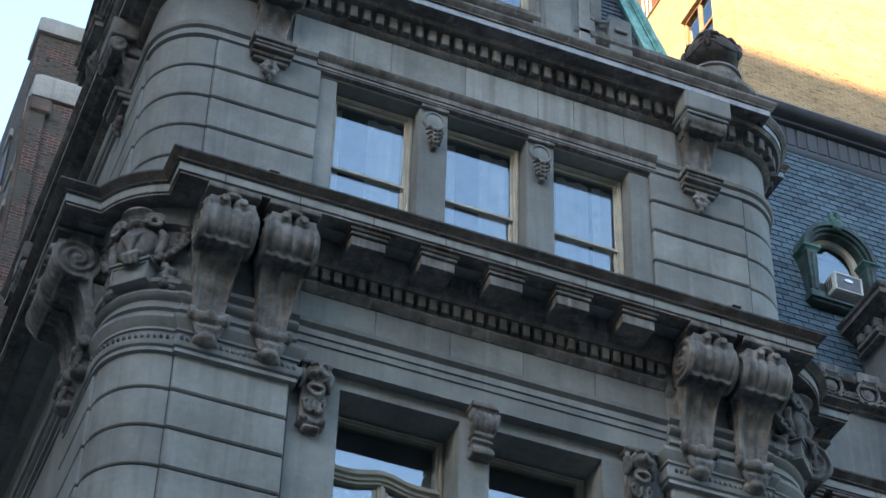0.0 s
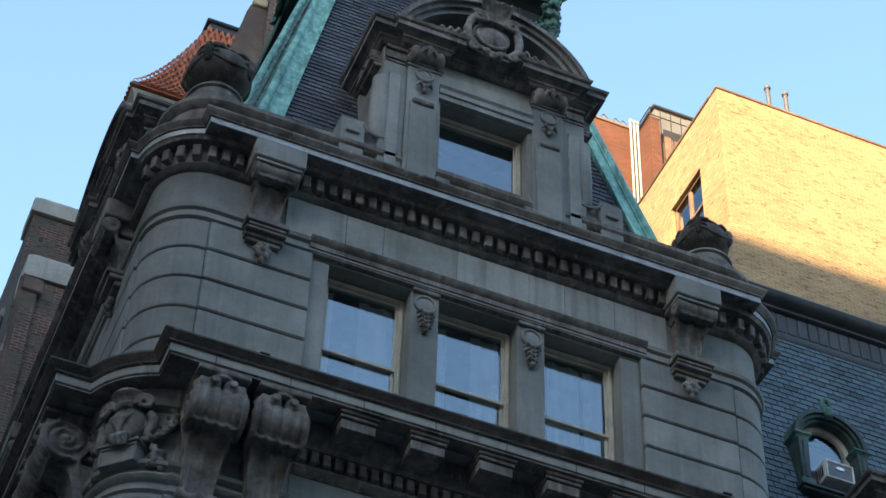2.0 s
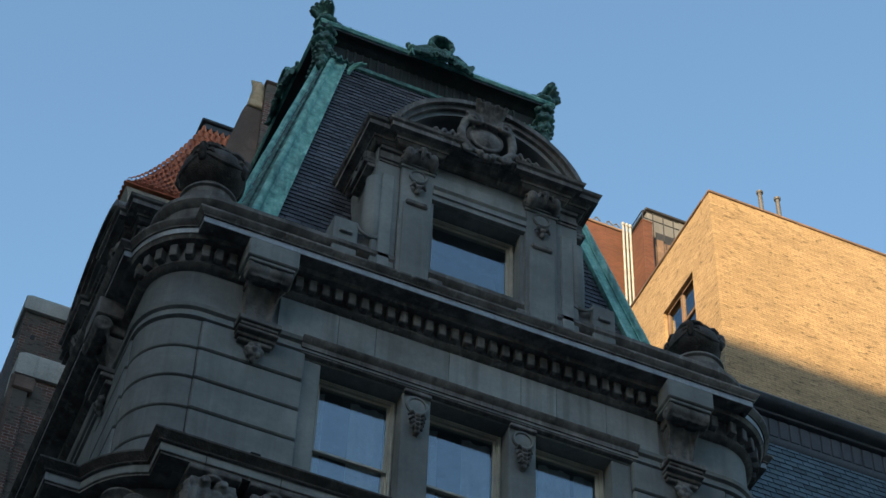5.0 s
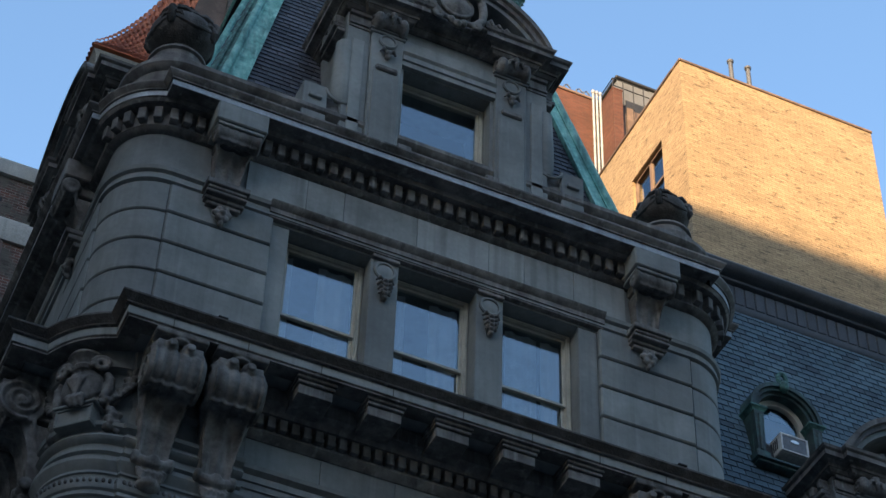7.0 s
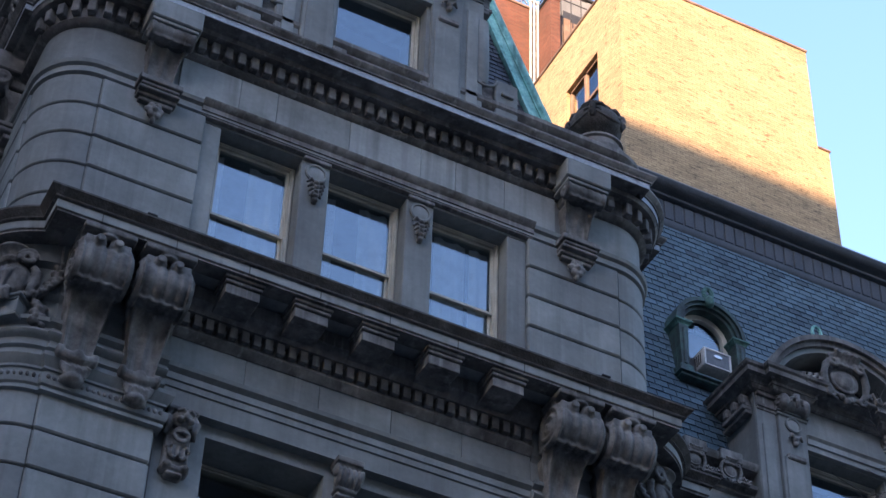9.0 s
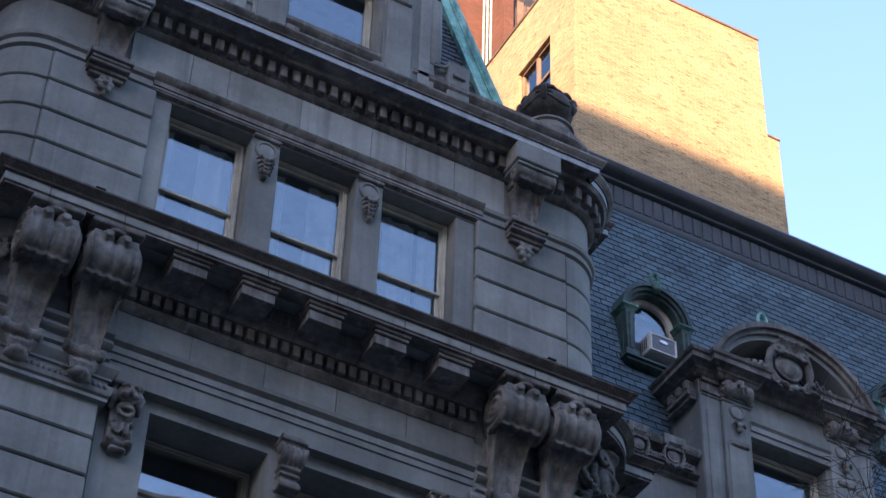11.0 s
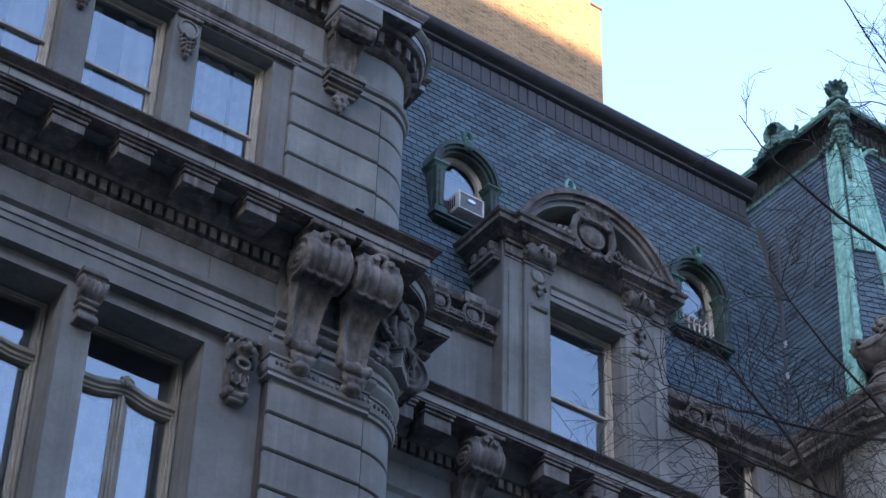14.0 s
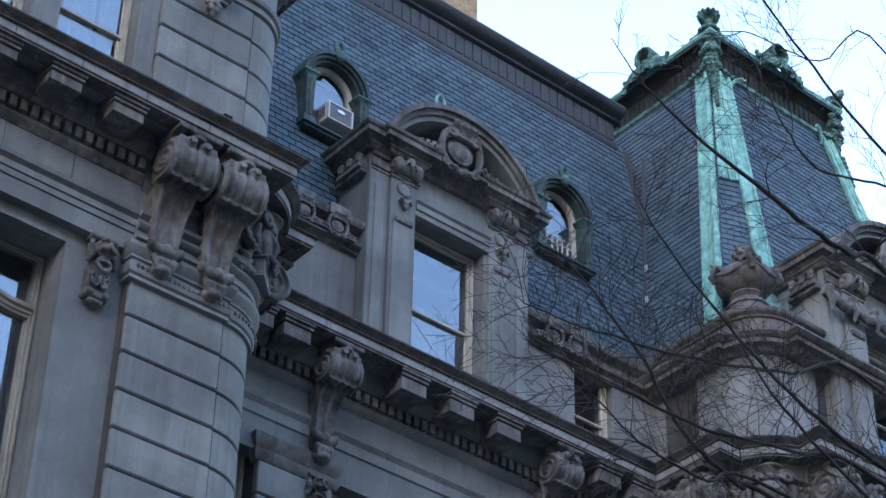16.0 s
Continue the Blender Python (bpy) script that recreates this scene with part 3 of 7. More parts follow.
            blob(bm, (0.095 * math.cos(a), -0.11, zt - 0.10 + 0.095 * math.sin(a)), (0.062, 0.05, 0.062), 30 + i, 0.2, 2)
        blob(bm, (0, -0.15, zt - 0.10), (0.05, 0.05, 0.05), 40, 0.1, 2)
        blob(bm, (0, -0.08, zt - 0.27), (0.045, 0.05, 0.07), 41, 0.2, 2)
    return carve("console", bm, CARVED, 0.016, 0.0025)


CONSOLE = console_mesh()


def consoles(dx, XR):
    mid = (XL + XR) / 2 + dx
    SIDE_R = XR + RAD
    for x in (4.82, 5.66):
        for s in (-1, 1):
            ob = share("console", CONSOLE, building, Matrix.Translation((mid + s * ((XL + XR) / 2 - x), FRONT - 0.04, 0)))
    # on the side walls, by the round corners
    for s, sx in ((-1, SIDE_L + dx), (1, SIDE_R + dx)):
        for y in (22.15, 22.95):
            rot = Matrix.Rotation(radians(-90 if s < 0 else 90), 4, "Z")
            share("console", CONSOLE, building, Matrix.Translation((sx + s * 0.02, y, 0)) @ rot)


def cartouche(crown):
    """An oval shield between C-scrolls, leaves at its foot and a leafy crown of the given height; flat to x-z, out along -y."""
    bm = bmesh.new()
    box(bm, -0.30, 0.30, -0.05, 0.62, -0.36, 0.36, 0.05)
    box(bm, -0.95, 0.95, -0.03, 0.62, -0.46, -0.34, 0.03)
    blob(bm, (0, -0.08, 0.0), (0.27, 0.11, 0.25), 3, 0.02, 3)
    tube(bm, [(0.29 * math.cos(a), -0.10, 0.27 * math.sin(a)) for a in [2 * math.pi * i / 28 for i in range(29)]], 0.032, 6)
    for sg in (-1, 1):
        tube(bm, [(sg * x, y, z) for x, y, z in ((0.10, -0.10, -0.40), (0.30, -0.12, -0.40), (0.44, -0.12, -0.24), (0.48, -0.13, -0.02), (0.43, -0.16, 0.20), (0.34, -0.20, 0.34))], [0.03, 0.06, 0.075, 0.08, 0.08, 0.07], 8)
        tube(bm, [(sg * a, -0.22, b) for a, b in spiral(0.30, 0.31, 0.135, 0.03, 1.7, 30, 20, 1)], [0.05 - 0.02 * i / 30 for i in range(31)], 7)
        blob(bm, (sg * 0.30, -0.24, 0.31), (0.04, 0.05, 0.04), 6, 0.1, 2)
        tube(bm, [(sg * a, -0.14, b) for a, b in spiral(0.34, -0.42, 0.10, 0.03, 1.4, 22, 90, -1)], 0.035, 6)
        for k in range(6):
            x = 0.50 + 0.075 * k
            h = (0.24 if k % 2 else 0.15) - 0.018 * k
            tube(bm, [(sg * (x - 0.03), 0.0, -0.36), (sg * x, -0.05, -0.36 + h), (sg * (x + 0.06), -0.10, -0.36 + h * 1.2), (sg * (x + 0.10), -0.12, -0.36 + h * 0.8)], [0.06, 0.065, 0.055, 0.025], 7)
            blob(bm, (sg * x, -0.07, -0.36), (0.06, 0.07, 0.06), 60 + k, 0.3, 2)
    for k in range(7):
        a = radians(-36 + 12 * k)
        tube(bm, [(0.55 * math.sin(a) * 0.32, -0.13, 0.24), (math.sin(a) * 0.30, -0.20, 0.30 + crown * 0.45), (math.sin(a) * 0.46, -0.30 - 0.12 * crown, 0.30 + crown * (0.95 - 0.1 * (k % 2)))], [0.07, 0.075, 0.05], 7)
    box(bm, -0.20, 0.20, -0.16, 0.30, 0.22, 0.30 + crown * 0.8, 0.03)
    for k in range(5):
        blob(bm, ((k - 2) * 0.085, -0.21, 0.27), (0.045, 0.045, 0.04), 80 + k, 0.15, 2)
    for k in range(3):
        blob(bm, ((k - 1) * 0.11, -0.12, -0.44 - 0.06 * (k == 1)), (0.075, 0.07, 0.08), 75 + k, 0.25, 2)
    return carve("carved_shield", bm, CARVED, 0.016)


def leaf(bm, base, out, up, length, width, seed):
    """A curled acanthus leaf: a fat tapering strip that bends outwards."""
    base, out, up = Vector(base), Vector(out).normalized(), Vector(up).normalized()
    side = out.cross(up)
    rows = []
    n = 6
    for i in range(n + 1):
        t = i / n
        c = base + up * (length * math.sin(t * 2.2) * 0.75) + out * (length * (0.10 + 0.26 * t * t))
        w = width * (0.55 + 0.6 * math.sin(math.pi * min(1, t * 0.9 + 0.1))) * (1.0 if t < 0.95 else 0.6)
        th = 0.035 * (1.2 - t * 0.6)
        rows.append([bm.verts.new(c - side * w + out * -th), bm.verts.new(c + out * th * 1.4), bm.verts.new(c + side * w + out * -th), bm.verts.new(c - out * th * 2)])
    for a, b in zip(rows, rows[1:]):
        for k in range(4):
            bm.faces.new((a[k], a[(k + 1) % 4], b[(k + 1) % 4], b[k]))
    bm.faces.new(rows[0]), bm.faces.new(rows[-1])


SHIELD_TALL = cartouche(0.44)
SHIELD_LOW = cartouche(0.24)


def drum_shield():
    """A vase-like shield with two eyed scrolls and a crown, laurel sprays round it, ribbons below; follows the drum's curve."""
    bm = bmesh.new()

    def q(x, y, z):
        return Vector((x, y + RAD - math.sqrt(max(0.0, RAD * RAD - x * x)), z))
    blob(bm, q(0, -0.06, -0.02), (0.30, 0.17, 0.30), 3, 0.03, 3)
    lathe(bm, [(0.17, 0.22), (0.20, 0.28), (0.16, 0.31), (0.20, 0.38), (0.27, 0.44), (0.24, 0.49), (0.16, 0.50)], (0, -0.06, 0), 18)
    for sg in (-1, 1):
        # eyed volutes on the shoulders and the rim of the shield
        tube(bm, [q(sg * a, -0.21, b) for a, b in spiral(0.29, 0.27, 0.13, 0.025, 1.7, 26, 200, -1)], 0.038, 6)
        tube(bm, [q(sg * 0.33, -0.12, 0.16), q(sg * 0.38, -0.12, 0.06), q(sg * 0.37, -0.11, -0.10), q(sg * 0.33, -0.12, -0.24), q(sg * 0.40, -0.10, -0.34)], [0.05, 0.07, 0.075, 0.06, 0.03], 8)
        # laurel spray filling the drum beside the shield
        stem = [q(sg * 0.22, -0.04, -0.36), q(sg * 0.44, -0.05, -0.24), q(sg * 0.57, -0.05, 0.0), q(sg * 0.60, -0.05, 0.36)]
        tube(bm, stem, [0.05, 0.05, 0.045, 0.03], 6)
        for k in range(9):
            t = k / 8 * 2.99
            i = int(t)
            c = stem[i].lerp(stem[i + 1], t - i)
            d = (stem[i + 1] - stem[i]).normalized()
            for sd in (-1, 1):
                v = (d * 0.8 + Vector((sd * 0.75, 0.0, 0.25))).normalized()
                tube(bm, [c, c + v * 0.10 + Vector((0, -0.07, 0)), c + v * 0.19 + Vector((0, -0.03, 0))], [0.035, 0.055, 0.014], 6)
        # fruit drops beside the block
        for k in range(5):
            blob(bm, q(sg * (0.40 + 0.03 * (k % 2)), -0.04, -0.40 - 0.07 * k), (0.075, 0.08, 0.06), 20 + k, 0.25, 2)
            blob(bm, q(sg * (0.49 - 0.03 * (k % 2)), -0.02, -0.43 - 0.07 * k), (0.05, 0.06, 0.05), 30 + k, 0.25, 2)
    # acanthus leaf down the middle of the shield
    for k in range(5):
        a = radians(-50 + 25 * k)
        tube(bm, [q(0, -0.20, -0.20), q(math.sin(a) * 0.12, -0.26, -0.02), q(math.sin(a) * 0.21, -0.20, 0.16 * math.cos(a))], [0.04, 0.045, 0.02], 6)
    for k in range(3):
        tube(bm, [q(-0.09 + 0.09 * k, -0.19, -0.24), q(-0.06 + 0.09 * k, -0.27, -0.36), q(0.0 + 0.07 * k, -0.23, -0.47)], [0.05, 0.055, 0.03], 7)
    return carve("carved_shield", bm, CARVED, 0.014, 0.003)


DRUM_SHIELD = drum_shield()


def drum_ornaments(dx, XR):
    """Carved shields on the rounded corners, below the main cornice."""
    for s in (-1, 1):
        cx = (XL if s < 0 else XR) + dx
        ang = radians(225 if s < 0 else 315)
        p = Vector((cx + (RAD + 0.06) * math.cos(ang), FRONT + RAD + (RAD + 0.06) * math.sin(ang), 20.24))
        T = Matrix.Translation(p) @ Matrix.Rotation(ang + math.pi / 2, 4, "Z")
        share("carved_shield", DRUM_SHIELD, building, T)
        bm = bmesh.new()
        box(bm, -0.262, 0.262, -0.14, 0.1, -0.69, -0.405, 0.0, T)
        box(bm, -0.31, 0.31, -0.19, 0.1, -0.395, -0.35, 0.01, T)
        box(bm, -0.27, 0.27, -0.16, 0.0, -0.70, -0.66, 0.008, T)
        box(bm, -0.27, 0.27, -0.16, 0.0, -0.44, -0.40, 0.008, T)
        box(bm, -0.27, -0.235, -0.16, 0.0, -0.66, -0.44, 0.008, T)
        box(bm, 0.235, 0.27, -0.16, 0.0, -0.66, -0.44, 0.008, T)
        part("shield_block", bm, STONE, building)


pavilion(0.0, False, XR)
pavilion(SHIFT, True, XR_B)
consoles(0.0, XR)
consoles(SHIFT, XR_B)
drum_ornaments(0.0, XR)
drum_ornaments(SHIFT, XR_B)


# ---- windows ----
def pane_part(parent, x0, x1, y, z0, z1, m=None):
    bm = bmesh.new()
    box(bm, x0, x1, y, y + 0.008, z0, z1, 0, m)
    ob = part("pane", bm, GLASS, parent)
    ob.visible_shadow = False
    return ob


def frame_ring(bm, x0, x1, y0, y1, z0, z1, w, wb=None, bevel=0.006):
    wb = wb or w
    box(bm, x0, x0 + w, y0, y1, z0, z1, bevel)
    box(bm, x1 - w, x1, y0, y1, z0, z1, bevel)
    box(bm, x0 + w, x1 - w, y0, y1, z1 - w, z1, bevel)
    box(bm, x0 + w, x1 - w, y0, y1, z0, z0 + wb, bevel)


def sash_window(x0, x1, y, z0, z1, meet, mat=CREAM, parent=None, lift=0.0):
    """A wooden sash window in its opening: frame, two sashes, two panes."""
    bm = bmesh.new()
    frame_ring(bm, x0, x1, y - 0.04, y + 0.12, z0, z1, 0.07)
    w = part("window", bm, mat, parent or building)
    bm = bmesh.new()
    frame_ring(bm, x0 + 0.025, x1 - 0.025, y - 0.065, y - 0.035, z0, z1 - 0.025, 0.03)
    part("bead", bm, mat, w)
    bm = bmesh.new()
    frame_ring(bm, x0 + 0.062, x1 - 0.062, y - 0.055, y - 0.03, z0, z1 - 0.062, 0.018)
    part("inner_bead", bm, mat, w)
    a, b = x0 + 0.07, x1 - 0.07
    bm = bmesh.new()
    frame_ring(bm, a, b, y, y + 0.04, meet - 0.025, z1 - 0.07, 0.05, 0.05)
    part("upper_sash", bm, mat, w)
    pane_part(w, a + 0.05, b - 0.05, y + 0.016, meet + 0.025, z1 - 0.12)
    bm = bmesh.new()
    frame_ring(bm, a, b, y + 0.05, y + 0.09, z0 + 0.07 + lift, meet + 0.045 + lift, 0.05, 0.07)
    part("lower_sash", bm, mat, w)
    pane_part(w, a + 0.05, b - 0.05, y + 0.066, z0 + 0.14 + lift, meet + lift)
    return w


def curtain(x0, x1, y, z0, z1, seed):
    """A hanging net with pleats."""
    bm = bmesh.new()
    rr = random.Random(seed)
    n = max(12, int((x1 - x0) / 0.018))
    top, bot = [], []
    ph = rr.random() * 6
    for i in range(n + 1):
        u = i / n
        d = 0.035 * math.sin(u * (x1 - x0) * 21 + ph) + 0.012 * math.sin(u * (x1 - x0) * 47 + ph * 2)
        x = x0 + (x1 - x0) * u
        top.append(bm.verts.new((x, y + d * 0.6, z1)))
        bot.append(bm.verts.new((x, y + d, z0)))
    for i in range(n):
        bm.faces.new((top[i], top[i + 1], bot[i + 1], bot[i]))
    ext = bmesh.ops.solidify(bm, geom=bm.faces[:], thickness=0.003)
    ob = part("curtain", bm, CURTAIN, None, smooth=80)
    return tagged(ob, "white pleated net curtain hanging behind a sash window", "curtain", "window curtains")


# lower storey of the near pavilion: wall between the piers with two wide windows
WALL_Y = 21.15
for x0, x1 in ((6.02, 6.76), (8.45, 8.88), (10.53, 11.48)):
    bm = bmesh.new()
    box(bm, x0, x1, WALL_Y, 21.75, 10.6, 18.79)
    part("window_pier", bm, STONE, building)
bm = bmesh.new()
box(bm, 6.02, 11.48, WALL_Y + 0.002, 21.75, 18.79, 19.1)
part("lintel", bm, STONE, building)
for x0, x1 in ((6.76, 8.45), (8.88, 10.53)):
    bm = bmesh.new()
    box(bm, x0 - 0.05, x1 + 0.05, WALL_Y - 0.14, 21.75, 13.4, 13.6, 0.02)
    part("sill", bm, CORNICE, building)
    bm = bmesh.new()
    box(bm, x0, x1, WALL_Y + 0.1, 21.75, 10.6, 13.4)
    part("apron_panel", bm, STONE, building)


def serpentine_window(x0, x1, z0, z1, zt, boss):
    """A tall casement pair below a serpentine transom and a fixed light."""
    y = 21.745
    bm = bmesh.new()
    frame_ring(bm, x0, x1, y - 0.05, y + 0.14, z0, z1 + 0.06, 0.10)
    w = part("window", bm, BRASS_PAINT, building)
    bm = bmesh.new()
    frame_ring(bm, x0 + 0.03, x1 - 0.03, y - 0.085, y - 0.045, z0, z1 - 0.03, 0.035)
    part("bead", bm, BRASS_PAINT, w)
    bm = bmesh.new()
    frame_ring(bm, x0 + 0.085, x1 - 0.085, y - 0.075, y - 0.045, z0, z1 - 0.08, 0.022)
    part("inner_bead", bm, BRASS_PAINT, w)

    def curve(u):
        return zt + 0.13 * math.exp(-((u - 0.5) / 0.2) ** 2) + 0.02 * math.cos(u * math.pi * 2)
    bm = bmesh.new()
    a, b = x0 + 0.08, x1 - 0.08
    n = 28
    prof = [(-0.02, -0.12), (-0.05, -0.115), (-0.05, -0.08), (-0.085, -0.07), (-0.085, -0.025), (-0.13, -0.01), (-0.14, 0.03), (-0.10, 0.045), (-0.07, 0.06), (-0.07, 0.10), (0.0, 0.115), (0.08, 0.115), (0.08, -0.12)]
    rings = []
    for i in range(n + 1):
        u = i / n
        rings.append([bm.verts.new((a + (b - a) * u, y + o, curve(u) + z)) for o, z in prof])
    for r0, r1 in zip(rings, rings[1:]):
        for k in range(len(prof)):
            bm.faces.new((r0[k], r0[(k + 1) % len(prof)], r1[(k + 1) % len(prof)], r1[k]))
    bm.faces.new(rings[0]), bm.faces.new(rings[-1])
    part("transom", bm, BRASS_PAINT, w, smooth=40)
    bm = bmesh.new()
    m = (a + b) / 2
    box(bm, m - 0.06, m + 0.06, y - 0.02, y + 0.06, z0 + 0.08, curve(0.5) - 0.06, 0.012)
    box(bm, m - 0.025, m + 0.025, y - 0.05, y - 0.02, z0 + 0.08, curve(0.5) - 0.06, 0.008)
    part("mullion", bm, BRASS_PAINT, w)
    for c0, c1 in ((a, m - 0.06), (m + 0.06, b)):
        bm = bmesh.new()
        box(bm, c0, c0 + 0.05, y + 0.01, y + 0.05, z0 + 0.08, zt - 0.06, 0.006)
        box(bm, c1 - 0.05, c1, y + 0.01, y + 0.05, z0 + 0.08, zt - 0.06, 0.006)
        box(bm, c0 + 0.05, c1 - 0.05, y + 0.01, y + 0.05, z0 + 0.08, z0 + 0.2, 0.006)
        part("casement", bm, BRASS_PAINT, w)
        pane_part(w, c0 + 0.05, c1 - 0.05, y + 0.026, z0 + 0.2, zt - 0.02)
    pane_part(w, a, b, y + 0.03, zt + 0.02, z1 - 0.08)
    if boss:
        bm = bmesh.new()
        for i in range(5):
            t = i * math.pi / 4
            blob(bm, (m + 0.08 * math.cos(t), y - 0.11, curve(0.5) + 0.02 + 0.09 * math.sin(t)), (0.05, 0.04, 0.055), i, 0.2, 1)
        blob(bm, (m, y - 0.13, curve(0.5) + 0.02), (0.055, 0.05, 0.06), 7, 0.1, 1)
        part("carved_boss", bm, BRASS_PAINT, w)


serpentine_window(6.76, 8.45, 13.6, 18.79, 17.87, False)
serpentine_window(8.88, 10.53, 13.6, 18.79, 17.87, True)
for k, (x0, x1) in enumerate(((6.85, 7.5), (7.75, 8.4), (8.95, 9.7), (9.8, 10.45))):
    curtain(x0, x1, 22.08, 13.65, 17.9, 40 + k)

# rooms behind
bm = bmesh.new()
box(bm, 4.3, 13.2, 24.6, 24.8, 0.0, 26.0)
part("inner_wall", bm, ROOM, building)
bm = bmesh.new()
box(bm, 6.1, 11.4, 21.8, 24.6, 12.9, 13.3)
part("floor_slab", bm, ROOM, building)
bm = bmesh.new()
box(bm, SIDE_L + 0.006, SIDE_L + 0.4, 23.32, 29.99, 0.0, 25.9)
part("side_wall", bm, STONE, building)
bm = bmesh.new()
box(bm, SIDE_L + 0.4, SIDE_R, 29.6, 30.0, 0.0, 26.0)
part("rear_wall", bm, STONE, building)


def lion_mesh():
    """A carved mask over a ring, a lotus panel and a stepped drop; origin at the top on the wall line."""
    bm = bmesh.new()
    box(bm, -0.22, 0.22, -0.16, 0.1, 0.02, 0.09, 0.015)
    blob(bm, (0, -0.15, -0.13), (0.15, 0.14, 0.15), 3, 0.1, 3)
    tube(bm, [(-0.12, -0.25, -0.08), (-0.05, -0.30, -0.06), (0, -0.28, -0.10), (0.05, -0.30, -0.06), (0.12, -0.25, -0.08)], 0.03, 6)
    blob(bm, (0, -0.31, -0.17), (0.04, 0.04, 0.06), 4, 0.1, 2)
    for sg in (-1, 1):
        tube(bm, [(sg * 0.16, -0.08, 0.0), (sg * 0.20, -0.12, -0.12), (sg * 0.17, -0.12, -0.26), (sg * 0.20, -0.08, -0.36)], [0.05, 0.06, 0.05, 0.03], 7)
        blob(bm, (sg * 0.07, -0.27, -0.21), (0.06, 0.05, 0.045), 6, 0.15, 2)
        tube(bm, [(sg * 0.10, -0.11, -0.50), (sg * 0.15, -0.12, -0.58), (sg * 0.11, -0.11, -0.68), (sg * 0.03, -0.12, -0.72)], 0.03, 6)
        blob(bm, (sg * 0.12, -0.10, -0.83), (0.06, 0.06, 0.055), 7, 0.1, 2)
    tube(bm, [(0.10 * math.cos(a), -0.17, -0.38 + 0.09 * math.sin(a)) for a in [i * math.pi / 8 for i in range(17)]], 0.034, 6)
    tube(bm, [(-0.10, -0.19, -0.36), (0.0, -0.21, -0.35), (0.10, -0.19, -0.36)], 0.025, 6)
    box(bm, -0.17, 0.17, -0.07, 0.1, -0.86, -0.05, 0.02)
    for k in range(3):
        leaf(bm, ((k - 1) * 0.06, -0.09, -0.68), ((k - 1) * 0.5, -1, 0), (0, 0, 1), 0.20, 0.04, k)
    box(bm, -0.19, 0.19, -0.11, 0.1, -0.90, -0.80, 0.03)
    box(bm, -0.12, 0.12, -0.10, 0.1, -0.97, -0.90, 0.03)
    return carve("carved_bracket", bm, CARVED, 0.012, 0.003)


LION = lion_mesh()


def lion_bracket(x, y, z, s=1.0):
    share("carved_bracket", LION, building, Matrix.Translation((x, y, z)) @ Matrix.Scale(s, 4))


def drop_mesh(rows, s):
    """A husk drop: tapering pairs of leaves round a string of buds."""
    bm = bmesh.new()
    box(bm, -0.04 * s, 0.04 * s, -0.03 * s, 0.06 * s, -0.14 * rows * s, 0.06 * s)
    for k in range(rows):
        for sg in (-1, 1):
            tube(bm, [(0, -0.04 * s, -0.125 * k * s), (sg * (0.10 - 0.012 * k) * s, -0.08 * s, (0.03 - 0.125 * k) * s), (sg * (0.15 - 0.02 * k) * s, -0.05 * s, (-0.04 - 0.125 * k) * s)], [0.04 * s, 0.05 * s, 0.02 * s], 6)
        blob(bm, (0, -0.08 * s, (-0.04 - 0.125 * k) * s), (0.05 * s, 0.055 * s, 0.055 * s), 50 + k, 0.15, 2)
    blob(bm, (0, -0.05 * s, (-0.125 * rows) * s), (0.05 * s, 0.05 * s, 0.07 * s), 9, 0.1, 2)
    return carve("carved_drop", bm, CARVED, 0.011, 0.003)


LONG_DROP = drop_mesh(4, 1.0)
SHORT_DROP = drop_mesh(1, 0.95)


def small_bracket(x, y, z):
    """A short scrolled bracket under a capping."""
    bm = bmesh.new()
    box(bm, -0.27, 0.27, -0.20, 0.1, -0.10, 0.0, 0.012)
    box(bm, -0.24, 0.24, -0.15, 0.1, -0.15, -0.10, 0.01)
    for k in range(5):
        tube(bm, [(-0.2 + 0.1 * k, -0.06 - 0.13 * math.sin(a), -0.30 + 0.13 * math.cos(a)) for a in [i * math.pi / 8 for i in range(9)]], 0.05, 6)
    box(bm, -0.17, 0.17, -0.06, 0.1, -0.75, -0.15, 0.02)
    for sg in (-1, 1):
        blob(bm, (sg * 0.25, -0.14, -0.24), (0.05, 0.10, 0.10), 3, 0.05, 2)
    for k in range(3):
        box(bm, -0.21, 0.21, -0.12 + 0.01 * k, 0.1, -0.52 - 0.11 * k, -0.46 - 0.11 * k, 0.02)
    box(bm, -0.22, 0.22, -0.14, 0.1, -0.84, -0.74, 0.02)
    me = carve("scroll_bracket", bm, CARVED, 0.012, 0.002)
    share("scroll_bracket", me, building, Matrix.Translation((x, y, z + 0.03)) @ Matrix.Diagonal((0.72, 1.0, 0.96, 1.0)))


lion_bracket(6.37, 21.1, 18.90, 1.0)
lion_bracket(11.02, 21.1, 18.90, 1.0)
small_bracket(8.72, 21.08, 18.98)

# ---- upper storey of the near pavilion ----
UY = 21.05
OPEN = ((6.36, 7.66), (8.11, 9.38), (9.83, 11.09))
for x0, x1 in ((6.08, 6.36), (7.66, 8.11), (9.38, 9.83), (11.09, 11.42)):
    bm = bmesh.new()
    box(bm, x0, x1, UY, 21.6, 21.1, 24.30, 0.012)
    part("window_pier", bm, STONE, building)
bm = bmesh.new()
box(bm, 6.08, 11.42, UY + 0.003, 21.6, 24.30, 24.6)
part("lintel", bm, STONE, building)
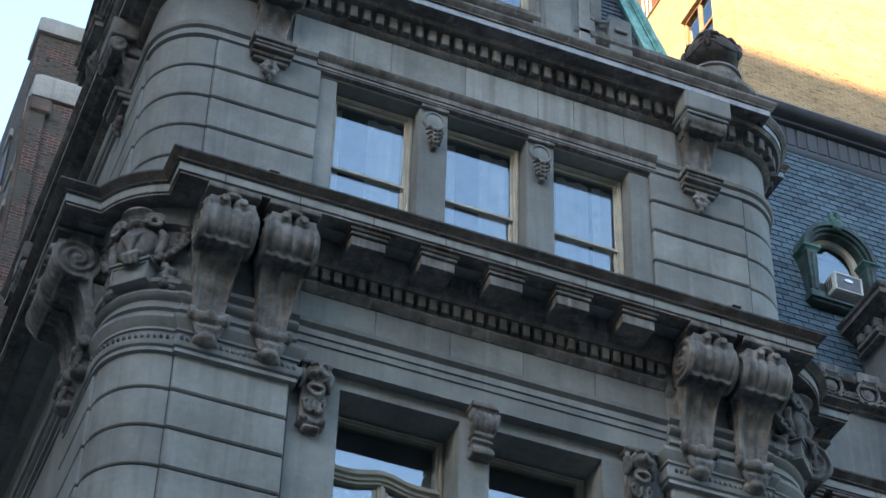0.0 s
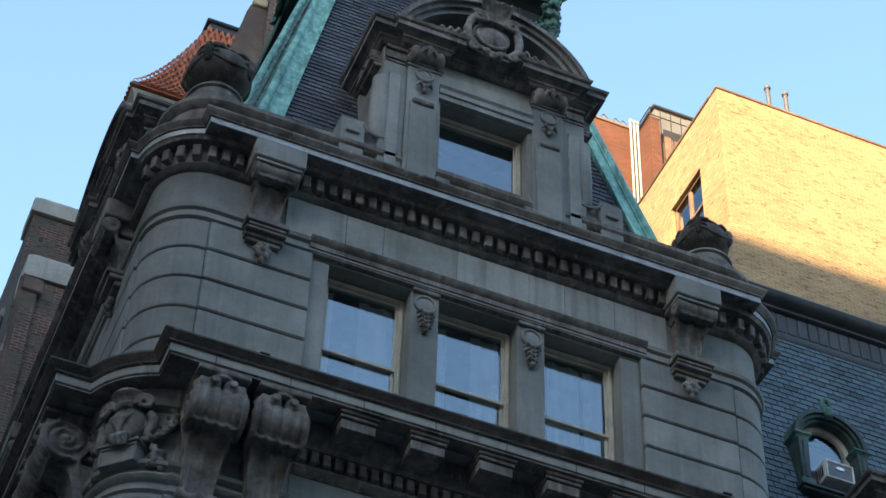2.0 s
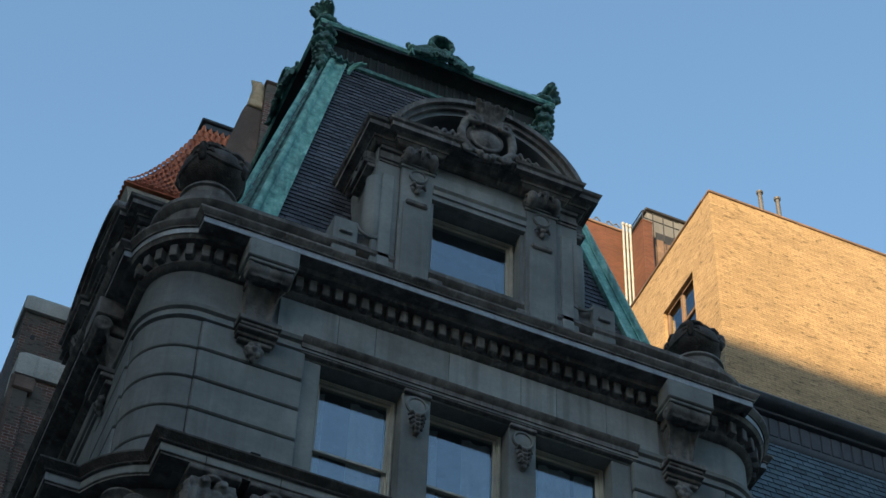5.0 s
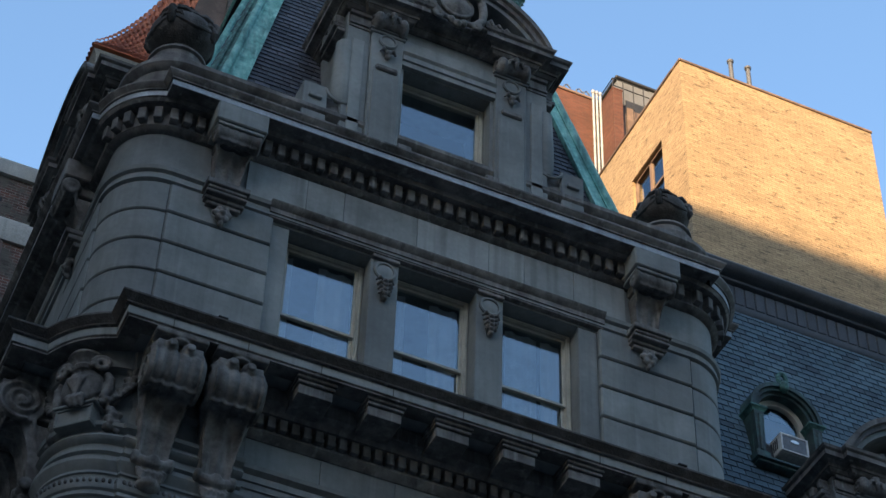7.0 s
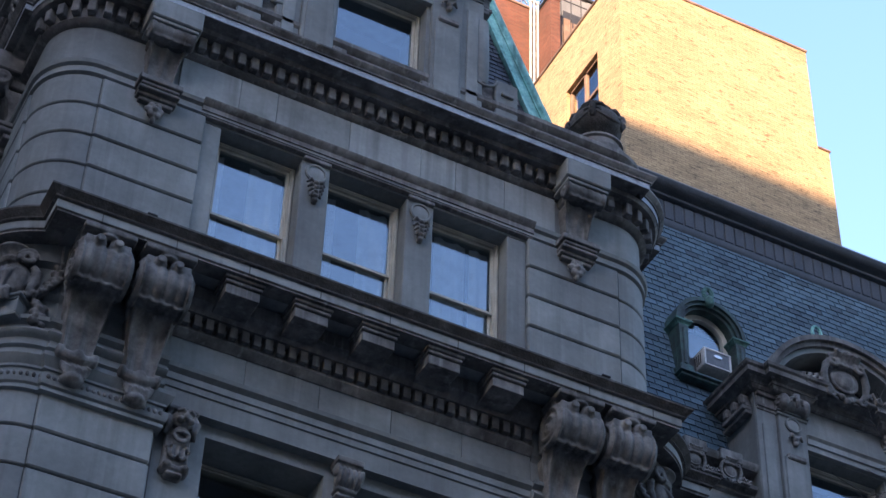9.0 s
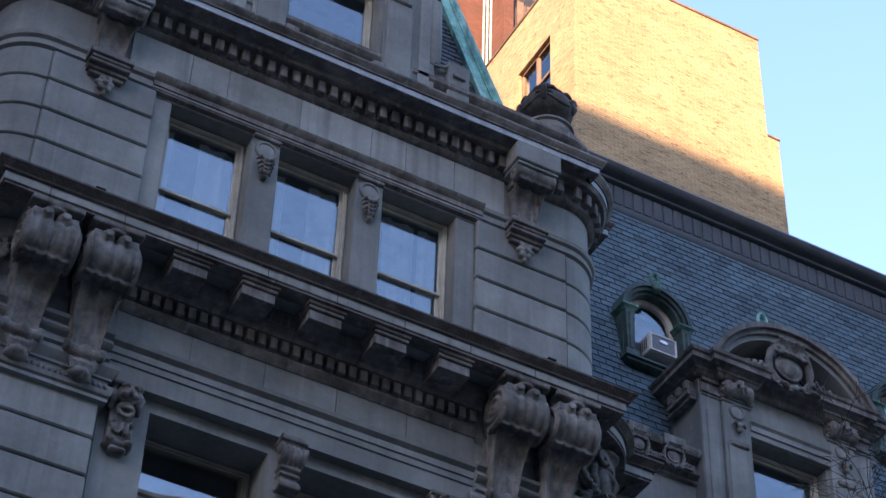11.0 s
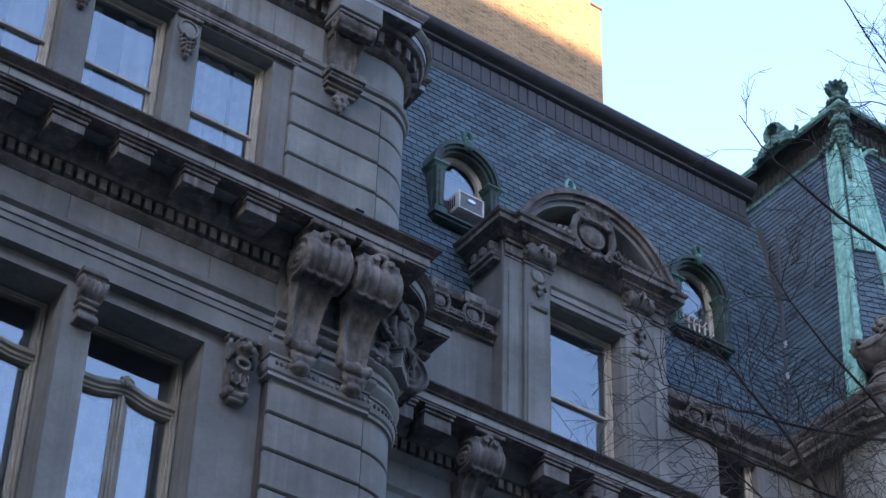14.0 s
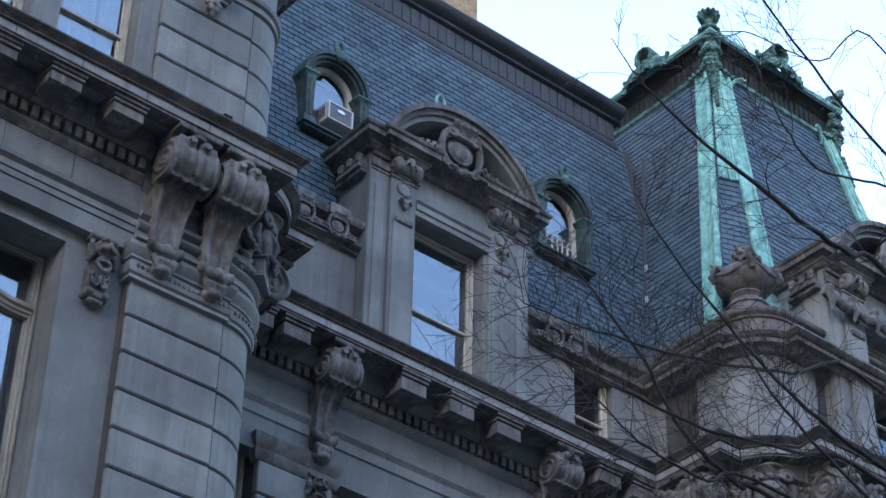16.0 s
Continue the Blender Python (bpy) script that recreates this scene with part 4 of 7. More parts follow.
for k, (x0, x1) in enumerate(OPEN):
    sash_window(x0, x1, 21.36, 21.35, 24.30, 22.90)
    bm = bmesh.new()
    box(bm, x0 - 0.02, x1 + 0.02, UY - 0.1, 21.6, 21.1, 21.34, 0.02)
    part("sill", bm, CORNICE, building)
for k, (x0, x1) in enumerate(((6.46, 6.60), (7.02, 7.56), (8.20, 8.42), (8.82, 9.28), (10.08, 10.62), (10.68, 11.0))):
    curtain(x0, x1, 21.52, 21.4, 24.2, 60 + k)

# architrave band and frieze
full_a = pavilion_path(0.0, XR, back=30.0, back_r=24.0)
bm = bmesh.new()
stack(bm, full_a, [(0.0, 24.36), (0.04, 24.38), (0.04, 24.45), (0.02, 24.46), (0.02, 24.51), (0.07, 24.54), (0.09, 24.60), (0.02, 24.63)], [])
part("string_course", bm, STONE, building)
bm = bmesh.new()
stack(bm, [(6.0, FRONT), (11.5, FRONT)], [(0.0, 24.34), (0.025, 24.35), (0.025, 24.42), (0.06, 24.43), (0.06, 24.52), (0.12, 24.57), (0.14, 24.62), (0.03, 24.65)], [(11.5, 21.4), (6.0, 21.4)])
part("architrave", bm, CORNICE, building)
bm = bmesh.new()
stack(bm, pavilion_path(0.0, XR, back=30.0, back_r=24.0), [(-0.02, 24.6), (-0.02, 25.5)], [])
part("frieze_core", bm, STONE, building)
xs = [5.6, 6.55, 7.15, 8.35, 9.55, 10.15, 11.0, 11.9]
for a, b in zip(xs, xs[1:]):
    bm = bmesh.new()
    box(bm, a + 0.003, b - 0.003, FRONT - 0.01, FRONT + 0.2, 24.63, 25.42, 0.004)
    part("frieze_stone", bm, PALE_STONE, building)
# bed mould and dentils round the corners
bm = bmesh.new()
stack(bm, full_a, [(0.0, 25.38), (0.06, 25.42), (0.10, 25.46), (0.08, 25.48), (0.08, 25.78), (0.26, 25.80), (0.30, 25.86), (0.30, 25.90)], [])
part("bed_moulding", bm, CORNICE, building)
DENTIL = bmesh.new()
box(DENTIL, -0.062, 0.062, -0.12, 0.03, 25.52, 25.76, 0.012)
finish(DENTIL)
DENTIL_ME = bpy.data.meshes.new("dentil")
DENTIL.to_mesh(DENTIL_ME)
DENTIL.free()
DENTIL_ME.materials.append(CORNICE)
x = XL + 0.06
while x < XR:
    share("dentil", DENTIL_ME, building, Matrix.Translation((x, FRONT - 0.08, 0)))
    x += 0.2125
for s in (0, 1):
    for i in range(6):
        a = radians((180 if s == 0 else 270) + 90 * (i + 0.6) / 6.2)
        cx = XL if s == 0 else XR
        p = (cx + (RAD + 0.08) * math.cos(a), FRONT + RAD + (RAD + 0.08) * math.sin(a), 0)
        share("dentil", DENTIL_ME, building, Matrix.Translation(p) @ Matrix.Rotation(a + math.pi / 2, 4, "Z"))
edge_a = ressaut_path(0.0, (XL + XR) / 2, 3.17, 21.53, 1.2, 0.43, 20.38, back=30.0, back_r=24.4)
bm = bmesh.new()
stack(bm, edge_a, [(-0.22, 25.86), (-0.10, 25.86), (-0.10, 25.98), (-0.07, 25.985), (-0.07, 26.01), (-0.01, 26.07), (0.0, 26.09), (0.0, 26.12), (-0.25, 26.17)], [])
part("upper_cornice", bm, CORNICE, building, "", 25)
# brightness of the lit fascia, put into a paler strip over the stone
bm = bmesh.new()
stack(bm, offset_path(edge_a, 0.004), [(-0.101, 25.872), (-0.10, 25.876), (-0.10, 25.975), (-0.101, 25.98)], [])
part("pale_fascia_strip", bm, TIN, building, "pale grey strip along the upper cornice fascia")

# upper brackets with hanging flower, medallions on the mullions
UBR = console_mesh(0.62, 0.46, 25.86, 24.27, 0.15, 0.53, 0.72, False)
for s in (-1, 1):
    x = (XL + XR) / 2 + s * 3.47
    share("scroll_bracket", UBR, building, Matrix.Translation((x, FRONT, 0)))
    bm = bmesh.new()
    box(bm, x - 0.40, x + 0.40, FRONT - 0.56, FRONT, 25.46, 25.84, 0.02)
    box(bm, x - 0.36, x + 0.36, FRONT - 0.52, FRONT, 25.40, 25.46, 0.01)
    part("bracket_cap", bm, STONE, building)
    bm = bmesh.new()
    box(bm, x - 0.33, x + 0.33, FRONT - 0.30, FRONT, 24.36, 24.46, 0.012)
    box(bm, x - 0.29, x + 0.29, FRONT - 0.26, FRONT, 24.30, 24.36, 0.012)
    box(bm, x - 0.31, x + 0.31, FRONT - 0.24, FRONT, 24.24, 24.30, 0.012)
    box(bm, x - 0.30, x + 0.30, FRONT - 0.16, FRONT, 24.17, 24.24, 0.012)
    box(bm, x - 0.26, x + 0.26, FRONT - 0.12, FRONT, 24.10, 24.17, 0.012)
    part("bracket_foot", bm, CORNICE, building)
for y in (22.9, 28.5):
    T = Matrix.Translation((SIDE_L, y, 0)) @ Matrix.Rotation(radians(-90), 4, "Z")
    share("scroll_bracket", UBR, building, T)
    bm = bmesh.new()
    box(bm, -0.38, 0.38, -0.50, 0.0, 25.46, 25.84, 0.02, T)
    # darker than the front caps: the flank's shade is put into the colour
    part("bracket_cap", bm, CORNICE, building)
    bm = bmesh.new()
    for w, o, z in ((0.33, 0.30, 24.36), (0.31, 0.24, 24.27), (0.27, 0.14, 24.17)):
        box(bm, -w, w, -o, 0.0, z, z + 0.09, 0.012, T)
    part("bracket_foot", bm, CORNICE, building)
for x in (7.885, 9.605):
    bm = bmesh.new()
    rot = Matrix.Rotation(radians(90), 3, "X")
    lathe(bm, [(0.18, 0.0), (0.185, 0.03), (0.165, 0.05), (0.14, 0.045), (0.13, 0.02), (0.06, 0.035), (0.02, 0.04)], (x, UY, 24.07), 22, rot)
    part("medallion", bm, STONE, building)
    bm = bmesh.new()
    box(bm, x - 0.22, x + 0.22, UY - 0.07, UY + 0.05, 24.27, 24.34, 0.012)
    part("drop_cap", bm, CORNICE, building)
    share("carved_drop", LONG_DROP, building, Matrix.Translation((x, UY, 23.84)) @ Matrix.Diagonal((0.95, 1.0, 0.68, 1)))
# unidentified dark objects on the cornice, drawn as plain unlit bars
bm = bmesh.new()
box(bm, 5.25, 5.75, 20.35, 20.55, 21.19, 21.24, 0.01)
tagged(part("cornice_bar", bm, BLACK), "small dark flat bar lying on the cornice", "lamp")
bm = bmesh.new()
box(bm, 11.9, 12.35, 20.35, 20.55, 21.19, 21.24, 0.01)
tagged(part("cornice_bar", bm, BLACK), "small dark flat bar lying on the cornice", "lamp")

# parapet over the near pavilion
bm = bmesh.new()
prof = [(0.0, 26.1), (0.03, 26.15), (0.03, 26.3), (-0.03, 26.34), (-0.03, 26.86), (0.03, 26.90), (0.08, 26.97), (0.08, 27.05), (0.0, 27.1)]
stack(bm, pavilion_path(0.0, XR, back=30.0, back_r=24.2), prof, [])
part("parapet", bm, CORNICE, building)


# ---- stone dormers with segmental pediments ----
def arch_pts(hw, rise, n, k=1.0):
    r = (hw * hw + rise * rise) / (2 * rise)
    a = math.asin(min(1, hw / r))
    return [(r * math.sin(-a + 2 * a * i / n), r * math.cos(-a + 2 * a * i / n) - (r - rise)) for i in range(n + 1)]


def capital_mesh():
    """A pillow-like roll with flared ends, pinched by a leafy band."""
    bm = bmesh.new()
    rot = Matrix.Rotation(radians(90), 3, "Y")
    lathe(bm, [(0.02, -0.31), (0.15, -0.31), (0.19, -0.27), (0.20, -0.22), (0.16, -0.14), (0.13, -0.06), (0.12, 0.0), (0.13, 0.06), (0.16, 0.14), (0.20, 0.22), (0.19, 0.27), (0.15, 0.31), (0.02, 0.31)], (0, 0, 0), 18, rot)
    box(bm, -0.28, 0.28, -0.05, 0.14, -0.12, 0.16, 0.02)
    for sg in (-1, 1):
        tube(bm, [(sg * 0.315, -a, b) for a, b in spiral(0.0, 0.0, 0.16, 0.03, 1.6, 20, 90, 1)], 0.024, 6)
        tube(bm, [(sg * 0.05, -0.13, 0.10), (sg * 0.12, -0.18, 0.06), (sg * 0.13, -0.17, -0.04)], [0.04, 0.035, 0.015], 7)
    tube(bm, [(0.0, -0.10, 0.17), (0.0, -0.19, 0.10), (0.0, -0.20, 0.0), (0.0, -0.15, -0.12)], [0.07, 0.065, 0.05, 0.02], 8)
    return carve("capital", bm, CARVED, 0.014, 0.004)


CAPITAL = capital_mesh()


def dormer(cx, y, zt, zb, depth, meet, turn=None, crest=None):
    """A window with pilasters, entablature and a curved pediment holding a carved shield; zt: top of the window, zb: foot."""
    bm = bmesh.new()
    box(bm, cx - 0.78, cx + 0.78, y + 0.06, y + depth, zt, zt + 1.05)
    root = part("dormer", bm, STONE, building, "grey stone dormer with a curved pediment")
    for s in (-1, 1):
        xs = sorted((cx + s * 0.78, cx + s * 1.82))
        bm = bmesh.new()
        box(bm, xs[0], xs[1], y + 0.06, y + depth, zb, zt + 1.05)
        part("jamb", bm, STONE, root)
    for s in (-1, 1):
        bm = bmesh.new()
        x0, x1 = sorted((cx + s * 0.84, cx + s * 1.40))
        box(bm, x0, x1, y - 0.03, y + 0.2, zb, zt + 0.66, 0.012)
        box(bm, x0 + 0.05, x1 - 0.05, y - 0.055, y + 0.1, zb + 0.1, zt - 0.30, 0.012)
        part("pilaster", bm, STONE, root)
        bm = bmesh.new()
        x2, x3 = sorted((cx + s * 1.405, cx + s * 1.814))
        box(bm, x2, x3, y + 0.03, y + 0.2, zb, zt + 0.66, 0.012)
        box(bm, x2 + 0.1, x3 - 0.1, y - 0.0, y + 0.1, zb, zt + 0.3, 0.012)
        part("side_strip", bm, STONE, root)
        xm = cx + s * 1.12
        bm = bmesh.new()
        lathe(bm, [(0.16, 0), (0.165, 0.03), (0.145, 0.05), (0.125, 0.04), (0.115, 0.02), (0.02, 0.035)], (xm, y - 0.03, zt + 0.42), 20, Matrix.Rotation(radians(90), 3, "X"))
        part("roundel", bm, STONE, root)
        bm = bmesh.new()
        box(bm, xm - 0.19, xm + 0.19, y - 0.10, y + 0.05, zt - 0.36, zt - 0.24, 0.025)
        part("drop_sill", bm, CORNICE, root)
        share("carved_drop", SHORT_DROP, root, Matrix.Translation((xm, y - 0.03, zt + 0.12)))
        # capital: a swagged roll with a leaf over it, and a smaller one beside
        bm = bmesh.new()
        box(bm, x0 - 0.03, x1 + 0.03, y - 0.06, y + 0.1, zt + 0.58, zt + 0.64, 0.01)
        box(bm, x0 - 0.05, x1 + 0.05, y - 0.09, y + 0.1, zt + 0.64, zt + 0.67, 0.008)
        part("necking", bm, STONE, root)
        share("capital", CAPITAL, root, Matrix.Translation((xm, y - 0.08, zt + 0.81)) @ Matrix.Diagonal((0.92, 0.9, 0.95, 1)))
        bm = bmesh.new()
        for o, h0, h1 in ((0.02, 0.60, 0.66), (0.05, 0.66, 0.72), (0.01, 0.72, 0.90), (0.06, 0.90, 0.98)):
            box(bm, x2 + 0.02, x3 - 0.006, y + 0.03 - o, y + 0.2, zt + h0, zt + h1, 0.008)
        part("strip_capital", bm, CORNICE, root)
        # flank capital on the return wall
        bm = bmesh.new()
        xr = cx + s * 1.84
        for k, (o, h) in enumerate(((0.10, 0.52), (0.16, 0.60), (0.10, 0.68))):
            box(bm, min(xr, xr + s * o) - 0.02, max(xr, xr + s * o) + 0.02, y + 0.12, y + 0.85 - 0.08 * k, zt + h, zt + h + 0.08, 0.01)
        for k in range(3):
            box(bm, min(xr, xr + s * 0.14) - 0.02, max(xr, xr + s * 0.14) + 0.02, y + 0.16 + 0.24 * k, y + 0.30 + 0.24 * k, zt + 0.74, zt + 0.96, 0.03)
        part("flank_capital", bm, CARVED, root)
    # architrave round the opening
    bm = bmesh.new()
    stack(bm, [(cx - 0.84, y), (cx + 0.84, y)], [(0.0, zt + 0.02), (0.02, zt + 0.03), (0.02, zt + 0.14), (0.05, zt + 0.15), (0.05, zt + 0.26), (0.09, zt + 0.31), (0.02, zt + 0.34), (0.02, zt + 0.66)], [(cx + 0.84, y + 0.2), (cx - 0.84, y + 0.2)])
    part("architrave", bm, STONE, root)
    # entablature with projecting ends
    path = [(cx - 1.86, y + depth), (cx - 1.86, y), (cx - 1.5, y), (cx - 1.5, y - 0.12), (cx - 0.76, y - 0.12), (cx - 0.76, y + 0.03),
            (cx + 0.76, y + 0.03), (cx + 0.76, y - 0.12), (cx + 1.5, y - 0.12), (cx + 1.5, y), (cx + 1.86, y), (cx + 1.86, y + depth)]
    bm = bmesh.new()
    stack(bm, path, [(0.0, zt + 0.98), (0.04, zt + 1.0), (0.08, zt + 1.06), (0.10, zt + 1.06), (0.10, zt + 1.12), (0.16, zt + 1.16), (0.24, zt + 1.17), (0.24, zt + 1.27), (0.28, zt + 1.30), (0.30, zt + 1.35), (0.1, zt + 1.39)], [])
    part("cornice", bm, CORNICE, root, "", 25)
    # curved pediment
    def arch_band(o0, o1, y0, y1, hw, rise, mat, name):
        bm = bmesh.new()
        n = 28
        outer, inner = arch_pts(hw, rise, n), arch_pts(hw - (o1 - o0), rise - (o1 - o0), n)
        base = zt + 1.36
        rows = []
        for (xo, zo), (xi, zi) in zip(outer, inner):
            rows.append([bm.verts.new((cx + xo, y0, base + zo)), bm.verts.new((cx + xo, y1, base + zo)), bm.verts.new((cx + xi, y1, base + zi)), bm.verts.new((cx + xi, y0, base + zi))])
        for a, b in zip(rows, rows[1:]):
            for k in range(4):
                bm.faces.new((a[k], a[(k + 1) % 4], b[(k + 1) % 4], b[k]))
        bm.faces.new(rows[0]), bm.faces.new(rows[-1])
        return part(name, bm, mat, root, smooth=30)
    arch_band(0, 0.10, y - 0.40, y + depth, 1.74, 1.18, CORNICE, "pediment_rim")
    arch_band(0, 0.12, y - 0.33, y + depth, 1.66, 1.10, CORNICE, "pediment_band")
    arch_band(0, 0.12, y - 0.26, y + 0.5, 1.56, 1.0, STONE, "pediment_fillet")
    bm = bmesh.new()
    pts = arch_pts(1.58, 1.02, 20)
    prism(bm, [(cx + a, y + 0.34, zt + 1.36 + b) for a, b in pts], (0, 0.2, 0))
    part("tympanum", bm, STONE, root)
    if turn is None:
        low = crest is SHIELD_LOW
        share("carved_shield", crest or SHIELD_TALL, root, Matrix.Translation((cx - (0.13 if low else 0.04), y - 0.24, zt + (1.60 if low else 1.65))) @ Matrix.Scale(0.94 if low else 1.0, 4))
    # barrel roof behind
    arch_band(0, 0.3, y + 0.3, y + depth + 1.2, 1.70, 1.14, LEAD, "dormer_roof")
    # window
    if turn is None:
        sash_window(cx - 0.78, cx + 0.78, y + 0.36, zb, zt, meet)
    else:
        root.matrix_basis = turn
    bm = bmesh.new()
    box(bm, cx - 0.9, cx + 0.9, y - 0.10, y + 0.4, zb - 0.12, zb, 0.015)
    for s in (-1, 1):
        box(bm, cx + s * 0.76 - 0.12, cx + s * 0.76 + 0.12, y - 0.16, y + 0.1, zb, zb + 0.13, 0.02)
    part("window_sill", bm, CORNICE, root)
    bm = bmesh.new()
    box(bm, cx - 1.7, cx + 1.7, y + depth - 0.1, y + depth, zb, zt + 1.0)
    part("room_back", bm, ROOM, root)
    return root


dormer(XC - 0.01, 20.92, 28.72, 26.55, 2.0, 27.4)
dormer(0.0, 0.0, 28.72, 26.55, 2.2, 27.4, Matrix.Translation((SIDE_L + 0.07, 25.7, -0.45)) @ Matrix.Rotation(radians(-90), 4, 'Z'))
dormer(18.98, 23.36, 24.36, 21.15, 1.45, 22.72, crest=SHIELD_LOW)
dormer(MID_B - 0.1, 20.75, 24.6, 21.15, 2.6, 22.9)
# carved drapery over the far dormer's pilasters
bm = bmesh.new()
for k in range(7):
    x = MID_B - 2.0 + 0.62 * k
    tube(bm, [(x, 20.66, 24.92), (x + 0.14, 20.58, 24.72), (x + 0.31, 20.55, 24.64), (x + 0.48, 20.58, 24.72), (x + 0.62, 20.66, 24.92)], [0.05, 0.09, 0.10, 0.09, 0.05], 8)
    tube(bm, [(x, 20.64, 24.96), (x + 0.03, 20.58, 24.72), (x - 0.02, 20.60, 24.46)], [0.08, 0.08, 0.03], 8)
    blob(bm, (x, 20.60, 24.98), (0.10, 0.08, 0.09), k, 0.2, 2)
box(bm, MID_B - 2.05, MID_B + 2.4, 20.66, 20.8, 24.88, 25.0, 0.02)
share("carved_drapery", carve("carved_drapery", bm, CARVED, 0.02), building, Matrix.Identity(4))
# shoulders beside the near dormer: a block, a lower step and a curl at the strip's foot
for s in (-1, 1):
    bm = bmesh.new()
    x0, x1 = sorted((XC + s * 2.05, XC + s * 2.46))
    box(bm, x0, x1, 20.95, 21.8, 26.6, 27.60, 0.015)
    box(bm, (x0 + x1) / 2 - 0.11, (x0 + x1) / 2 + 0.11, 20.90, 21.0, 27.24, 27.32, 0.012)
    sh_block = part("shoulder_block", bm, STONE, building)
    bm = bmesh.new()
    x0, x1 = sorted((XC + s * 1.79, XC + s * 2.06))
    box(bm, x0, x1, 21.04, 21.8, 26.6, 27.46, 0.01)
    # darker stone than the block: the niche's shade is put into the colour
    part("shoulder_step", bm, CARVED, sh_block)
    bm = bmesh.new()
    tube(bm, [(XC + s * (1.83 + 0.24 * math.cos(a)), 20.955, 27.56 + 0.20 * math.sin(a)) for a in [radians(180 + 15 * k) for k in range(13)]], [0.018] + [0.03] * 11 + [0.018], 6)
    lathe(bm, [(0.02, 0.0), (0.13, 0.0), (0.16, 0.1), (0.17, 0.6), (0.15, 1.5), (0.02, 1.52)], (XC + s * 1.80, 21.08, 27.42), 16)
    part("shoulder_curl", bm, STONE, sh_block)


# ---- mansard roofs ----
def roof_frustum(mid, z0, y0, h0, z1, y1, h1, depth, c, mat, name):
    """Solid under-roof; h: half width at the front plane; chamfered corners."""
    bm = bmesh.new()
    rings = []
    for z, y, h, (c, e) in ((z0, y0, h0, c), (z1, y1, h1, (0.06, 0.06))):
        rings.append([bm.verts.new(p) for p in ((mid - h - c, y0 + depth, z), (mid - h - c, y + e, z), (mid - h, y, z), (mid + h, y, z), (mid + h + c, y + e, z), (mid + h + c, y0 + depth, z))])
    for i in range(6):
        bm.faces.new((rings[0][i], rings[0][(i + 1) % 6], rings[1][(i + 1) % 6], rings[1][i]))
    bm.faces.new(rings[0]), bm.faces.new(rings[1])
    return part(name, bm, mat, building)


def slate_rows(c00, c10, c01, c11, expo, width, seed, skip=None, thick=0.010):
    """Poses of slates on a quad patch: c00 foot left, c10 foot right, c01 and c11 at the top."""
    c00, c10, c01, c11 = map(Vector, (c00, c10, c01, c11))
    rr = random.Random(seed)
    h = ((c01 + c11) / 2 - (c00 + c10) / 2).length
    n = int(h / expo)
    nrm = (c10 - c00).cross(c01 - c00).normalized()
    out = []
    for r in range(n):
        v = r / n
        a, b = c00.lerp(c01, v), c10.lerp(c11, v)
        u_dir = (b - a).normalized()
        v_dir = nrm.cross(u_dir)
        L = (b - a).length
        x = (0.5 if r % 2 else 0.0) * width - width * 0.5
        while x < L:
            x0, x1 = max(x, 0), min(x + width, L)
            if x1 - x0 > 0.05:
                p = a + u_dir * ((x0 + x1) / 2)
                if not (skip and skip(p)):
                    out.append((p, u_dir, v_dir, nrm, x1 - x0, rr.random()))
            x += width
    return out


def lay_slates(rows, parent, mat, expo, first, keep=300, name="slate"):
    """The first slates as pieces of their own, the rest as one joined field."""
    pick = sorted(rows, key=first)[:keep] if keep else []
    ids = {id(r) for r in pick}
    base = {}

    def geometry(w, tilt):
        hh = expo * 1.18
        g = 0.009
        vs = []
        for dz in (0.0, 0.016):
            for u, v in ((-w / 2 + g, -0.0), (w / 2 - g, -0.0), (w / 2 - g, hh), (-w / 2 + g, hh)):
                vs.append((u, v, dz + (0.021 * (1 - v / hh)) + 0.004))
        return vs
    FACES = [(3, 2, 1, 0), (4, 5, 6, 7), (0, 1, 5, 4), (1, 2, 6, 5), (2, 3, 7, 6), (3, 0, 4, 7)]
    for r in pick:
        p, u, v, n, w, k = r
        key = round(w, 2)
        if key not in base:
            me = bpy.data.meshes.new(name)
            me.from_pydata(geometry(key, 0), [], FACES)
            me.materials.append(mat)
            base[key] = me
        m = Matrix((u, v, n)).transposed().to_4x4()
        m.translation = p + n * (0.004 * k)
        m = m @ Matrix.Rotation((k - 0.5) * 0.05, 4, "Z")
        share(name, base[key], parent, m)
    vs, fs = [], []
    for r in rows:
        if id(r) in ids:
            continue
        p, u, v, n, w, k = r
        o = len(vs)
        j = (k - 0.5) * 0.02
        for a, b, c in geometry(w, 0):
            q = p + u * (a + b * j) + v * (b + a * j * 2) + n * (c + 0.006 * k)
            vs.append(tuple(q))
        fs += [tuple(i + o for i in fc) for fc in FACES]
    me = bpy.data.meshes.new(name + "_field")
    me.from_pydata(vs, [], fs)
    me.materials.append(mat)
    ob = new(name + "_field", me)
    ob.parent = parent
    tagged(ob, kind="stuff")
    return ob


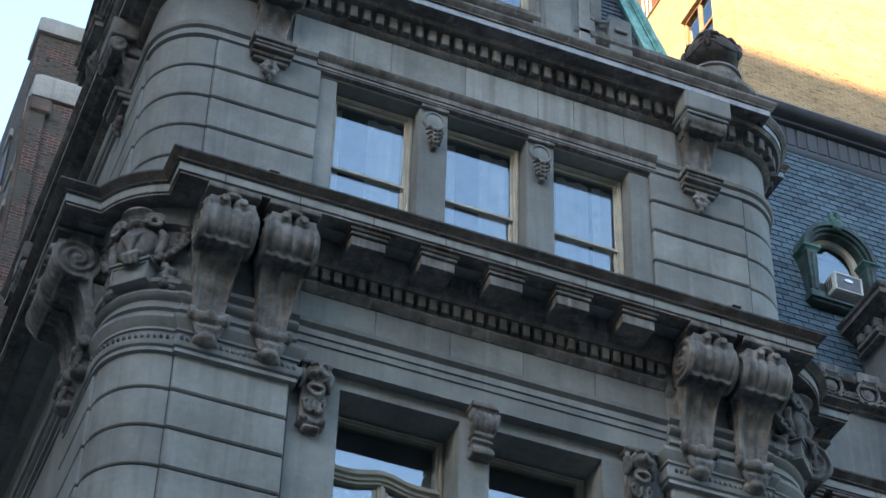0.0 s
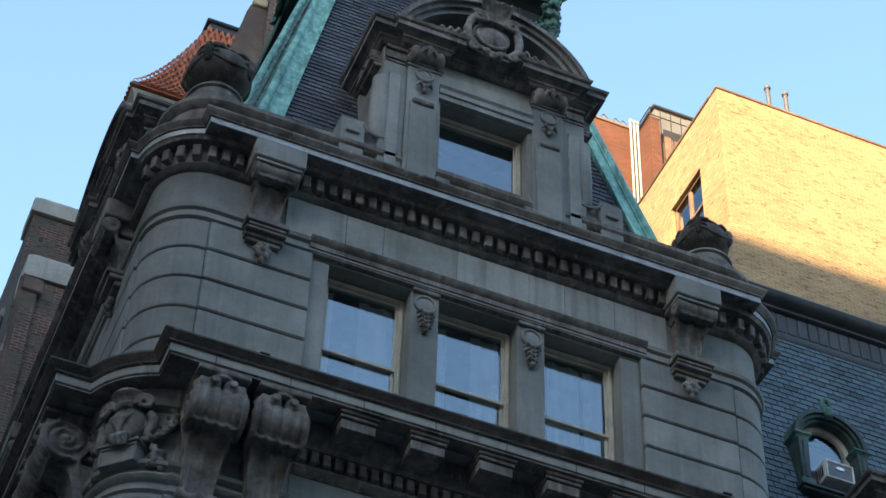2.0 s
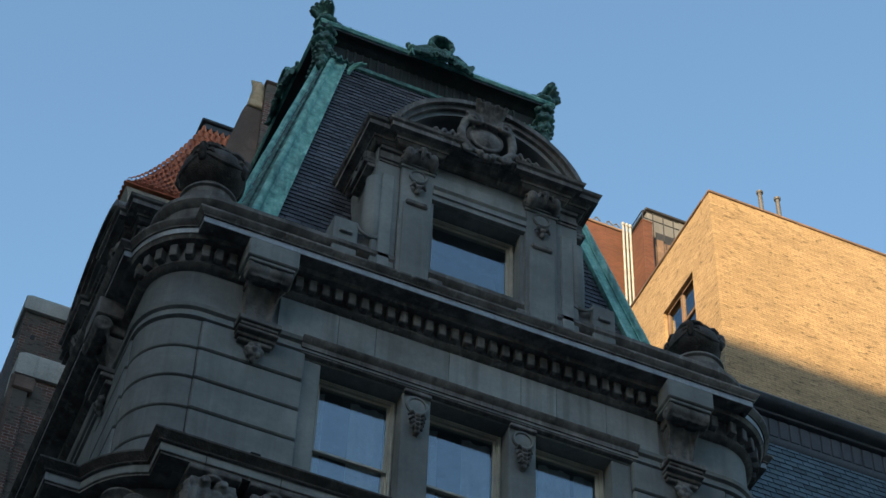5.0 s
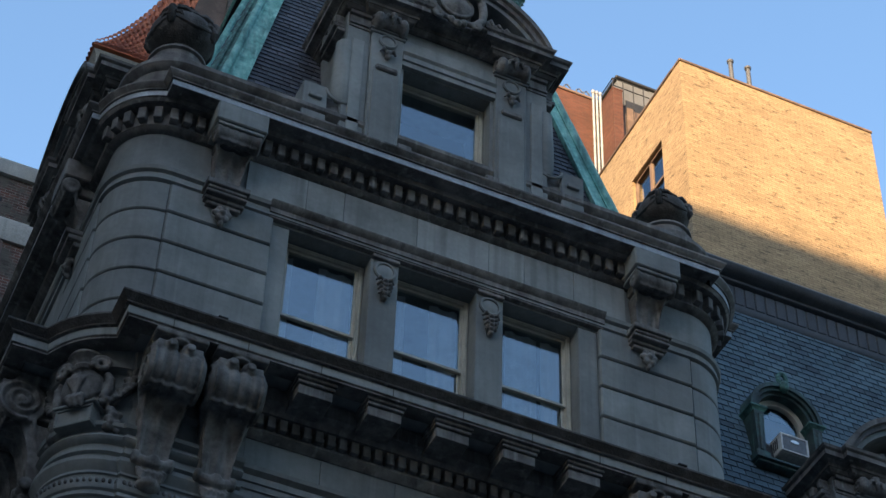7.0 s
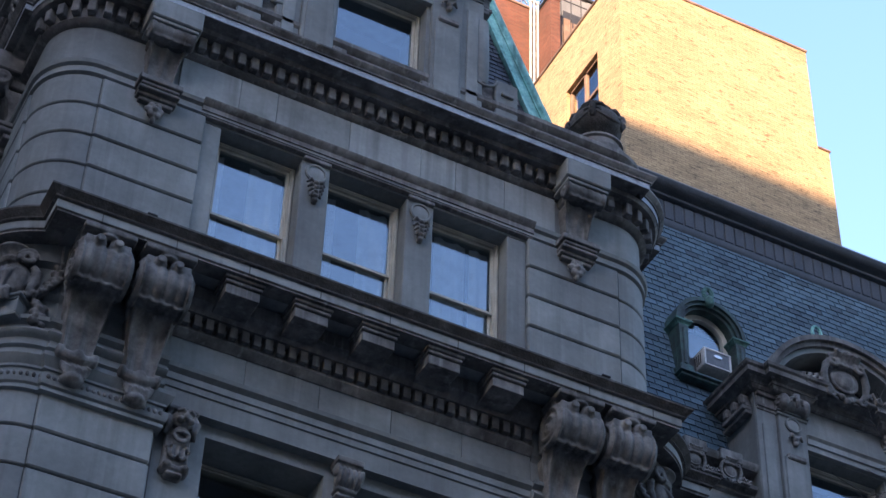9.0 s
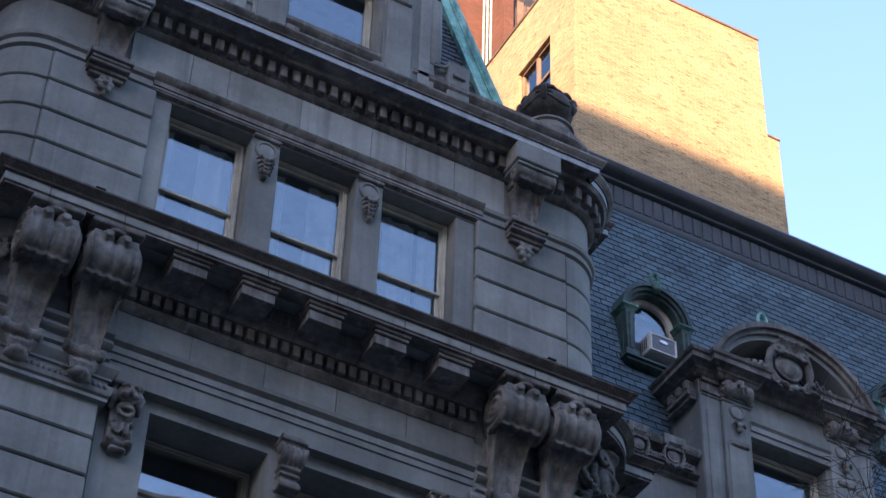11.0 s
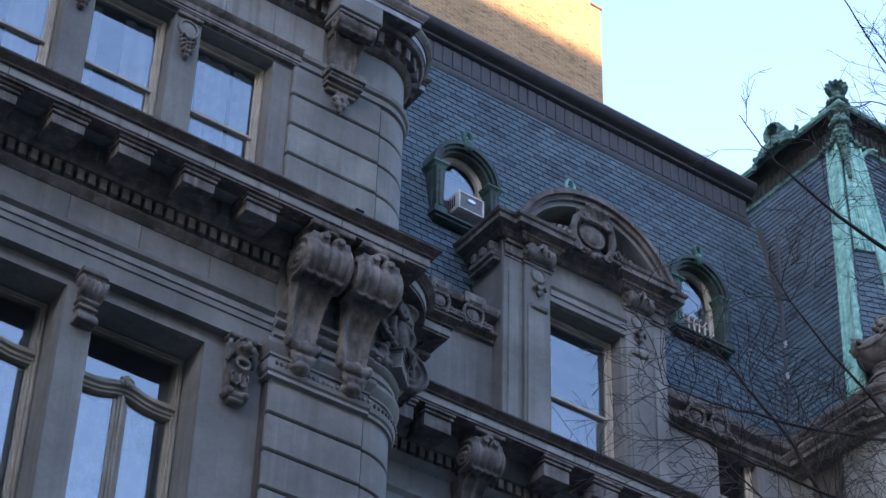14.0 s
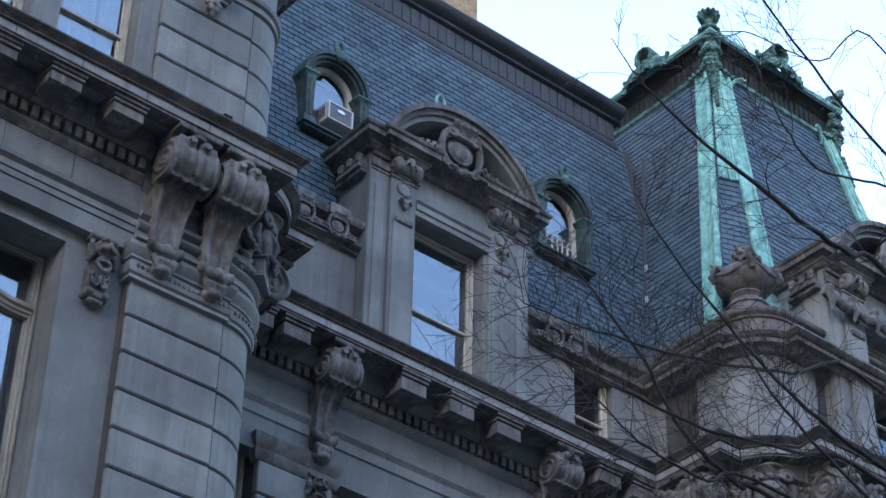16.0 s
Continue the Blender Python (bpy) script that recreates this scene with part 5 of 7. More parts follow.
def strip(bm, a, b, u0, u1, n, w0, w1):
    """A copper hip strip from a to b with raised edges; u: direction across, n: outward."""
    a, b = Vector(a), Vector(b)
    for lo, hi, t in ((0.0, 1.0, 0.075), (0.30, 0.38, 0.10), (0.84, 1.0, 0.13)):
        vs = []
        for p, u, w in ((a, u0, w0), (b, u1, w1)):
            for k, th in ((lo, -0.02), (hi, -0.02), (hi, t), (lo, t)):
                vs.append(bm.verts.new(p + Vector(u) * w * k + Vector(n) * th))
        for i in range(4):
            bm.faces.new((vs[i], vs[(i + 1) % 4], vs[4 + (i + 1) % 4], vs[4 + i]))
        bm.faces.new(vs[3::-1]), bm.faces.new(vs[4:8])
    # round roll along the hip edge, lapped in lengths
    p0, p1 = a + Vector(u0) * w0 * 0.13 + Vector(n) * 0.08, b + Vector(u1) * w1 * 0.13 + Vector(n) * 0.08
    laps = 4
    for k in range(laps):
        q0, q1 = p0.lerp(p1, k / laps), p0.lerp(p1, (k + 1.02) / laps)
        r0, r1 = w0 * 0.17 * (1 - 0.06 * k), w0 * 0.165 * (1 - 0.06 * k)
        tube(bm, [q0, q1], [r1, r0], 10)


def crest_scroll(bm, at, s, face):
    """A shell-like hood with leaves spilling over the crest roll, face: outward direction in plan."""
    at = Vector(at)
    f = Vector((face[0], face[1], 0)).normalized()
    r = Vector((-f.y, f.x, 0))
    up = Vector((0, 0, 1))
    c = at + up * (0.33 * s)
    rows = []
    n = 22
    for i in range(n + 1):
        a = 2 * math.pi * i / n
        v = r * math.cos(a) + up * math.sin(a)
        q = 1.0 + 0.04 * math.cos(a * 9)
        rows.append([bm.verts.new(c + v * (s * g * q) + f * (s * d)) for g, d in ((0.15, 0.10), (0.17, 0.16), (0.205, 0.17), (0.23, 0.12), (0.21, -0.1), (0.12, -0.35), (0.09, -0.35), (0.12, -0.1))])
    for p, q in zip(rows, rows[1:]):
        for k in range(8):
            bm.faces.new((p[k], p[(k + 1) % 8], q[(k + 1) % 8], q[k]))
    blob(bm, c - f * (0.22 * s), (0.14 * s, 0.14 * s, 0.14 * s), 3, 0.1, 2)
    rr = random.Random(int(at.x * 10))
    # leaves spilling from the hood
    for k in range(9):
        u = -0.20 + 0.05 * k
        leaf(bm, at + f * (0.12 * s) + r * (u * s) + up * ((0.13 - 0.5 * u * u + rr.uniform(-0.05, 0.03)) * s), f + r * u, up * -1, (0.20 + rr.uniform(0, 0.12)) * s, 0.05 * s, k)
        blob(bm, at + f * (0.14 * s) + r * (u * s) + up * (rr.uniform(-0.06, 0.16) * s), (0.05 * s, 0.06 * s, 0.05 * s), k, 0.4, 1)
    for sg in (-1, 1):
        pts = [at + r * (sg * d * s) + up * (h * s) + f * (0.06 * s) for d, h in ((0.16, 0.10), (0.28, 0.12), (0.38, 0.06), (0.46, -0.02), (0.54, 0.0), (0.57, 0.07))]
        tube(bm, pts, [0.09 * s, 0.10 * s, 0.085 * s, 0.06 * s, 0.05 * s, 0.035 * s], 8)
        blob(bm, pts[-1] + up * 0.02, (0.05 * s, 0.05 * s, 0.06 * s), 4, 0.1, 1)
        for k in range(8):
            d = 0.20 + 0.045 * k
            leaf(bm, at + r * (sg * d * s) + f * (0.11 * s) + up * ((0.06 - 0.14 * k / 8 + rr.uniform(-0.03, 0.03)) * s), f + r * sg * 0.4, up * -1, (0.20 + rr.uniform(-0.05, 0.08)) * s, 0.055 * s, 9 + k)
            blob(bm, at + r * (sg * d * s) + f * (0.10 * s) + up * ((0.10 - 0.015 * k + rr.uniform(-0.05, 0.05)) * s), (0.05 * s, 0.05 * s, 0.05 * s), 40 + k, 0.4, 1)


def corner_finial(bm, at, s, diag):
    """A palmette leaning outwards over a lumpy leafy neck at the roof's corner."""
    at = Vector(at)
    d = Vector((diag[0], diag[1], 0)).normalized()
    r = Vector((-d.y, d.x, 0))
    up = Vector((0, 0, 1))
    rr = random.Random(7)
    # lobes of the palmette, curling out at the tip
    for k in range(7):
        a = radians(-54 + 18 * k)
        L = (0.36 + 0.20 * math.cos(a * 1.6)) * s
        o = at + up * (0.06 * s)
        pts = []
        for t in (0.0, 0.3, 0.6, 0.85, 1.0):
            pts.append(o + r * (math.sin(a) * L * t * 0.75) + up * (L * (t - 0.25 * t * t) * math.cos(a * 0.8)) + d * (s * 0.30 * t * t))
        tube(bm, pts, [0.05 * s, 0.06 * s, 0.07 * s, 0.07 * s, 0.035 * s], 8)
    blob(bm, at + up * (0.16 * s) + d * (0.0), (0.17 * s, 0.17 * s, 0.22 * s), 1, 0.12, 2)
    # collar of knobs
    for k in range(7):
        a = radians(-110 + 220 * k / 6)
        v = d * math.cos(a) + r * math.sin(a)
        blob(bm, at + v * (0.17 * s) + up * (0.02 * s), (0.09 * s, 0.09 * s, 0.08 * s), 60 + k, 0.25, 1)
    # neck: leafy swellings of uneven size
    for z, q in ((-0.14, 0.15), (-0.30, 0.20), (-0.46, 0.15), (-0.60, 0.21), (-0.76, 0.14), (-0.90, 0.18), (-1.06, 0.12), (-1.18, 0.11), (-1.32, 0.09)):
        blob(bm, at + up * (z * s) - d * (0.02 * s), (q * 0.95 * s, q * 0.95 * s, 0.12 * s), int(-z * 100), 0.12, 2)
        for k in range(5):
            a = radians(-95 + 190 * k / 4 + rr.uniform(-12, 12))
            v = d * math.cos(a) + r * math.sin(a)
            blob(bm, at + up * ((z + rr.uniform(-0.03, 0.03)) * s) + v * (q * 0.85 * s), (q * 0.42 * s, q * 0.42 * s, 0.07 * s), k, 0.35, 1)
    for k in range(5):
        a = radians(-80 + 40 * k)
        v = d * math.cos(a) + r * math.sin(a)
        leaf(bm, at + up * (-0.40 * s) + v * (0.12 * s), v, up * -1, 0.22 * s, 0.07 * s, 30 + k)
        leaf(bm, at + up * (-0.84 * s) + v * (0.10 * s), v, up * -1, 0.26 * s, 0.07 * s, 40 + k)
    # arms trailing along the crest roll, each ending in a knob
    for sg in (-1, 1):
        w = (r * sg - d).normalized()
        side = d - w * d.dot(w)
        pts = [at + w * (t * s) + up * (z * s) for t, z in ((0.08, 0.06), (0.22, 0.08), (0.36, 0.02), (0.52, -0.05), (0.66, -0.04), (0.76, 0.02))]
        tube(bm, pts, [0.13 * s, 0.12 * s, 0.10 * s, 0.07 * s, 0.06 * s, 0.05 * s], 8)
        blob(bm, pts[-1] + up * (0.05 * s), (0.075 * s, 0.075 * s, 0.08 * s), 9, 0.08, 2)
        for k in range(4):
            blob(bm, at + w * ((0.14 + 0.11 * k) * s) + up * (rr.uniform(0.0, 0.07) * s) + side * 0.05, (0.08 * s, 0.08 * s, 0.07 * s), 70 + k, 0.35, 1)
        # leaves hanging on the lower rail
        for k in range(5):
            leaf(bm, at + w * ((0.10 + 0.12 * k) * s) + up * ((-0.86 - 0.03 * k) * s) + side * 0.10, side, up * -1, (0.24 - 0.03 * k) * s, 0.06 * s, 80 + k)


bm = bmesh.new()
corner_finial(bm, (0, 0, 0), 1.0, (1, 0))
FINIAL = carve("corner_finial", bm, GREEN_COPPER, 0.018, 0.006)
bm = bmesh.new()
crest_scroll(bm, (0, 0, 0), 1.2, (0, -1))
CREST = carve("crest_scroll", bm, GREEN_COPPER, 0.018, 0.006)


def mansard(mid, z0, y0, h0, z1, y1, h1, depth, mat, seed, keep, zc, c, skip=None):
    """Slated roof of a pavilion with copper hips and crest."""
    root = roof_frustum(mid, z0, y0, h0, z1, y1, h1, depth, c, GROOVE, "mansard_roof")
    tagged(root, "steep slate mansard roof with green copper hips")
    (c0, e0), c1 = c, 0.06
    F = ((mid - h0, y0, z0), (mid + h0, y0, z0), (mid - h1, y1, z1), (mid + h1, y1, z1))
    expo = 0.137 if c[0] < 0.5 else 0.16
    rows = slate_rows(*F, expo, 0.28, seed, skip)
    L = ((mid - h0 - c0, y0 + depth, z0), (mid - h0 - c0, y0 + e0, z0), (mid - h1 - c1, y0 + depth, z1), (mid - h1 - c1, y1 + c1, z1))
    rows_l = slate_rows(*L, expo, 0.28, seed + 1)
    C = ((mid - h0 - c0, y0 + e0, z0), (mid - h0, y0, z0), (mid - h1 - c1, y1 + c1, z1), (mid - h1, y1, z1))
    rows_c = slate_rows(*C, expo, 0.28, seed + 2) if c0 > 0.5 else []
    lay_slates(rows + rows_l + rows_c, root, mat, expo, lambda r: abs(r[0].x - mid) + abs(r[0].z - zc) * 0.7 + (r[0].y - y0), keep)
    # hips: a strip on the front and one on the side at each front corner
    nf = Vector((0, -(z1 - z0), (y1 - y0))).normalized()
    for s in (-1, 1):
        bm = bmesh.new()
        strip(bm, (mid + s * h0, y0, z0), (mid + s * h1, y1, z1), (-s, 0, 0), (-s, 0, 0), nf, 0.46, 0.34)
        part("hip_strip", bm, COPPER, root, "verdigris copper hip strip")
        bm = bmesh.new()
        w0, w1 = Vector((s * c0, e0, 0)), Vector((s * c1, c1, 0))
        nc = (w0.cross(Vector((mid + s * h1, y1, z1)) - Vector((mid + s * h0, y0, z0))) * s * -1).normalized()
        nc = nc if nc.y < 0 else nc * -1
        A0, B0 = Vector((mid + s * h0, y0, z0)), Vector((mid + s * h1, y1, z1))
        if c0 < 0.5:
            vs = [bm.verts.new(p + nc * d) for d in (-0.01, 0.02) for p in (A0, A0 + w0, B0 + w1, B0)]
            for q in ((0, 1, 2, 3), (4, 5, 6, 7), (0, 1, 5, 4), (1, 2, 6, 5), (2, 3, 7, 6), (3, 0, 4, 7)):
                bm.faces.new([vs[i] for i in q])
            tube(bm, [A0 + w0 * 0.5 + nc * 0.03, B0 + w1 * 0.5 + nc * 0.03], 0.035, 6)
            part("hip_gutter", bm, GREEN_COPPER, root, "streaked green copper between the hips")
        else:
            # broad copper panel between the hips, with standing ribs and a husk chain
            Am, wm = A0.lerp(B0, 0.54), w0.lerp(w1, 0.54)
            vs = [bm.verts.new(p + nc * d) for d in (0.01, 0.05) for p in (Am, Am + wm, B0 + w1, B0)]
            for q in ((0, 1, 2, 3), (4, 5, 6, 7), (0, 1, 5, 4), (1, 2, 6, 5), (2, 3, 7, 6), (3, 0, 4, 7)):
                bm.faces.new([vs[i] for i in q])
            # panel darker than its ribs: the dark gaps are put into the colour
            hip = part("hip_panel", bm, OLD_COPPER, root, "broad verdigris copper panel between the hips")
            for f in (0.10, 0.27, 0.41, 0.59, 0.73, 0.90):
                bm = bmesh.new()
                tube(bm, [Am + wm * f + nc * 0.06, (A0 + w0 * f).lerp(B0 + w1 * f, 0.93) + nc * 0.05], [0.032, 0.016] if 0.2 < f < 0.8 else [0.045, 0.02], 6)
                part("rib", bm, COPPER, hip)
            bm = bmesh.new()
            up = (B0 - A0).normalized()
            o = A0.lerp(B0, 0.93) + w0 * 0.16 + nc * 0.10
            for k in range(7):
                blob(bm, o - up * (0.14 * k), (0.10 - 0.008 * k, 0.10 - 0.008 * k, 0.08), 30 + k, 0.25, 2)
            husks = new("husk_chain", carve("husk_chain", bm, GREEN_COPPER, 0.016))
            husks.parent = hip
        bm = bmesh.new()
        ns = Vector((s * (z1 - z0), 0, (h0 + c0 - h1 - c1))).normalized()
        strip(bm, (mid + s * (h0 + c0), y0 + e0, z0), (mid + s * (h1 + c1), y1 + c1, z1), (0, 1, 0), (0, 1, 0), ns, 0.46, 0.34)
        part("hip_strip", bm, COPPER, root, "verdigris copper hip strip")
        bm = bmesh.new()
        for rad_ in (0.30, 0.22):
            tube(bm, [(mid + s * (h1 - 0.36 - rad_ * (1 - math.sin(a))), y1 - 0.12 - 0.02 * k, z1 - 0.14 - rad_ * (1 - math.cos(a)) * 0.9) for k, a in enumerate([radians(90 - 10 * q) for q in range(10)])], 0.035, 6)
        part("hip_bracket", bm, COPPER, root)
    # crest: moulded copper cornice
    path = [(mid - h1 - c1, y0 + depth), (mid - h1 - c1, y1), (mid + h1 + c1, y1), (mid + h1 + c1, y0 + depth)]
    bm = bmesh.new()
    stack(bm, path, [(0.02, z1 - 0.14), (0.10, z1 - 0.08), (0.10, z1 + 0.02), (0.05, z1 + 0.05)], [])
    part("crest_rail", bm, GREEN_COPPER, root)
    bm = bmesh.new()
    stack(bm, path, [(0.0, z1 - 0.1), (0.02, z1 + 0.52)], [])
    part("crest_frieze", bm, NEAR_BLACK_COPPER, root)
    bm = bmesh.new()
    x = mid - h1 + 0.3
    while x < mid + h1 - 0.3:
        box(bm, x, x + 0.05, y1 - 0.05, y1 + 0.02, z1 + 0.06, z1 + 0.50, 0.01)
        x += 0.16
    y = y1 + 0.3
    while y < y0 + depth - 0.3:
        box(bm, mid - h1 - c1 - 0.05, mid - h1 - c1 + 0.02, y, y + 0.05, z1 + 0.06, z1 + 0.50, 0.01)
        y += 0.16
    tagged(part("crest_rib", bm, NEAR_BLACK_COPPER, root), kind="stuff")
    bm = bmesh.new()
    stack(bm, path, [(0.02, z1 + 0.50), (0.10, z1 + 0.56), (0.22, z1 + 0.66), (0.26, z1 + 0.67), (0.26, z1 + 0.71), (0.2, z1 + 0.74)], [])
    part("crest_cornice", bm, NEAR_BLACK_COPPER, root)
    bm = bmesh.new()
    stack(bm, path, [(0.18, z1 + 0.72), (0.27, z1 + 0.76), (0.30, z1 + 0.82), (0.27, z1 + 0.89), (0.1, z1 + 0.92)], [])
    part("crest_roll", bm, COPPER, root)
    for s in (-1, 1):
        T = Matrix.Translation((mid + s * (h1 + 0.18), y1 - 0.1, z1 + 0.92)) @ Matrix.Rotation(radians(-135 if s < 0 else -45), 4, "Z")
        tagged(share("corner_finial", FINIAL, root, T), "dark green copper palmette finial")
    tagged(share("crest_scroll", CREST, root, Matrix.Translation((mid, y1 - 0.24, z1 + 0.86))), "dark green copper scroll ornament")
    tagged(share("crest_scroll", CREST, root, Matrix.Translation((mid - h1 - 0.28, y1 + 1.7, z1 + 0.86)) @ Matrix.Rotation(radians(-90), 4, "Z")), "dark green copper scroll ornament")
    return root


sl = (23.42 - 21.99) / (35.2 - 28.5)
sh = (3.515 - 2.215) / (35.2 - 28.5)
mansard(8.725, 26.2, 21.99 - 2.3 * sl, 3.515 + 2.3 * sh, 35.0, 23.38, 2.14, 6.0, DARK_SLATE, 11, 300, 30.0, (0.22, 0.22),
        skip=lambda p: abs(p.x - XC) < 1.45 and p.z < 29.8)

# ---- recessed wing ----
X0, X1 = SIDE_R, SIDE_L + SHIFT
bm = bmesh.new()
stack(bm, [(X0 - 0.3, RECESS), (X1 + 0.3, RECESS)], [(0.0, 18.7), (0.0, 19.3), (0.03, 19.32), (0.03, 19.5), (0.09, 19.58), (0.09, 19.66), (0.0, 19.7), (0.0, 20.1), (0.08, 20.16), (0.12, 20.24), (0.07, 20.25), (0.07, 20.44), (0.2, 20.46), (0.28, 20.56), (0.28, 20.82)], [(X1 + 0.3, RECESS + 0.6), (X0 - 0.3, RECESS + 0.6)])
part("wing_entablature", bm, STONE, building)
bm = bmesh.new()
x = X0 + 0.1
while x < X1:
    box(bm, x, x + 0.105, RECESS - 0.19, RECESS - 0.05, 20.255, 20.44, 0.006)
    x += 0.172
tagged(part("dentil_course", bm, CORNICE, building), kind="stuff")
bm = bmesh.new()
stack(bm, [(X0 - 0.2, 22.75), (X1 + 0.2, 22.75)], [(-0.30, 20.80), (-0.15, 20.80), (-0.15, 20.83), (-0.13, 20.84), (-0.13, 20.98), (-0.09, 20.985), (-0.09, 21.01), (-0.02, 21.08), (0.0, 21.10), (0.0, 21.126), (-0.3, 21.18)], [(X1 + 0.2, 24.6), (X0 - 0.2, 24.6)])
part("wing_cornice", bm, CORNICE, building, "", 25)
bm = bmesh.new()
stack(bm, [(X0 - 0.2, 22.745), (X1 + 0.2, 22.745)], [(-0.088, 20.99), (-0.088, 21.01), (-0.02, 21.08), (0.0, 21.10), (0.0, 21.13), (-0.02, 21.135)], [(X1 + 0.2, 23.2), (X0 - 0.2, 23.2)])
part("cornice_crown", bm, SOOT_STONE, building, "soot-blackened top moulding", 25)
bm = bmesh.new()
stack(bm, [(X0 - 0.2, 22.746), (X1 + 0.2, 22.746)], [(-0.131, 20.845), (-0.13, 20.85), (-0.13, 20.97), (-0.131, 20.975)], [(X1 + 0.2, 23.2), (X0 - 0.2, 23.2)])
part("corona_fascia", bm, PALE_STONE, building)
for x in (14.9, 15.62, 17.96, 18.98, 20.0, 22.3, 23.1):
    bm = bmesh.new()
    box(bm, x - 0.26, x + 0.26, 22.98, 23.6, 20.44, 20.68, 0.008)
    box(bm, x - 0.28, x + 0.28, 22.945, 23.6, 20.685, 20.74, 0.01)
    box(bm, x - 0.30, x + 0.30, 22.91, 23.6, 20.745, 20.80, 0.01)
    part("modillion", bm, CORNICE, building)
WING_CONSOLE = console_mesh(0.57, 0.70, 20.80, 19.22, 0.29, 0.42)
for x in (16.6, 21.36):
    share("console", WING_CONSOLE, building, Matrix.Translation((x, RECESS - 0.02, 0)))
    lion_bracket(x, RECESS, 18.55, 0.85)
for i in range(8):
    bm = bmesh.new()
    box(bm, 15.1 + i * 1.05, 15.112 + i * 1.05, 22.876, 22.95, 20.84, 20.98)
    part("cornice_joint", bm, GROOVE, building)
# lower wing wall: piers and windows
for x0, x1 in ((X0, 14.5), (15.5, 16.95), (21.0, 22.3), (23.4, X1)):
    bm = bmesh.new()
    box(bm, x0, x1, RECESS + 0.05, RECESS + 0.6, 0.0, 18.7)
    part("wing_pier", bm, GROOVE, building)
    for k in range(8):
        bm = bmesh.new()
        box(bm, x0 + 0.02, x1 - 0.02, RECESS - 0.04, RECESS + 0.3, 18.55 - 0.588 * (k + 1) + 0.016, 18.55 - 0.588 * k - 0.016, 0.022)
        part("ashlar_block", bm, STONE, building)
    bm = bmesh.new()
    stack(bm, [(x0, RECESS + 0.1), (x0, RECESS), (x1, RECESS), (x1, RECESS + 0.1)], [(0.0, 18.5), (0.05, 18.53), (0.09, 18.62), (0.09, 18.7), (0.04, 18.74), (0.12, 18.9), (0.12, 18.98), (0.02, 19.02)], [])
    part("capital_band", bm, CORNICE, building)
for x0, x1 in ((14.5, 15.5), (16.95, 18.9), (19.05, 21.0), (22.3, 23.4)):
    bm = bmesh.new()
    box(bm, x0, x1, RECESS + 0.3, RECESS + 0.6, 0.0, 14.0)
    part("apron_panel", bm, STONE, building)
    sash_window(x0, x1, RECESS + 0.35, 14.0, 18.72, 16.6, BRASS_PAINT)
bm = bmesh.new()
box(bm, 18.9, 19.05, RECESS + 0.05, RECESS + 0.6, 14.0, 18.7)
part("window_pier", bm, STONE, building)
bm = bmesh.new()
box(bm, X0, X1, 25.6, 25.8, 0.0, 24.0)
part("inner_wall", bm, ROOM, building)

# upper wing wall
for x0, x1 in ((X0 - 0.2, 17.2), (20.76, 22.15)):
    bm = bmesh.new()
    box(bm, x0, x1, RECESS, RECESS + 0.5, 21.12, 23.3)
    part("upper_wall", bm, STONE, building)
bm = bmesh.new()
box(bm, 23.1, X1 + 0.2, RECESS, RECESS + 0.5, 21.12, 23.3)
part("upper_wall", bm, STONE, building)
sash_window(22.15, 23.1, RECESS + 0.2, 21.2, 23.3, 22.3)
for x0, x1 in ((X0 - 0.2, 17.15), (20.82, X1 + 0.1)):
    bm = bmesh.new()
    stack(bm, [(x0, RECESS), (x1, RECESS)], [(0.0, 23.14), (0.06, 23.17), (0.06, 23.22), (0.16, 23.28), (0.18, 23.34), (0.04, 23.38), (0.04, 23.55), (0.12, 23.6), (0.20, 23.62), (0.24, 23.68), (0.24, 23.76), (0.1, 23.80)], [(x1, RECESS + 0.6), (x0, RECESS + 0.6)])
    part("eaves_cornice", bm, CARVED, building)
for x in (15.9, 22.05, 16.6, 21.5):
    bm = bmesh.new()
    box(bm, x - 0.22, x + 0.22, RECESS - 0.28, RECESS, 23.6, 23.84, 0.015)
    eb = part("eaves_bracket", bm, CARVED, building)
    share("carved_shield", SHIELD_LOW, eb, Matrix.Translation((x, RECESS - 0.16, 23.45)) @ Matrix.Scale(0.42, 4))

WZ0, WY0, WZ1, WY1 = 23.7, 24.12, 31.1, 25.5
bm = bmesh.new()
prism(bm, [(X0 - 0.2, WY0, WZ0), (X0 - 0.2, WY1, WZ1), (X0 - 0.2, WY1 + 3.0, WZ1), (X0 - 0.2, WY1 + 3.0, WZ0)], (X1 - X0 + 1.6, 0, 0))
wing_roof = part("wing_roof", bm, GROOVE, building, "blue-grey slate mansard over the recessed wing")


OCULI = (17.08, 22.68)


def wing_skip(p):
    if abs(p.x - 18.98) < 1.5 and p.z < 25.9:
        return True
    return any(abs(p.x - c) < 0.60 and 26.0 < p.z < 27.5 for c in OCULI)


rows = slate_rows((X0 - 0.2, WY0, WZ0), (X1 + 1.2, WY0, WZ0), (X0 - 0.2, WY1, WZ1), (X1 + 1.2, WY1, WZ1), 0.158, 0.28, 21, wing_skip)
lay_slates(rows, wing_roof, SLATE, 0.158, lambda r: abs(r[0].x - 18.4) * 0.8 + abs(r[0].z - 28.3), 300)
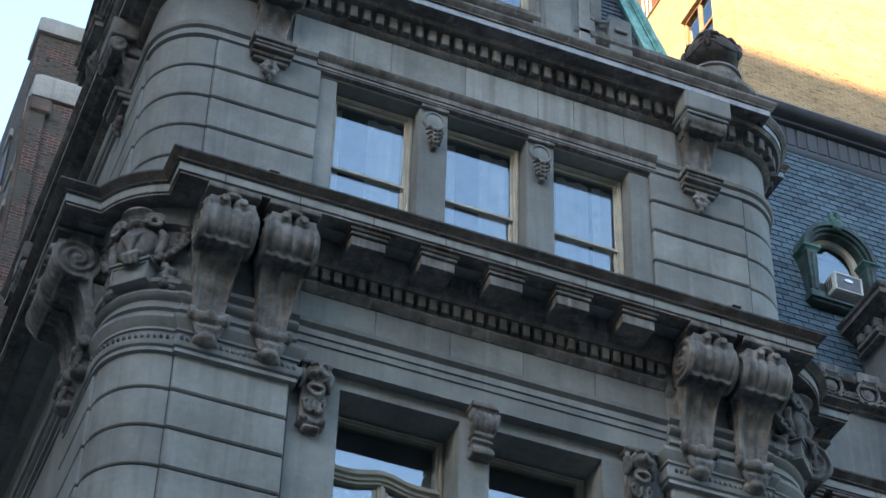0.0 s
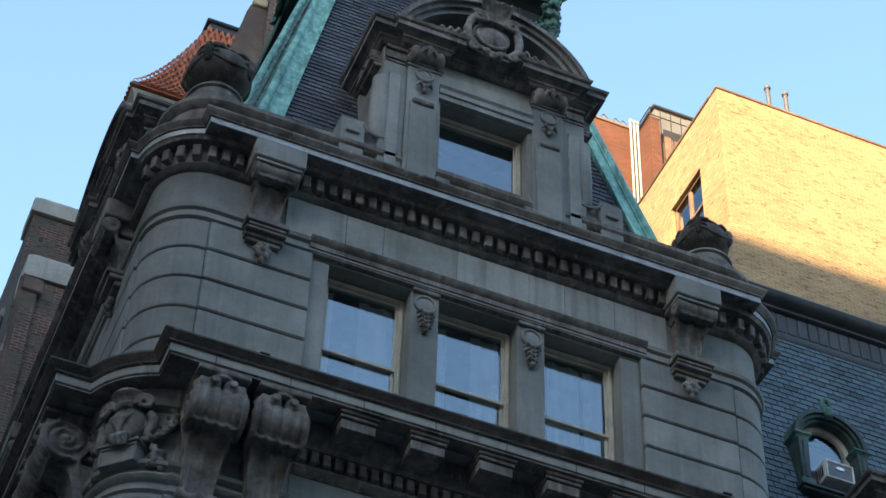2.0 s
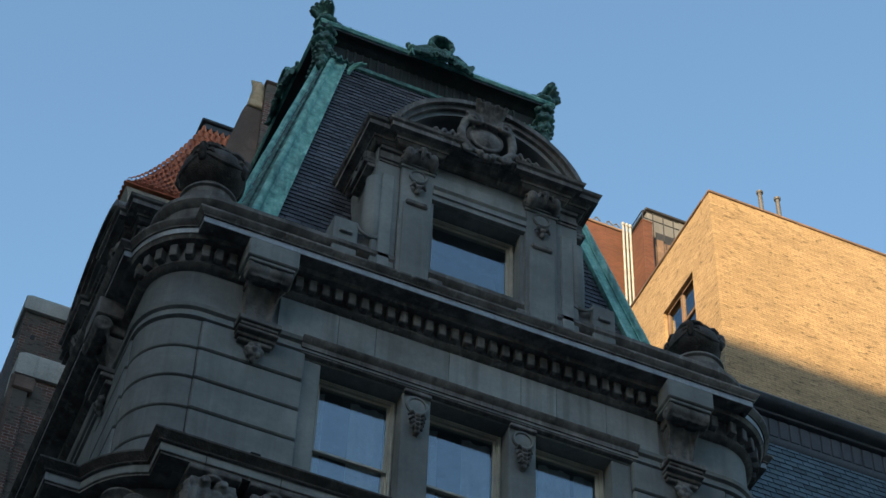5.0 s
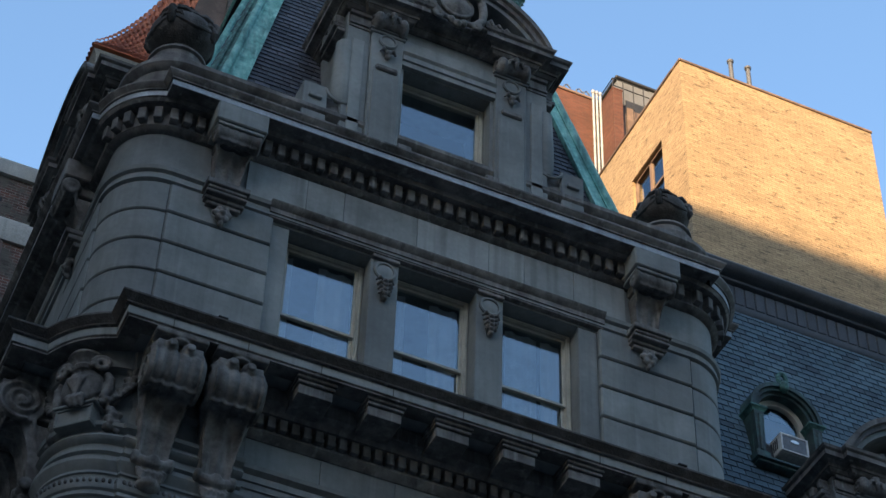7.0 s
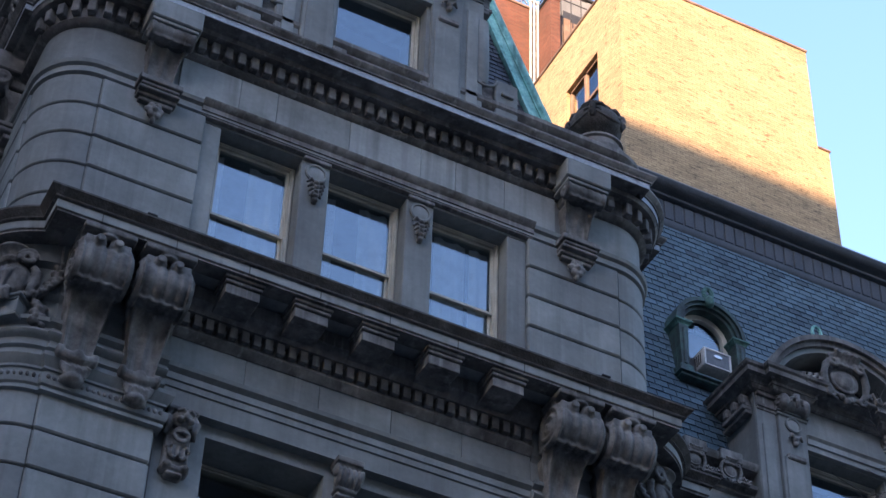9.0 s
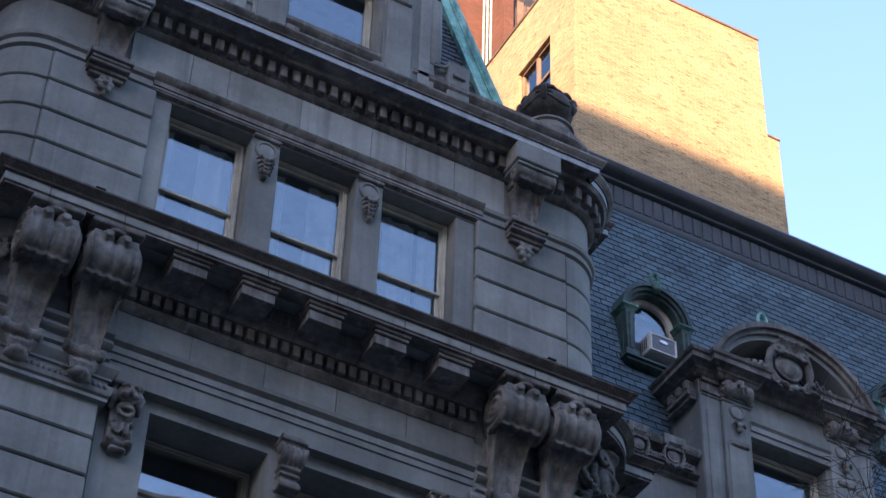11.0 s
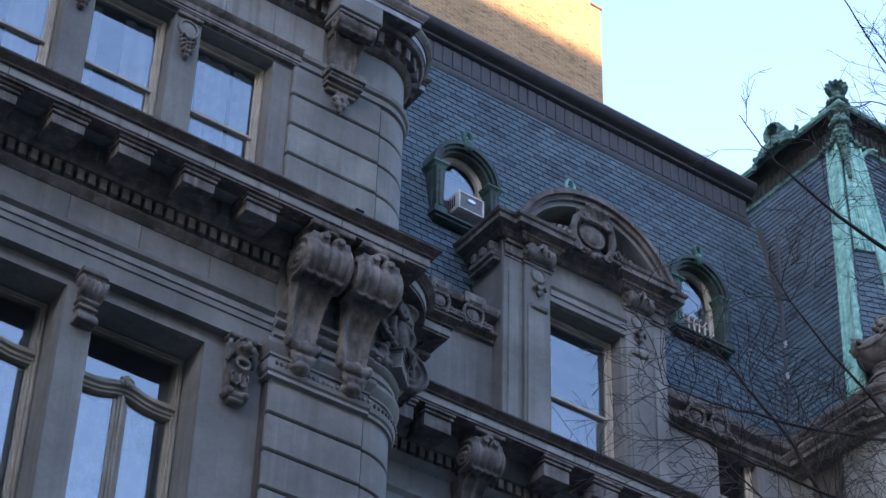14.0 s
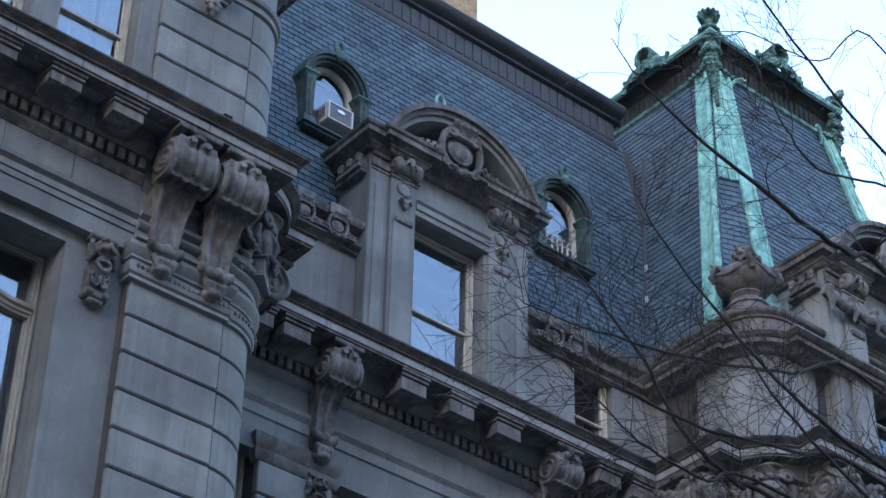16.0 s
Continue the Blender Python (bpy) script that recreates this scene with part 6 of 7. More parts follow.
# ridge: ribbed band and lead roll
bm = bmesh.new()
stack(bm, [(X0 - 0.5, WY1), (X1 + 1.0, WY1)], [(-0.02, WZ1 - 0.24), (0.07, WZ1 - 0.22), (0.10, WZ1 - 0.17), (0.10, WZ1 - 0.08), (0.05, WZ1 - 0.05), (0.05, WZ1 + 0.02), (0.0, WZ1 + 0.05), (0.0, WZ1 + 0.62)], [(X1 + 1.0, WY1 + 0.5), (X0 - 0.5, WY1 + 0.5)])
part("ridge_band", bm, LEAD, wing_roof, "dark lead band below the ridge")
bm = bmesh.new()
x = X0 - 0.4
while x < X1 + 0.9:
    box(bm, x, x + 0.19, WY1 - 0.03, WY1 + 0.1, WZ1 + 0.07, WZ1 + 0.55, 0.012)
    x += 0.235
tagged(part("ridge_rib", bm, LEAD, wing_roof), kind="stuff")
bm = bmesh.new()
stack(bm, [(X0 - 0.5, WY1), (X1 + 1.1, WY1)], [(0.04, WZ1 + 0.56), (0.10, WZ1 + 0.60), (0.10, WZ1 + 0.66), (0.22, WZ1 + 0.72), (0.29, WZ1 + 0.80), (0.31, WZ1 + 0.88), (0.27, WZ1 + 0.96), (0.15, WZ1 + 1.0)], [(X1 + 1.1, WY1 + 3.0), (X0 - 0.5, WY1 + 3.0)])
part("ridge_roll", bm, LEAD, wing_roof, "dark lead gutter roll")


def oculus(cx, zb, zs, guard):
    """A copper-cased round-headed roof window; zb: sill, zs: springing."""
    y = 24.47
    hw = 0.70
    bm = bmesh.new()
    # casing body running back into the slates, with the arched opening
    n = 20
    outer = [(-hw, zb)] + [(-hw, zs)] + [(hw * math.cos(math.pi - math.pi * i / n), zs + hw * 0.98 * math.sin(math.pi * i / n)) for i in range(1, n)] + [(hw, zs), (hw, zb)]
    iw = 0.53
    inner = [(-iw, zb)] + [(-iw, zs)] + [(iw * math.cos(math.pi - math.pi * i / n), zs + iw * 1.02 * math.sin(math.pi * i / n)) for i in range(1, n)] + [(iw, zs), (iw, zb)]
    rows = []
    for (a, b), (c, d) in zip(outer, inner):
        rows.append([bm.verts.new((cx + a, y + 0.05, b)), bm.verts.new((cx + a, y + 0.7, b)), bm.verts.new((cx + c, y + 0.7, d)), bm.verts.new((cx + c, y + 0.05, d))])
    for p, q in zip(rows, rows[1:]):
        for k in range(4):
            bm.faces.new((p[k], p[(k + 1) % 4], q[(k + 1) % 4], q[k]))
    bm.faces.new(rows[0]), bm.faces.new(rows[-1])
    root = part("oculus_dormer", bm, OLD_COPPER, building, "round-headed roof window in weathered green copper", 40)
    # arched hood in steps
    for k, (r0, r1, yy) in enumerate(((0.75, 0.67, y - 0.08), (0.69, 0.60, y - 0.03), (0.62, 0.535, y + 0.03))):
        bm = bmesh.new()
        rws = []
        for i in range(n + 1):
            a = math.pi - math.pi * i / n
            co, si = math.cos(a), math.sin(a)
            rws.append([bm.verts.new((cx + r0 * co, yy, zs + r0 * si)), bm.verts.new((cx + r0 * co, yy + 0.5, zs + r0 * si)), bm.verts.new((cx + r1 * co, yy + 0.5, zs + r1 * si)), bm.verts.new((cx + r1 * co, yy, zs + r1 * si))])
        for p, q in zip(rws, rws[1:]):
            for j in range(4):
                bm.faces.new((p[j], p[(j + 1) % 4], q[(j + 1) % 4], q[j]))
        bm.faces.new(rws[0]), bm.faces.new(rws[-1])
        part("hood", bm, OLD_COPPER, root, smooth=30)
    for s in (-1, 1):
        bm = bmesh.new()
        xm = cx + s * 0.61
        # tapering pilaster, wider at its head
        vs = []
        for z, w in ((zb, 0.07), (zs - 0.12, 0.10)):
            vs += [bm.verts.new((xm - w, y - 0.08, z)), bm.verts.new((xm + w, y - 0.08, z)), bm.verts.new((xm + w, y + 0.3, z)), bm.verts.new((xm - w, y + 0.3, z))]
        for i in range(4):
            bm.faces.new((vs[i], vs[(i + 1) % 4], vs[4 + (i + 1) % 4], vs[4 + i]))
        bm.faces.new(vs[3::-1]), bm.faces.new(vs[4:])
        box(bm, xm - 0.032, xm + 0.032, y - 0.115, y, zb + 0.15, zs - 0.2, 0.015)
        box(bm, xm - 0.14, xm + 0.14, y - 0.13, y + 0.3, zb - 0.02, zb + 0.13, 0.02)
        part("pilaster", bm, OLD_COPPER, root)
        bm = bmesh.new()
        stack(bm, [(xm - 0.11, y + 0.3), (xm - 0.11, y - 0.05), (xm + 0.11, y - 0.05), (xm + 0.11, y + 0.3)], [(0.0, zs - 0.12), (0.02, zs - 0.10), (0.04, zs - 0.06), (0.07, zs - 0.04), (0.07, zs - 0.005), (0.02, zs + 0.02)], [])
        part("impost", bm, GREEN_COPPER, root, "verdigris copper capping")
    bm = bmesh.new()
    stack(bm, [(cx - 0.68, y + 0.4), (cx - 0.68, y - 0.06), (cx + 0.68, y - 0.06), (cx + 0.68, y + 0.4)], [(0.0, zb - 0.12), (0.03, zb - 0.10), (0.03, zb - 0.06), (0.08, zb - 0.04), (0.08, zb), (0.0, zb + 0.02)], [])
    part("sill", bm, OLD_COPPER, root)
    bm = bmesh.new()
    p = (cx, y - 0.06, zs + 0.74)
    tube(bm, [(p[0] + 0.085 * math.cos(a), p[1] + 0.02, p[2] + 0.16 + 0.13 * math.sin(a)) for a in [radians(-50 + 28 * i) for i in range(11)]], 0.048, 7)
    box(bm, p[0] - 0.09, p[0] + 0.09, p[1] - 0.03, p[1] + 0.45, p[2] - 0.1, p[2] + 0.1, 0.03)
    blob(bm, (p[0], p[1] - 0.02, p[2] - 0.06), (0.10, 0.09, 0.14), 4, 0.2, 1)
    part("keystone_scroll", bm, GREEN_COPPER, root, "verdigris copper scroll")
    # cream frame, arched, with glass
    bm = bmesh.new()
    yy = y + 0.20
    outer = [(-iw, zb)] + [(-iw, zs)] + [(iw * math.cos(math.pi - math.pi * i / n), zs + iw * 1.02 * math.sin(math.pi * i / n)) for i in range(1, n)] + [(iw, zs), (iw, zb)]
    k = (iw - 0.11) / iw
    rws = []
    for a, b in outer:
        rws.append([bm.verts.new((cx + a, yy, b)), bm.verts.new((cx + a, yy + 0.1, b)), bm.verts.new((cx + a * k, yy + 0.1, zs + (b - zs) * k if b > zs else b)), bm.verts.new((cx + a * k, yy, zs + (b - zs) * k if b > zs else b))])
    for p, q in zip(rws, rws[1:]):
        for j in range(4):
            bm.faces.new((p[j], p[(j + 1) % 4], q[(j + 1) % 4], q[j]))
    box(bm, cx - iw, cx + iw, yy, yy + 0.1, zb, zb + (0.36 if not guard else 0.10), 0.005)
    part("frame", bm, CREAM, root, smooth=40)
    bm = bmesh.new()
    g = [(a * k, zs + (b - zs) * k if b > zs else b) for a, b in outer]
    prism(bm, [(cx + a, yy + 0.05, b) for a, b in g], (0, 0.008, 0))
    pn = part("pane", bm, GLASS, root)
    pn.visible_shadow = False
    bm = bmesh.new()
    box(bm, cx - 0.6, cx + 0.6, y + 0.66, y + 0.7, zb, zs + 0.5)
    part("room_back", bm, ROOM, root)
    if guard:
        bm = bmesh.new()
        for i in range(6):
            x = cx - 0.34 + 0.135 * i
            tube(bm, [(x, yy - 0.09, zb + 0.02), (x, yy - 0.09, zb + 0.50), (x + 0.05, yy - 0.09, zb + 0.58)], 0.021, 6)
        for z in (0.16, 0.42):
            tube(bm, [(cx - 0.42, yy - 0.09, zb + z), (cx + 0.42, yy - 0.09, zb + z)], 0.018, 6)
        part("window_guard", bm, CREAM, root, "white metal bars")
    return root


oculus(OCULI[0], 26.25, 27.46, False)
oculus(OCULI[1], 26.25, 27.46, True)
# little copper vent above the wing's pediment
bm = bmesh.new()
tube(bm, [(19.75 + 0.10 * math.cos(a), 24.75, 28.78 + 0.16 * math.sin(a)) for a in [radians(-30 + 24 * i) for i in range(11)]], 0.035, 6)
box(bm, 19.66, 19.84, 24.74, 25.3, 28.45, 28.70, 0.03)
part("roof_vent", bm, COPPER, wing_roof, "small verdigris copper vent hood")

# air conditioner in the first round-headed window
ac = thing("air_conditioner", "off-white window air conditioner set in a round-headed window", "air conditioner", (17.17, 24.72, 26.58))
bm = bmesh.new()
box(bm, -0.29, 0.29, -0.30, 0.30, 0.0, 0.42, 0.018)
part("case", bm, WHITE_PLASTIC, ac)
bm = bmesh.new()
box(bm, -0.25, 0.25, -0.318, -0.29, 0.05, 0.37, 0.008)
part("grille", bm, GRILLE, ac, "dark slotted rear grille")
bm = bmesh.new()
frame_ring(bm, -0.285, 0.285, -0.33, -0.29, 0.005, 0.415, 0.04)
part("bezel", bm, WHITE_PLASTIC, ac)
bm = bmesh.new()
for k in range(5):
    box(bm, -0.298, -0.282, -0.22 + k * 0.06, -0.185 + k * 0.06, 0.10, 0.34, 0.004)
part("side_louvre", bm, BLACK, ac)
bm = bmesh.new()
rot = Matrix.Rotation(radians(90), 3, "X")
lathe(bm, [(0.02, 0.0), (0.075, 0.0), (0.075, 0.02), (0.02, 0.025)], (0.0, -0.318, 0.26), 16, Matrix.Diagonal((1.2, 1, 0.5)) @ rot)
part("badge", bm, STEEL, ac)

# lead valley between the wing roof and the far roof, with a few bright clips
bm = bmesh.new()
va, vb = Vector((24.50, 24.14, 24.2)), Vector((25.98, 25.43, 31.1))
tube(bm, [va, va.lerp(vb, 0.5), vb], 0.055, 6)
part("valley", bm, LEAD, wing_roof, "dark lead valley strip")
for k in (0.30, 0.44):
    bm = bmesh.new()
    tube(bm, [va.lerp(vb, k) + Vector((-0.01, -0.03, 0)), va.lerp(vb, k + 0.03) + Vector((-0.01, -0.03, 0))], 0.05, 6)
    part("valley_clip", bm, TIN, wing_roof, "bright metal clip")

# small dark metal plates lying on the cornices
for x, y, z in ((5.28, 20.16, 21.165), (12.17, 20.14, 21.165), (19.7, 22.9, 21.145)):
    bm = bmesh.new()
    box(bm, x - 0.13, x + 0.13, y - 0.07, y + 0.07, z - 0.02, z + 0.045, 0.01)
    box(bm, x - 0.05, x + 0.09, y - 0.09, y + 0.05, z + 0.045, z + 0.075, 0.01)
    part("cornice_plate", bm, BLACK, building, "small dark metal plate")

# ---- far pavilion: upper cornice, parapet, roof ----
mid_b = MID_B
edge_b = ressaut_path(SHIFT, mid_b, 3.17, 21.5, 1.2, 0.43, 20.42, back=24.0, back_r=30.0)
bm = bmesh.new()
stack(bm, edge_b, [(-0.40, 23.18), (-0.32, 23.20), (-0.26, 23.27), (-0.12, 23.28), (-0.12, 23.37), (-0.08, 23.38), (-0.02, 23.43), (0.0, 23.45), (0.0, 23.49), (-0.25, 23.54)], [])
part("upper_cornice", bm, CORNICE, building, "", 25)
path_b = pavilion_path(SHIFT, XR_B, back=24.0, back_r=30.0)
bm = bmesh.new()
stack(bm, path_b, [(0.02, 23.45), (0.02, 23.97), (0.06, 23.99), (0.06, 24.03), (0.12, 24.07), (0.14, 24.10), (0.14, 24.17), (0.0, 24.22)], [])
part("parapet", bm, CORNICE, building)
sash_w = sash_window(-0.42, 0.42, 0.12, 0.0, 2.1, 1.1)
for o in (sash_w,):
    o.matrix_basis = Matrix.Translation((SIDE_L + SHIFT, 23.0, 21.2)) @ Matrix.Rotation(radians(-90), 4, "Z")
mansard(28.19, 24.2, 21.77, 2.82, 32.7, 23.6, 1.79, 7.0, SLATE, 31, 0, 29.0, (0.85, 0.3), skip=lambda p: abs(p.x - MID_B) < 1.5 and p.z < 26.0)


# ---- stone urns ----
def urn(at, s, mat, group="stone urns", full=0.0):
    """A footed bowl with curled leaf handles on its shoulder and a pine-cone knob."""
    root = thing("stone_urn", "dark weathered carved stone urn standing on the parapet", "urn", at, group)
    bm = bmesh.new()
    lathe(bm, [(0.42, -0.10), (0.36, 0.02), (0.30, 0.08), (0.32, 0.13), (0.36, 0.17), (0.33, 0.22), (0.27, 0.25)], n=24)
    part("base", bm, mat, root)
    bm = bmesh.new()
    lathe(bm, [(0.27, 0.24), (0.32, 0.28), (0.48, 0.37), (0.59, 0.50), (0.61, 0.62 + 0.08 * full), (0.56 + 0.02 * full, 0.72 + 0.13 * full), (0.42 + 0.07 * full, 0.79 + 0.18 * full), (0.24 + 0.14 * full, 0.84 + 0.2 * full), (0.17 + 0.1 * full, 0.96 + 0.1 * full)], n=28)
    part("bowl", bm, mat, root, smooth=50)
    bm = bmesh.new()
    lathe(bm, [(0.16, 0.90), (0.22, 0.97), (0.16, 1.03), (0.21, 1.12), (0.22, 1.22), (0.18, 1.36), (0.10, 1.46), (0.03, 1.50)], n=20)
    rr = random.Random(3)
    for k in range(4):
        for i in range(8):
            a = 2 * math.pi * (i + 0.5 * (k % 2)) / 8
            q = (0.20, 0.21, 0.17, 0.10)[k]
            blob(bm, (q * math.cos(a), q * math.sin(a), 1.08 + 0.11 * k), (0.065, 0.065, 0.065), 20 + i, 0.35, 1)
    if full:
        lathe(bm, [(0.26, 0.98), (0.34, 1.02), (0.34, 1.07), (0.27, 1.10), (0.29, 1.15), (0.22, 1.20)], n=20)
    bmesh.ops.scale(bm, vec=(1 + 0.4 * full, 1 + 0.4 * full, 1.0), verts=bm.verts[:])
    part("knob", bm, mat, root, smooth=50)
    for i in range(4):
        a = math.pi / 4 + math.pi / 2 * i + 0.15
        d = Vector((math.cos(a), math.sin(a), 0))
        e = Vector((-d.y, d.x, 0))
        bm = bmesh.new()
        g = 1 - 0.06 * full
        if full:
            tube(bm, [d * (a * g) + Vector((0, 0, b)) for a, b in spiral(0.58, 0.82, 0.14, 0.03, 1.7, 28, 100, -1)], [0.075 - 0.03 * k / 28 for k in range(29)], 8)
            for sg in (-1, 1):
                tube(bm, [d * (0.58 * g) + e * (sg * 0.05) + Vector((0, 0, 0.98)), d * (0.50 * g) + e * (sg * 0.20) + Vector((0, 0, 1.0)), d * (0.44 * g) + e * (sg * 0.33) + Vector((0, 0, 0.90))], [0.08, 0.07, 0.03], 7)
        tube(bm, [d * (x * g) + Vector((0, 0, z)) for x, z in ((0.40, 0.86), (0.54, 0.86), (0.64, 0.78), (0.68, 0.66), (0.63, 0.55), (0.56, 0.54), (0.55, 0.61))], [0.07, 0.09, 0.10, 0.09, 0.075, 0.055, 0.03], 8)
        tube(bm, [d * x + Vector((0, 0, z)) for x, z in ((0.52, 0.84), (0.62, 0.90), (0.70 - 0.08 * full, 0.97))], [0.09, 0.07, 0.02], 7)
        for sg in (-1, 1):
            tube(bm, [d * 0.55 + e * (sg * 0.06) + Vector((0, 0, 0.82)), d * 0.57 + e * (sg * 0.17) + Vector((0, 0, 0.78)), d * 0.54 + e * (sg * 0.22) + Vector((0, 0, 0.68))], [0.07, 0.06, 0.02], 6)
        part("handle", bm, mat, root, smooth=50)
    bm = bmesh.new()
    n = 64
    tube(bm, [Vector(((0.59 - 0.02 * abs(math.sin(2 * t))) * math.cos(t + 0.15 + math.pi / 4), 0.59 * math.sin(t + 0.15 + math.pi / 4), 0.74 - 0.22 * abs(math.sin(2 * t)))) for t in [2 * math.pi * k / n for k in range(n + 1)]], [0.035 + 0.02 * abs(math.sin(2 * math.pi * k / n * 2)) for k in range(n + 1)], 7)
    part("swag", bm, mat, root, smooth=50)
    root.scale = (s, s, s)
    return root


def pedestal(at, r, h):
    bm = bmesh.new()
    lathe(bm, [(r * 1.25, 0.0), (r * 1.25, h * 0.3), (r * 1.1, h * 0.4), (r, h * 0.5), (r, h * 0.85), (r * 1.1, h * 0.9), (r * 1.1, h)], at, 26)
    part("urn_pedestal", bm, CORNICE, building)


for s in (-1, 1):
    x = XC - 0.02 + s * 4.36 - (0.1 if s > 0 else 0.0)
    pedestal((x, 21.5, 27.08), 0.42, 0.42)
    urn((x, 21.5, 27.55), 0.86 if s < 0 else 0.72, SOOT_STONE, full=1.0)
pedestal((24.62, 21.6, 24.2), 0.38, 0.24)
urn((24.62, 21.6, 24.53), 0.93, CARVED)


# ---- buildings beyond ----
def brick_material(name, c1, c2, mortar, size=(0.21, 0.07), bump=0.6, fleck=0.8, patch=None):
    m = bpy.data.materials.new(name)
    m.use_nodes = True
    n, l = m.node_tree.nodes, m.node_tree.links
    b = n["Principled BSDF"]
    b.inputs["Roughness"].default_value = 0.9
    geo = n.new("ShaderNodeNewGeometry")
    sp = n.new("ShaderNodeSeparateXYZ")
    l.new(geo.outputs["Position"], sp.inputs[0])
    ad = n.new("ShaderNodeMath")
    l.new(sp.outputs[0], ad.inputs[0]), l.new(sp.outputs[1], ad.inputs[1])
    cb = n.new("ShaderNodeCombineXYZ")
    l.new(ad.outputs[0], cb.inputs[0]), l.new(sp.outputs[2], cb.inputs[1])
    br = n.new("ShaderNodeTexBrick")
    br.inputs["Color1"].default_value, br.inputs["Color2"].default_value, br.inputs["Mortar"].default_value = (*c1, 1), (*c2, 1), (*mortar, 1)
    br.inputs["Scale"].default_value = 1.0
    br.inputs["Mortar Size"].default_value, br.inputs["Mortar Smooth"].default_value = 0.008, 0.2
    br.inputs["Brick Width"].default_value, br.inputs["Row Height"].default_value = size
    br.inputs["Bias"].default_value = -0.1
    wob = n.new("ShaderNodeTexNoise")
    wob.inputs["Scale"].default_value = 1.5
    l.new(geo.outputs["Position"], wob.inputs["Vector"])
    wm = n.new("ShaderNodeVectorMath")
    wm.operation = "MULTIPLY_ADD"
    wm.inputs[1].default_value = (0.02, 0.02, 0.02)
    l.new(wob.outputs["Color"], wm.inputs[0]), l.new(cb.outputs[0], wm.inputs[2])
    l.new(wm.outputs[0], br.inputs["Vector"])
    st = n.new("ShaderNodeTexNoise")
    st.inputs["Scale"].default_value, st.inputs["Detail"].default_value = 0.55, 7
    mp = n.new("ShaderNodeMapping")
    mp.inputs["Scale"].default_value = (1, 1, 2.2)
    l.new(geo.outputs["Position"], mp.inputs[0]), l.new(mp.outputs[0], st.inputs["Vector"])
    mr = n.new("ShaderNodeMapRange")
    mr.inputs[1].default_value, mr.inputs[2].default_value, mr.inputs[3].default_value, mr.inputs[4].default_value = 0.3, 0.7, 0.80, 1.10
    l.new(st.outputs["Fac"], mr.inputs[0])
    vm = n.new("ShaderNodeVectorMath")
    vm.operation = "SCALE"
    # sparse dark flecks: eroded joints and spalled bricks
    fm = n.new("ShaderNodeMapping")
    fm.inputs["Scale"].default_value = (2.6, 2.6, 7.5)
    fk = n.new("ShaderNodeTexNoise")
    fk.inputs["Scale"].default_value, fk.inputs["Detail"].default_value, fk.inputs["Roughness"].default_value = 1.3, 5, 0.7
    l.new(geo.outputs["Position"], fm.inputs[0]), l.new(fm.outputs[0], fk.inputs["Vector"])
    fr_ = n.new("ShaderNodeMapRange")
    fr_.inputs[1].default_value, fr_.inputs[2].default_value, fr_.inputs[3].default_value, fr_.inputs[4].default_value = 0.54, 0.66, 1.0, fleck
    l.new(fk.outputs["Fac"], fr_.inputs[0])
    mu = n.new("ShaderNodeMath")
    mu.operation = "MULTIPLY"
    l.new(mr.outputs[0], mu.inputs[0]), l.new(fr_.outputs[0], mu.inputs[1])
    col = br.outputs["Color"]
    if patch:
        # crumbling plaster left over the bricks
        pn_ = n.new("ShaderNodeTexNoise")
        pn_.inputs["Scale"].default_value, pn_.inputs["Detail"].default_value, pn_.inputs["Roughness"].default_value = 0.9, 8, 0.65
        l.new(geo.outputs["Position"], pn_.inputs["Vector"])
        pr = n.new("ShaderNodeMapRange")
        pr.inputs[1].default_value, pr.inputs[2].default_value = 0.44, 0.53
        l.new(pn_.outputs["Fac"], pr.inputs[0])
        px_ = n.new("ShaderNodeMixRGB")
        px_.inputs[2].default_value = (*patch, 1)
        l.new(pr.outputs[0], px_.inputs[0]), l.new(col, px_.inputs[1])
        col = px_.outputs[0]
    l.new(col, vm.inputs[0]), l.new(mu.outputs[0], vm.inputs["Scale"])
    l.new(vm.outputs[0], b.inputs["Base Color"])
    bp = n.new("ShaderNodeBump")
    bp.inputs["Strength"].default_value, bp.inputs["Distance"].default_value, bp.invert = bump, 0.02, True
    l.new(br.outputs["Fac"], bp.inputs["Height"])
    l.new(bp.outputs[0], b.inputs["Normal"])
    return m


TAN_WALL = brick_material("tan_brickwork", (0.36, 0.264, 0.150), (0.285, 0.205, 0.115), (0.185, 0.132, 0.08), (0.29, 0.095), fleck=0.42)
RED_WALL = brick_material("red_brickwork", (0.115, 0.040, 0.024), (0.07, 0.024, 0.015), (0.085, 0.052, 0.038), (0.25, 0.085))
BROWN_WALL = brick_material("brown_brickwork", (0.19, 0.085, 0.062), (0.10, 0.062, 0.050), (0.34, 0.30, 0.26), (0.24, 0.085), fleck=0.35, patch=(0.145, 0.125, 0.102))

BY = 36.0
K = BY / 32.0


def far(x, z, y=BY, ref=32.0):
    """Carry a place on the plane at ref to the plane at y, along the line of sight from the eye."""
    k = y / ref
    return x * k, EYE[2] + (z - EYE[2]) * k


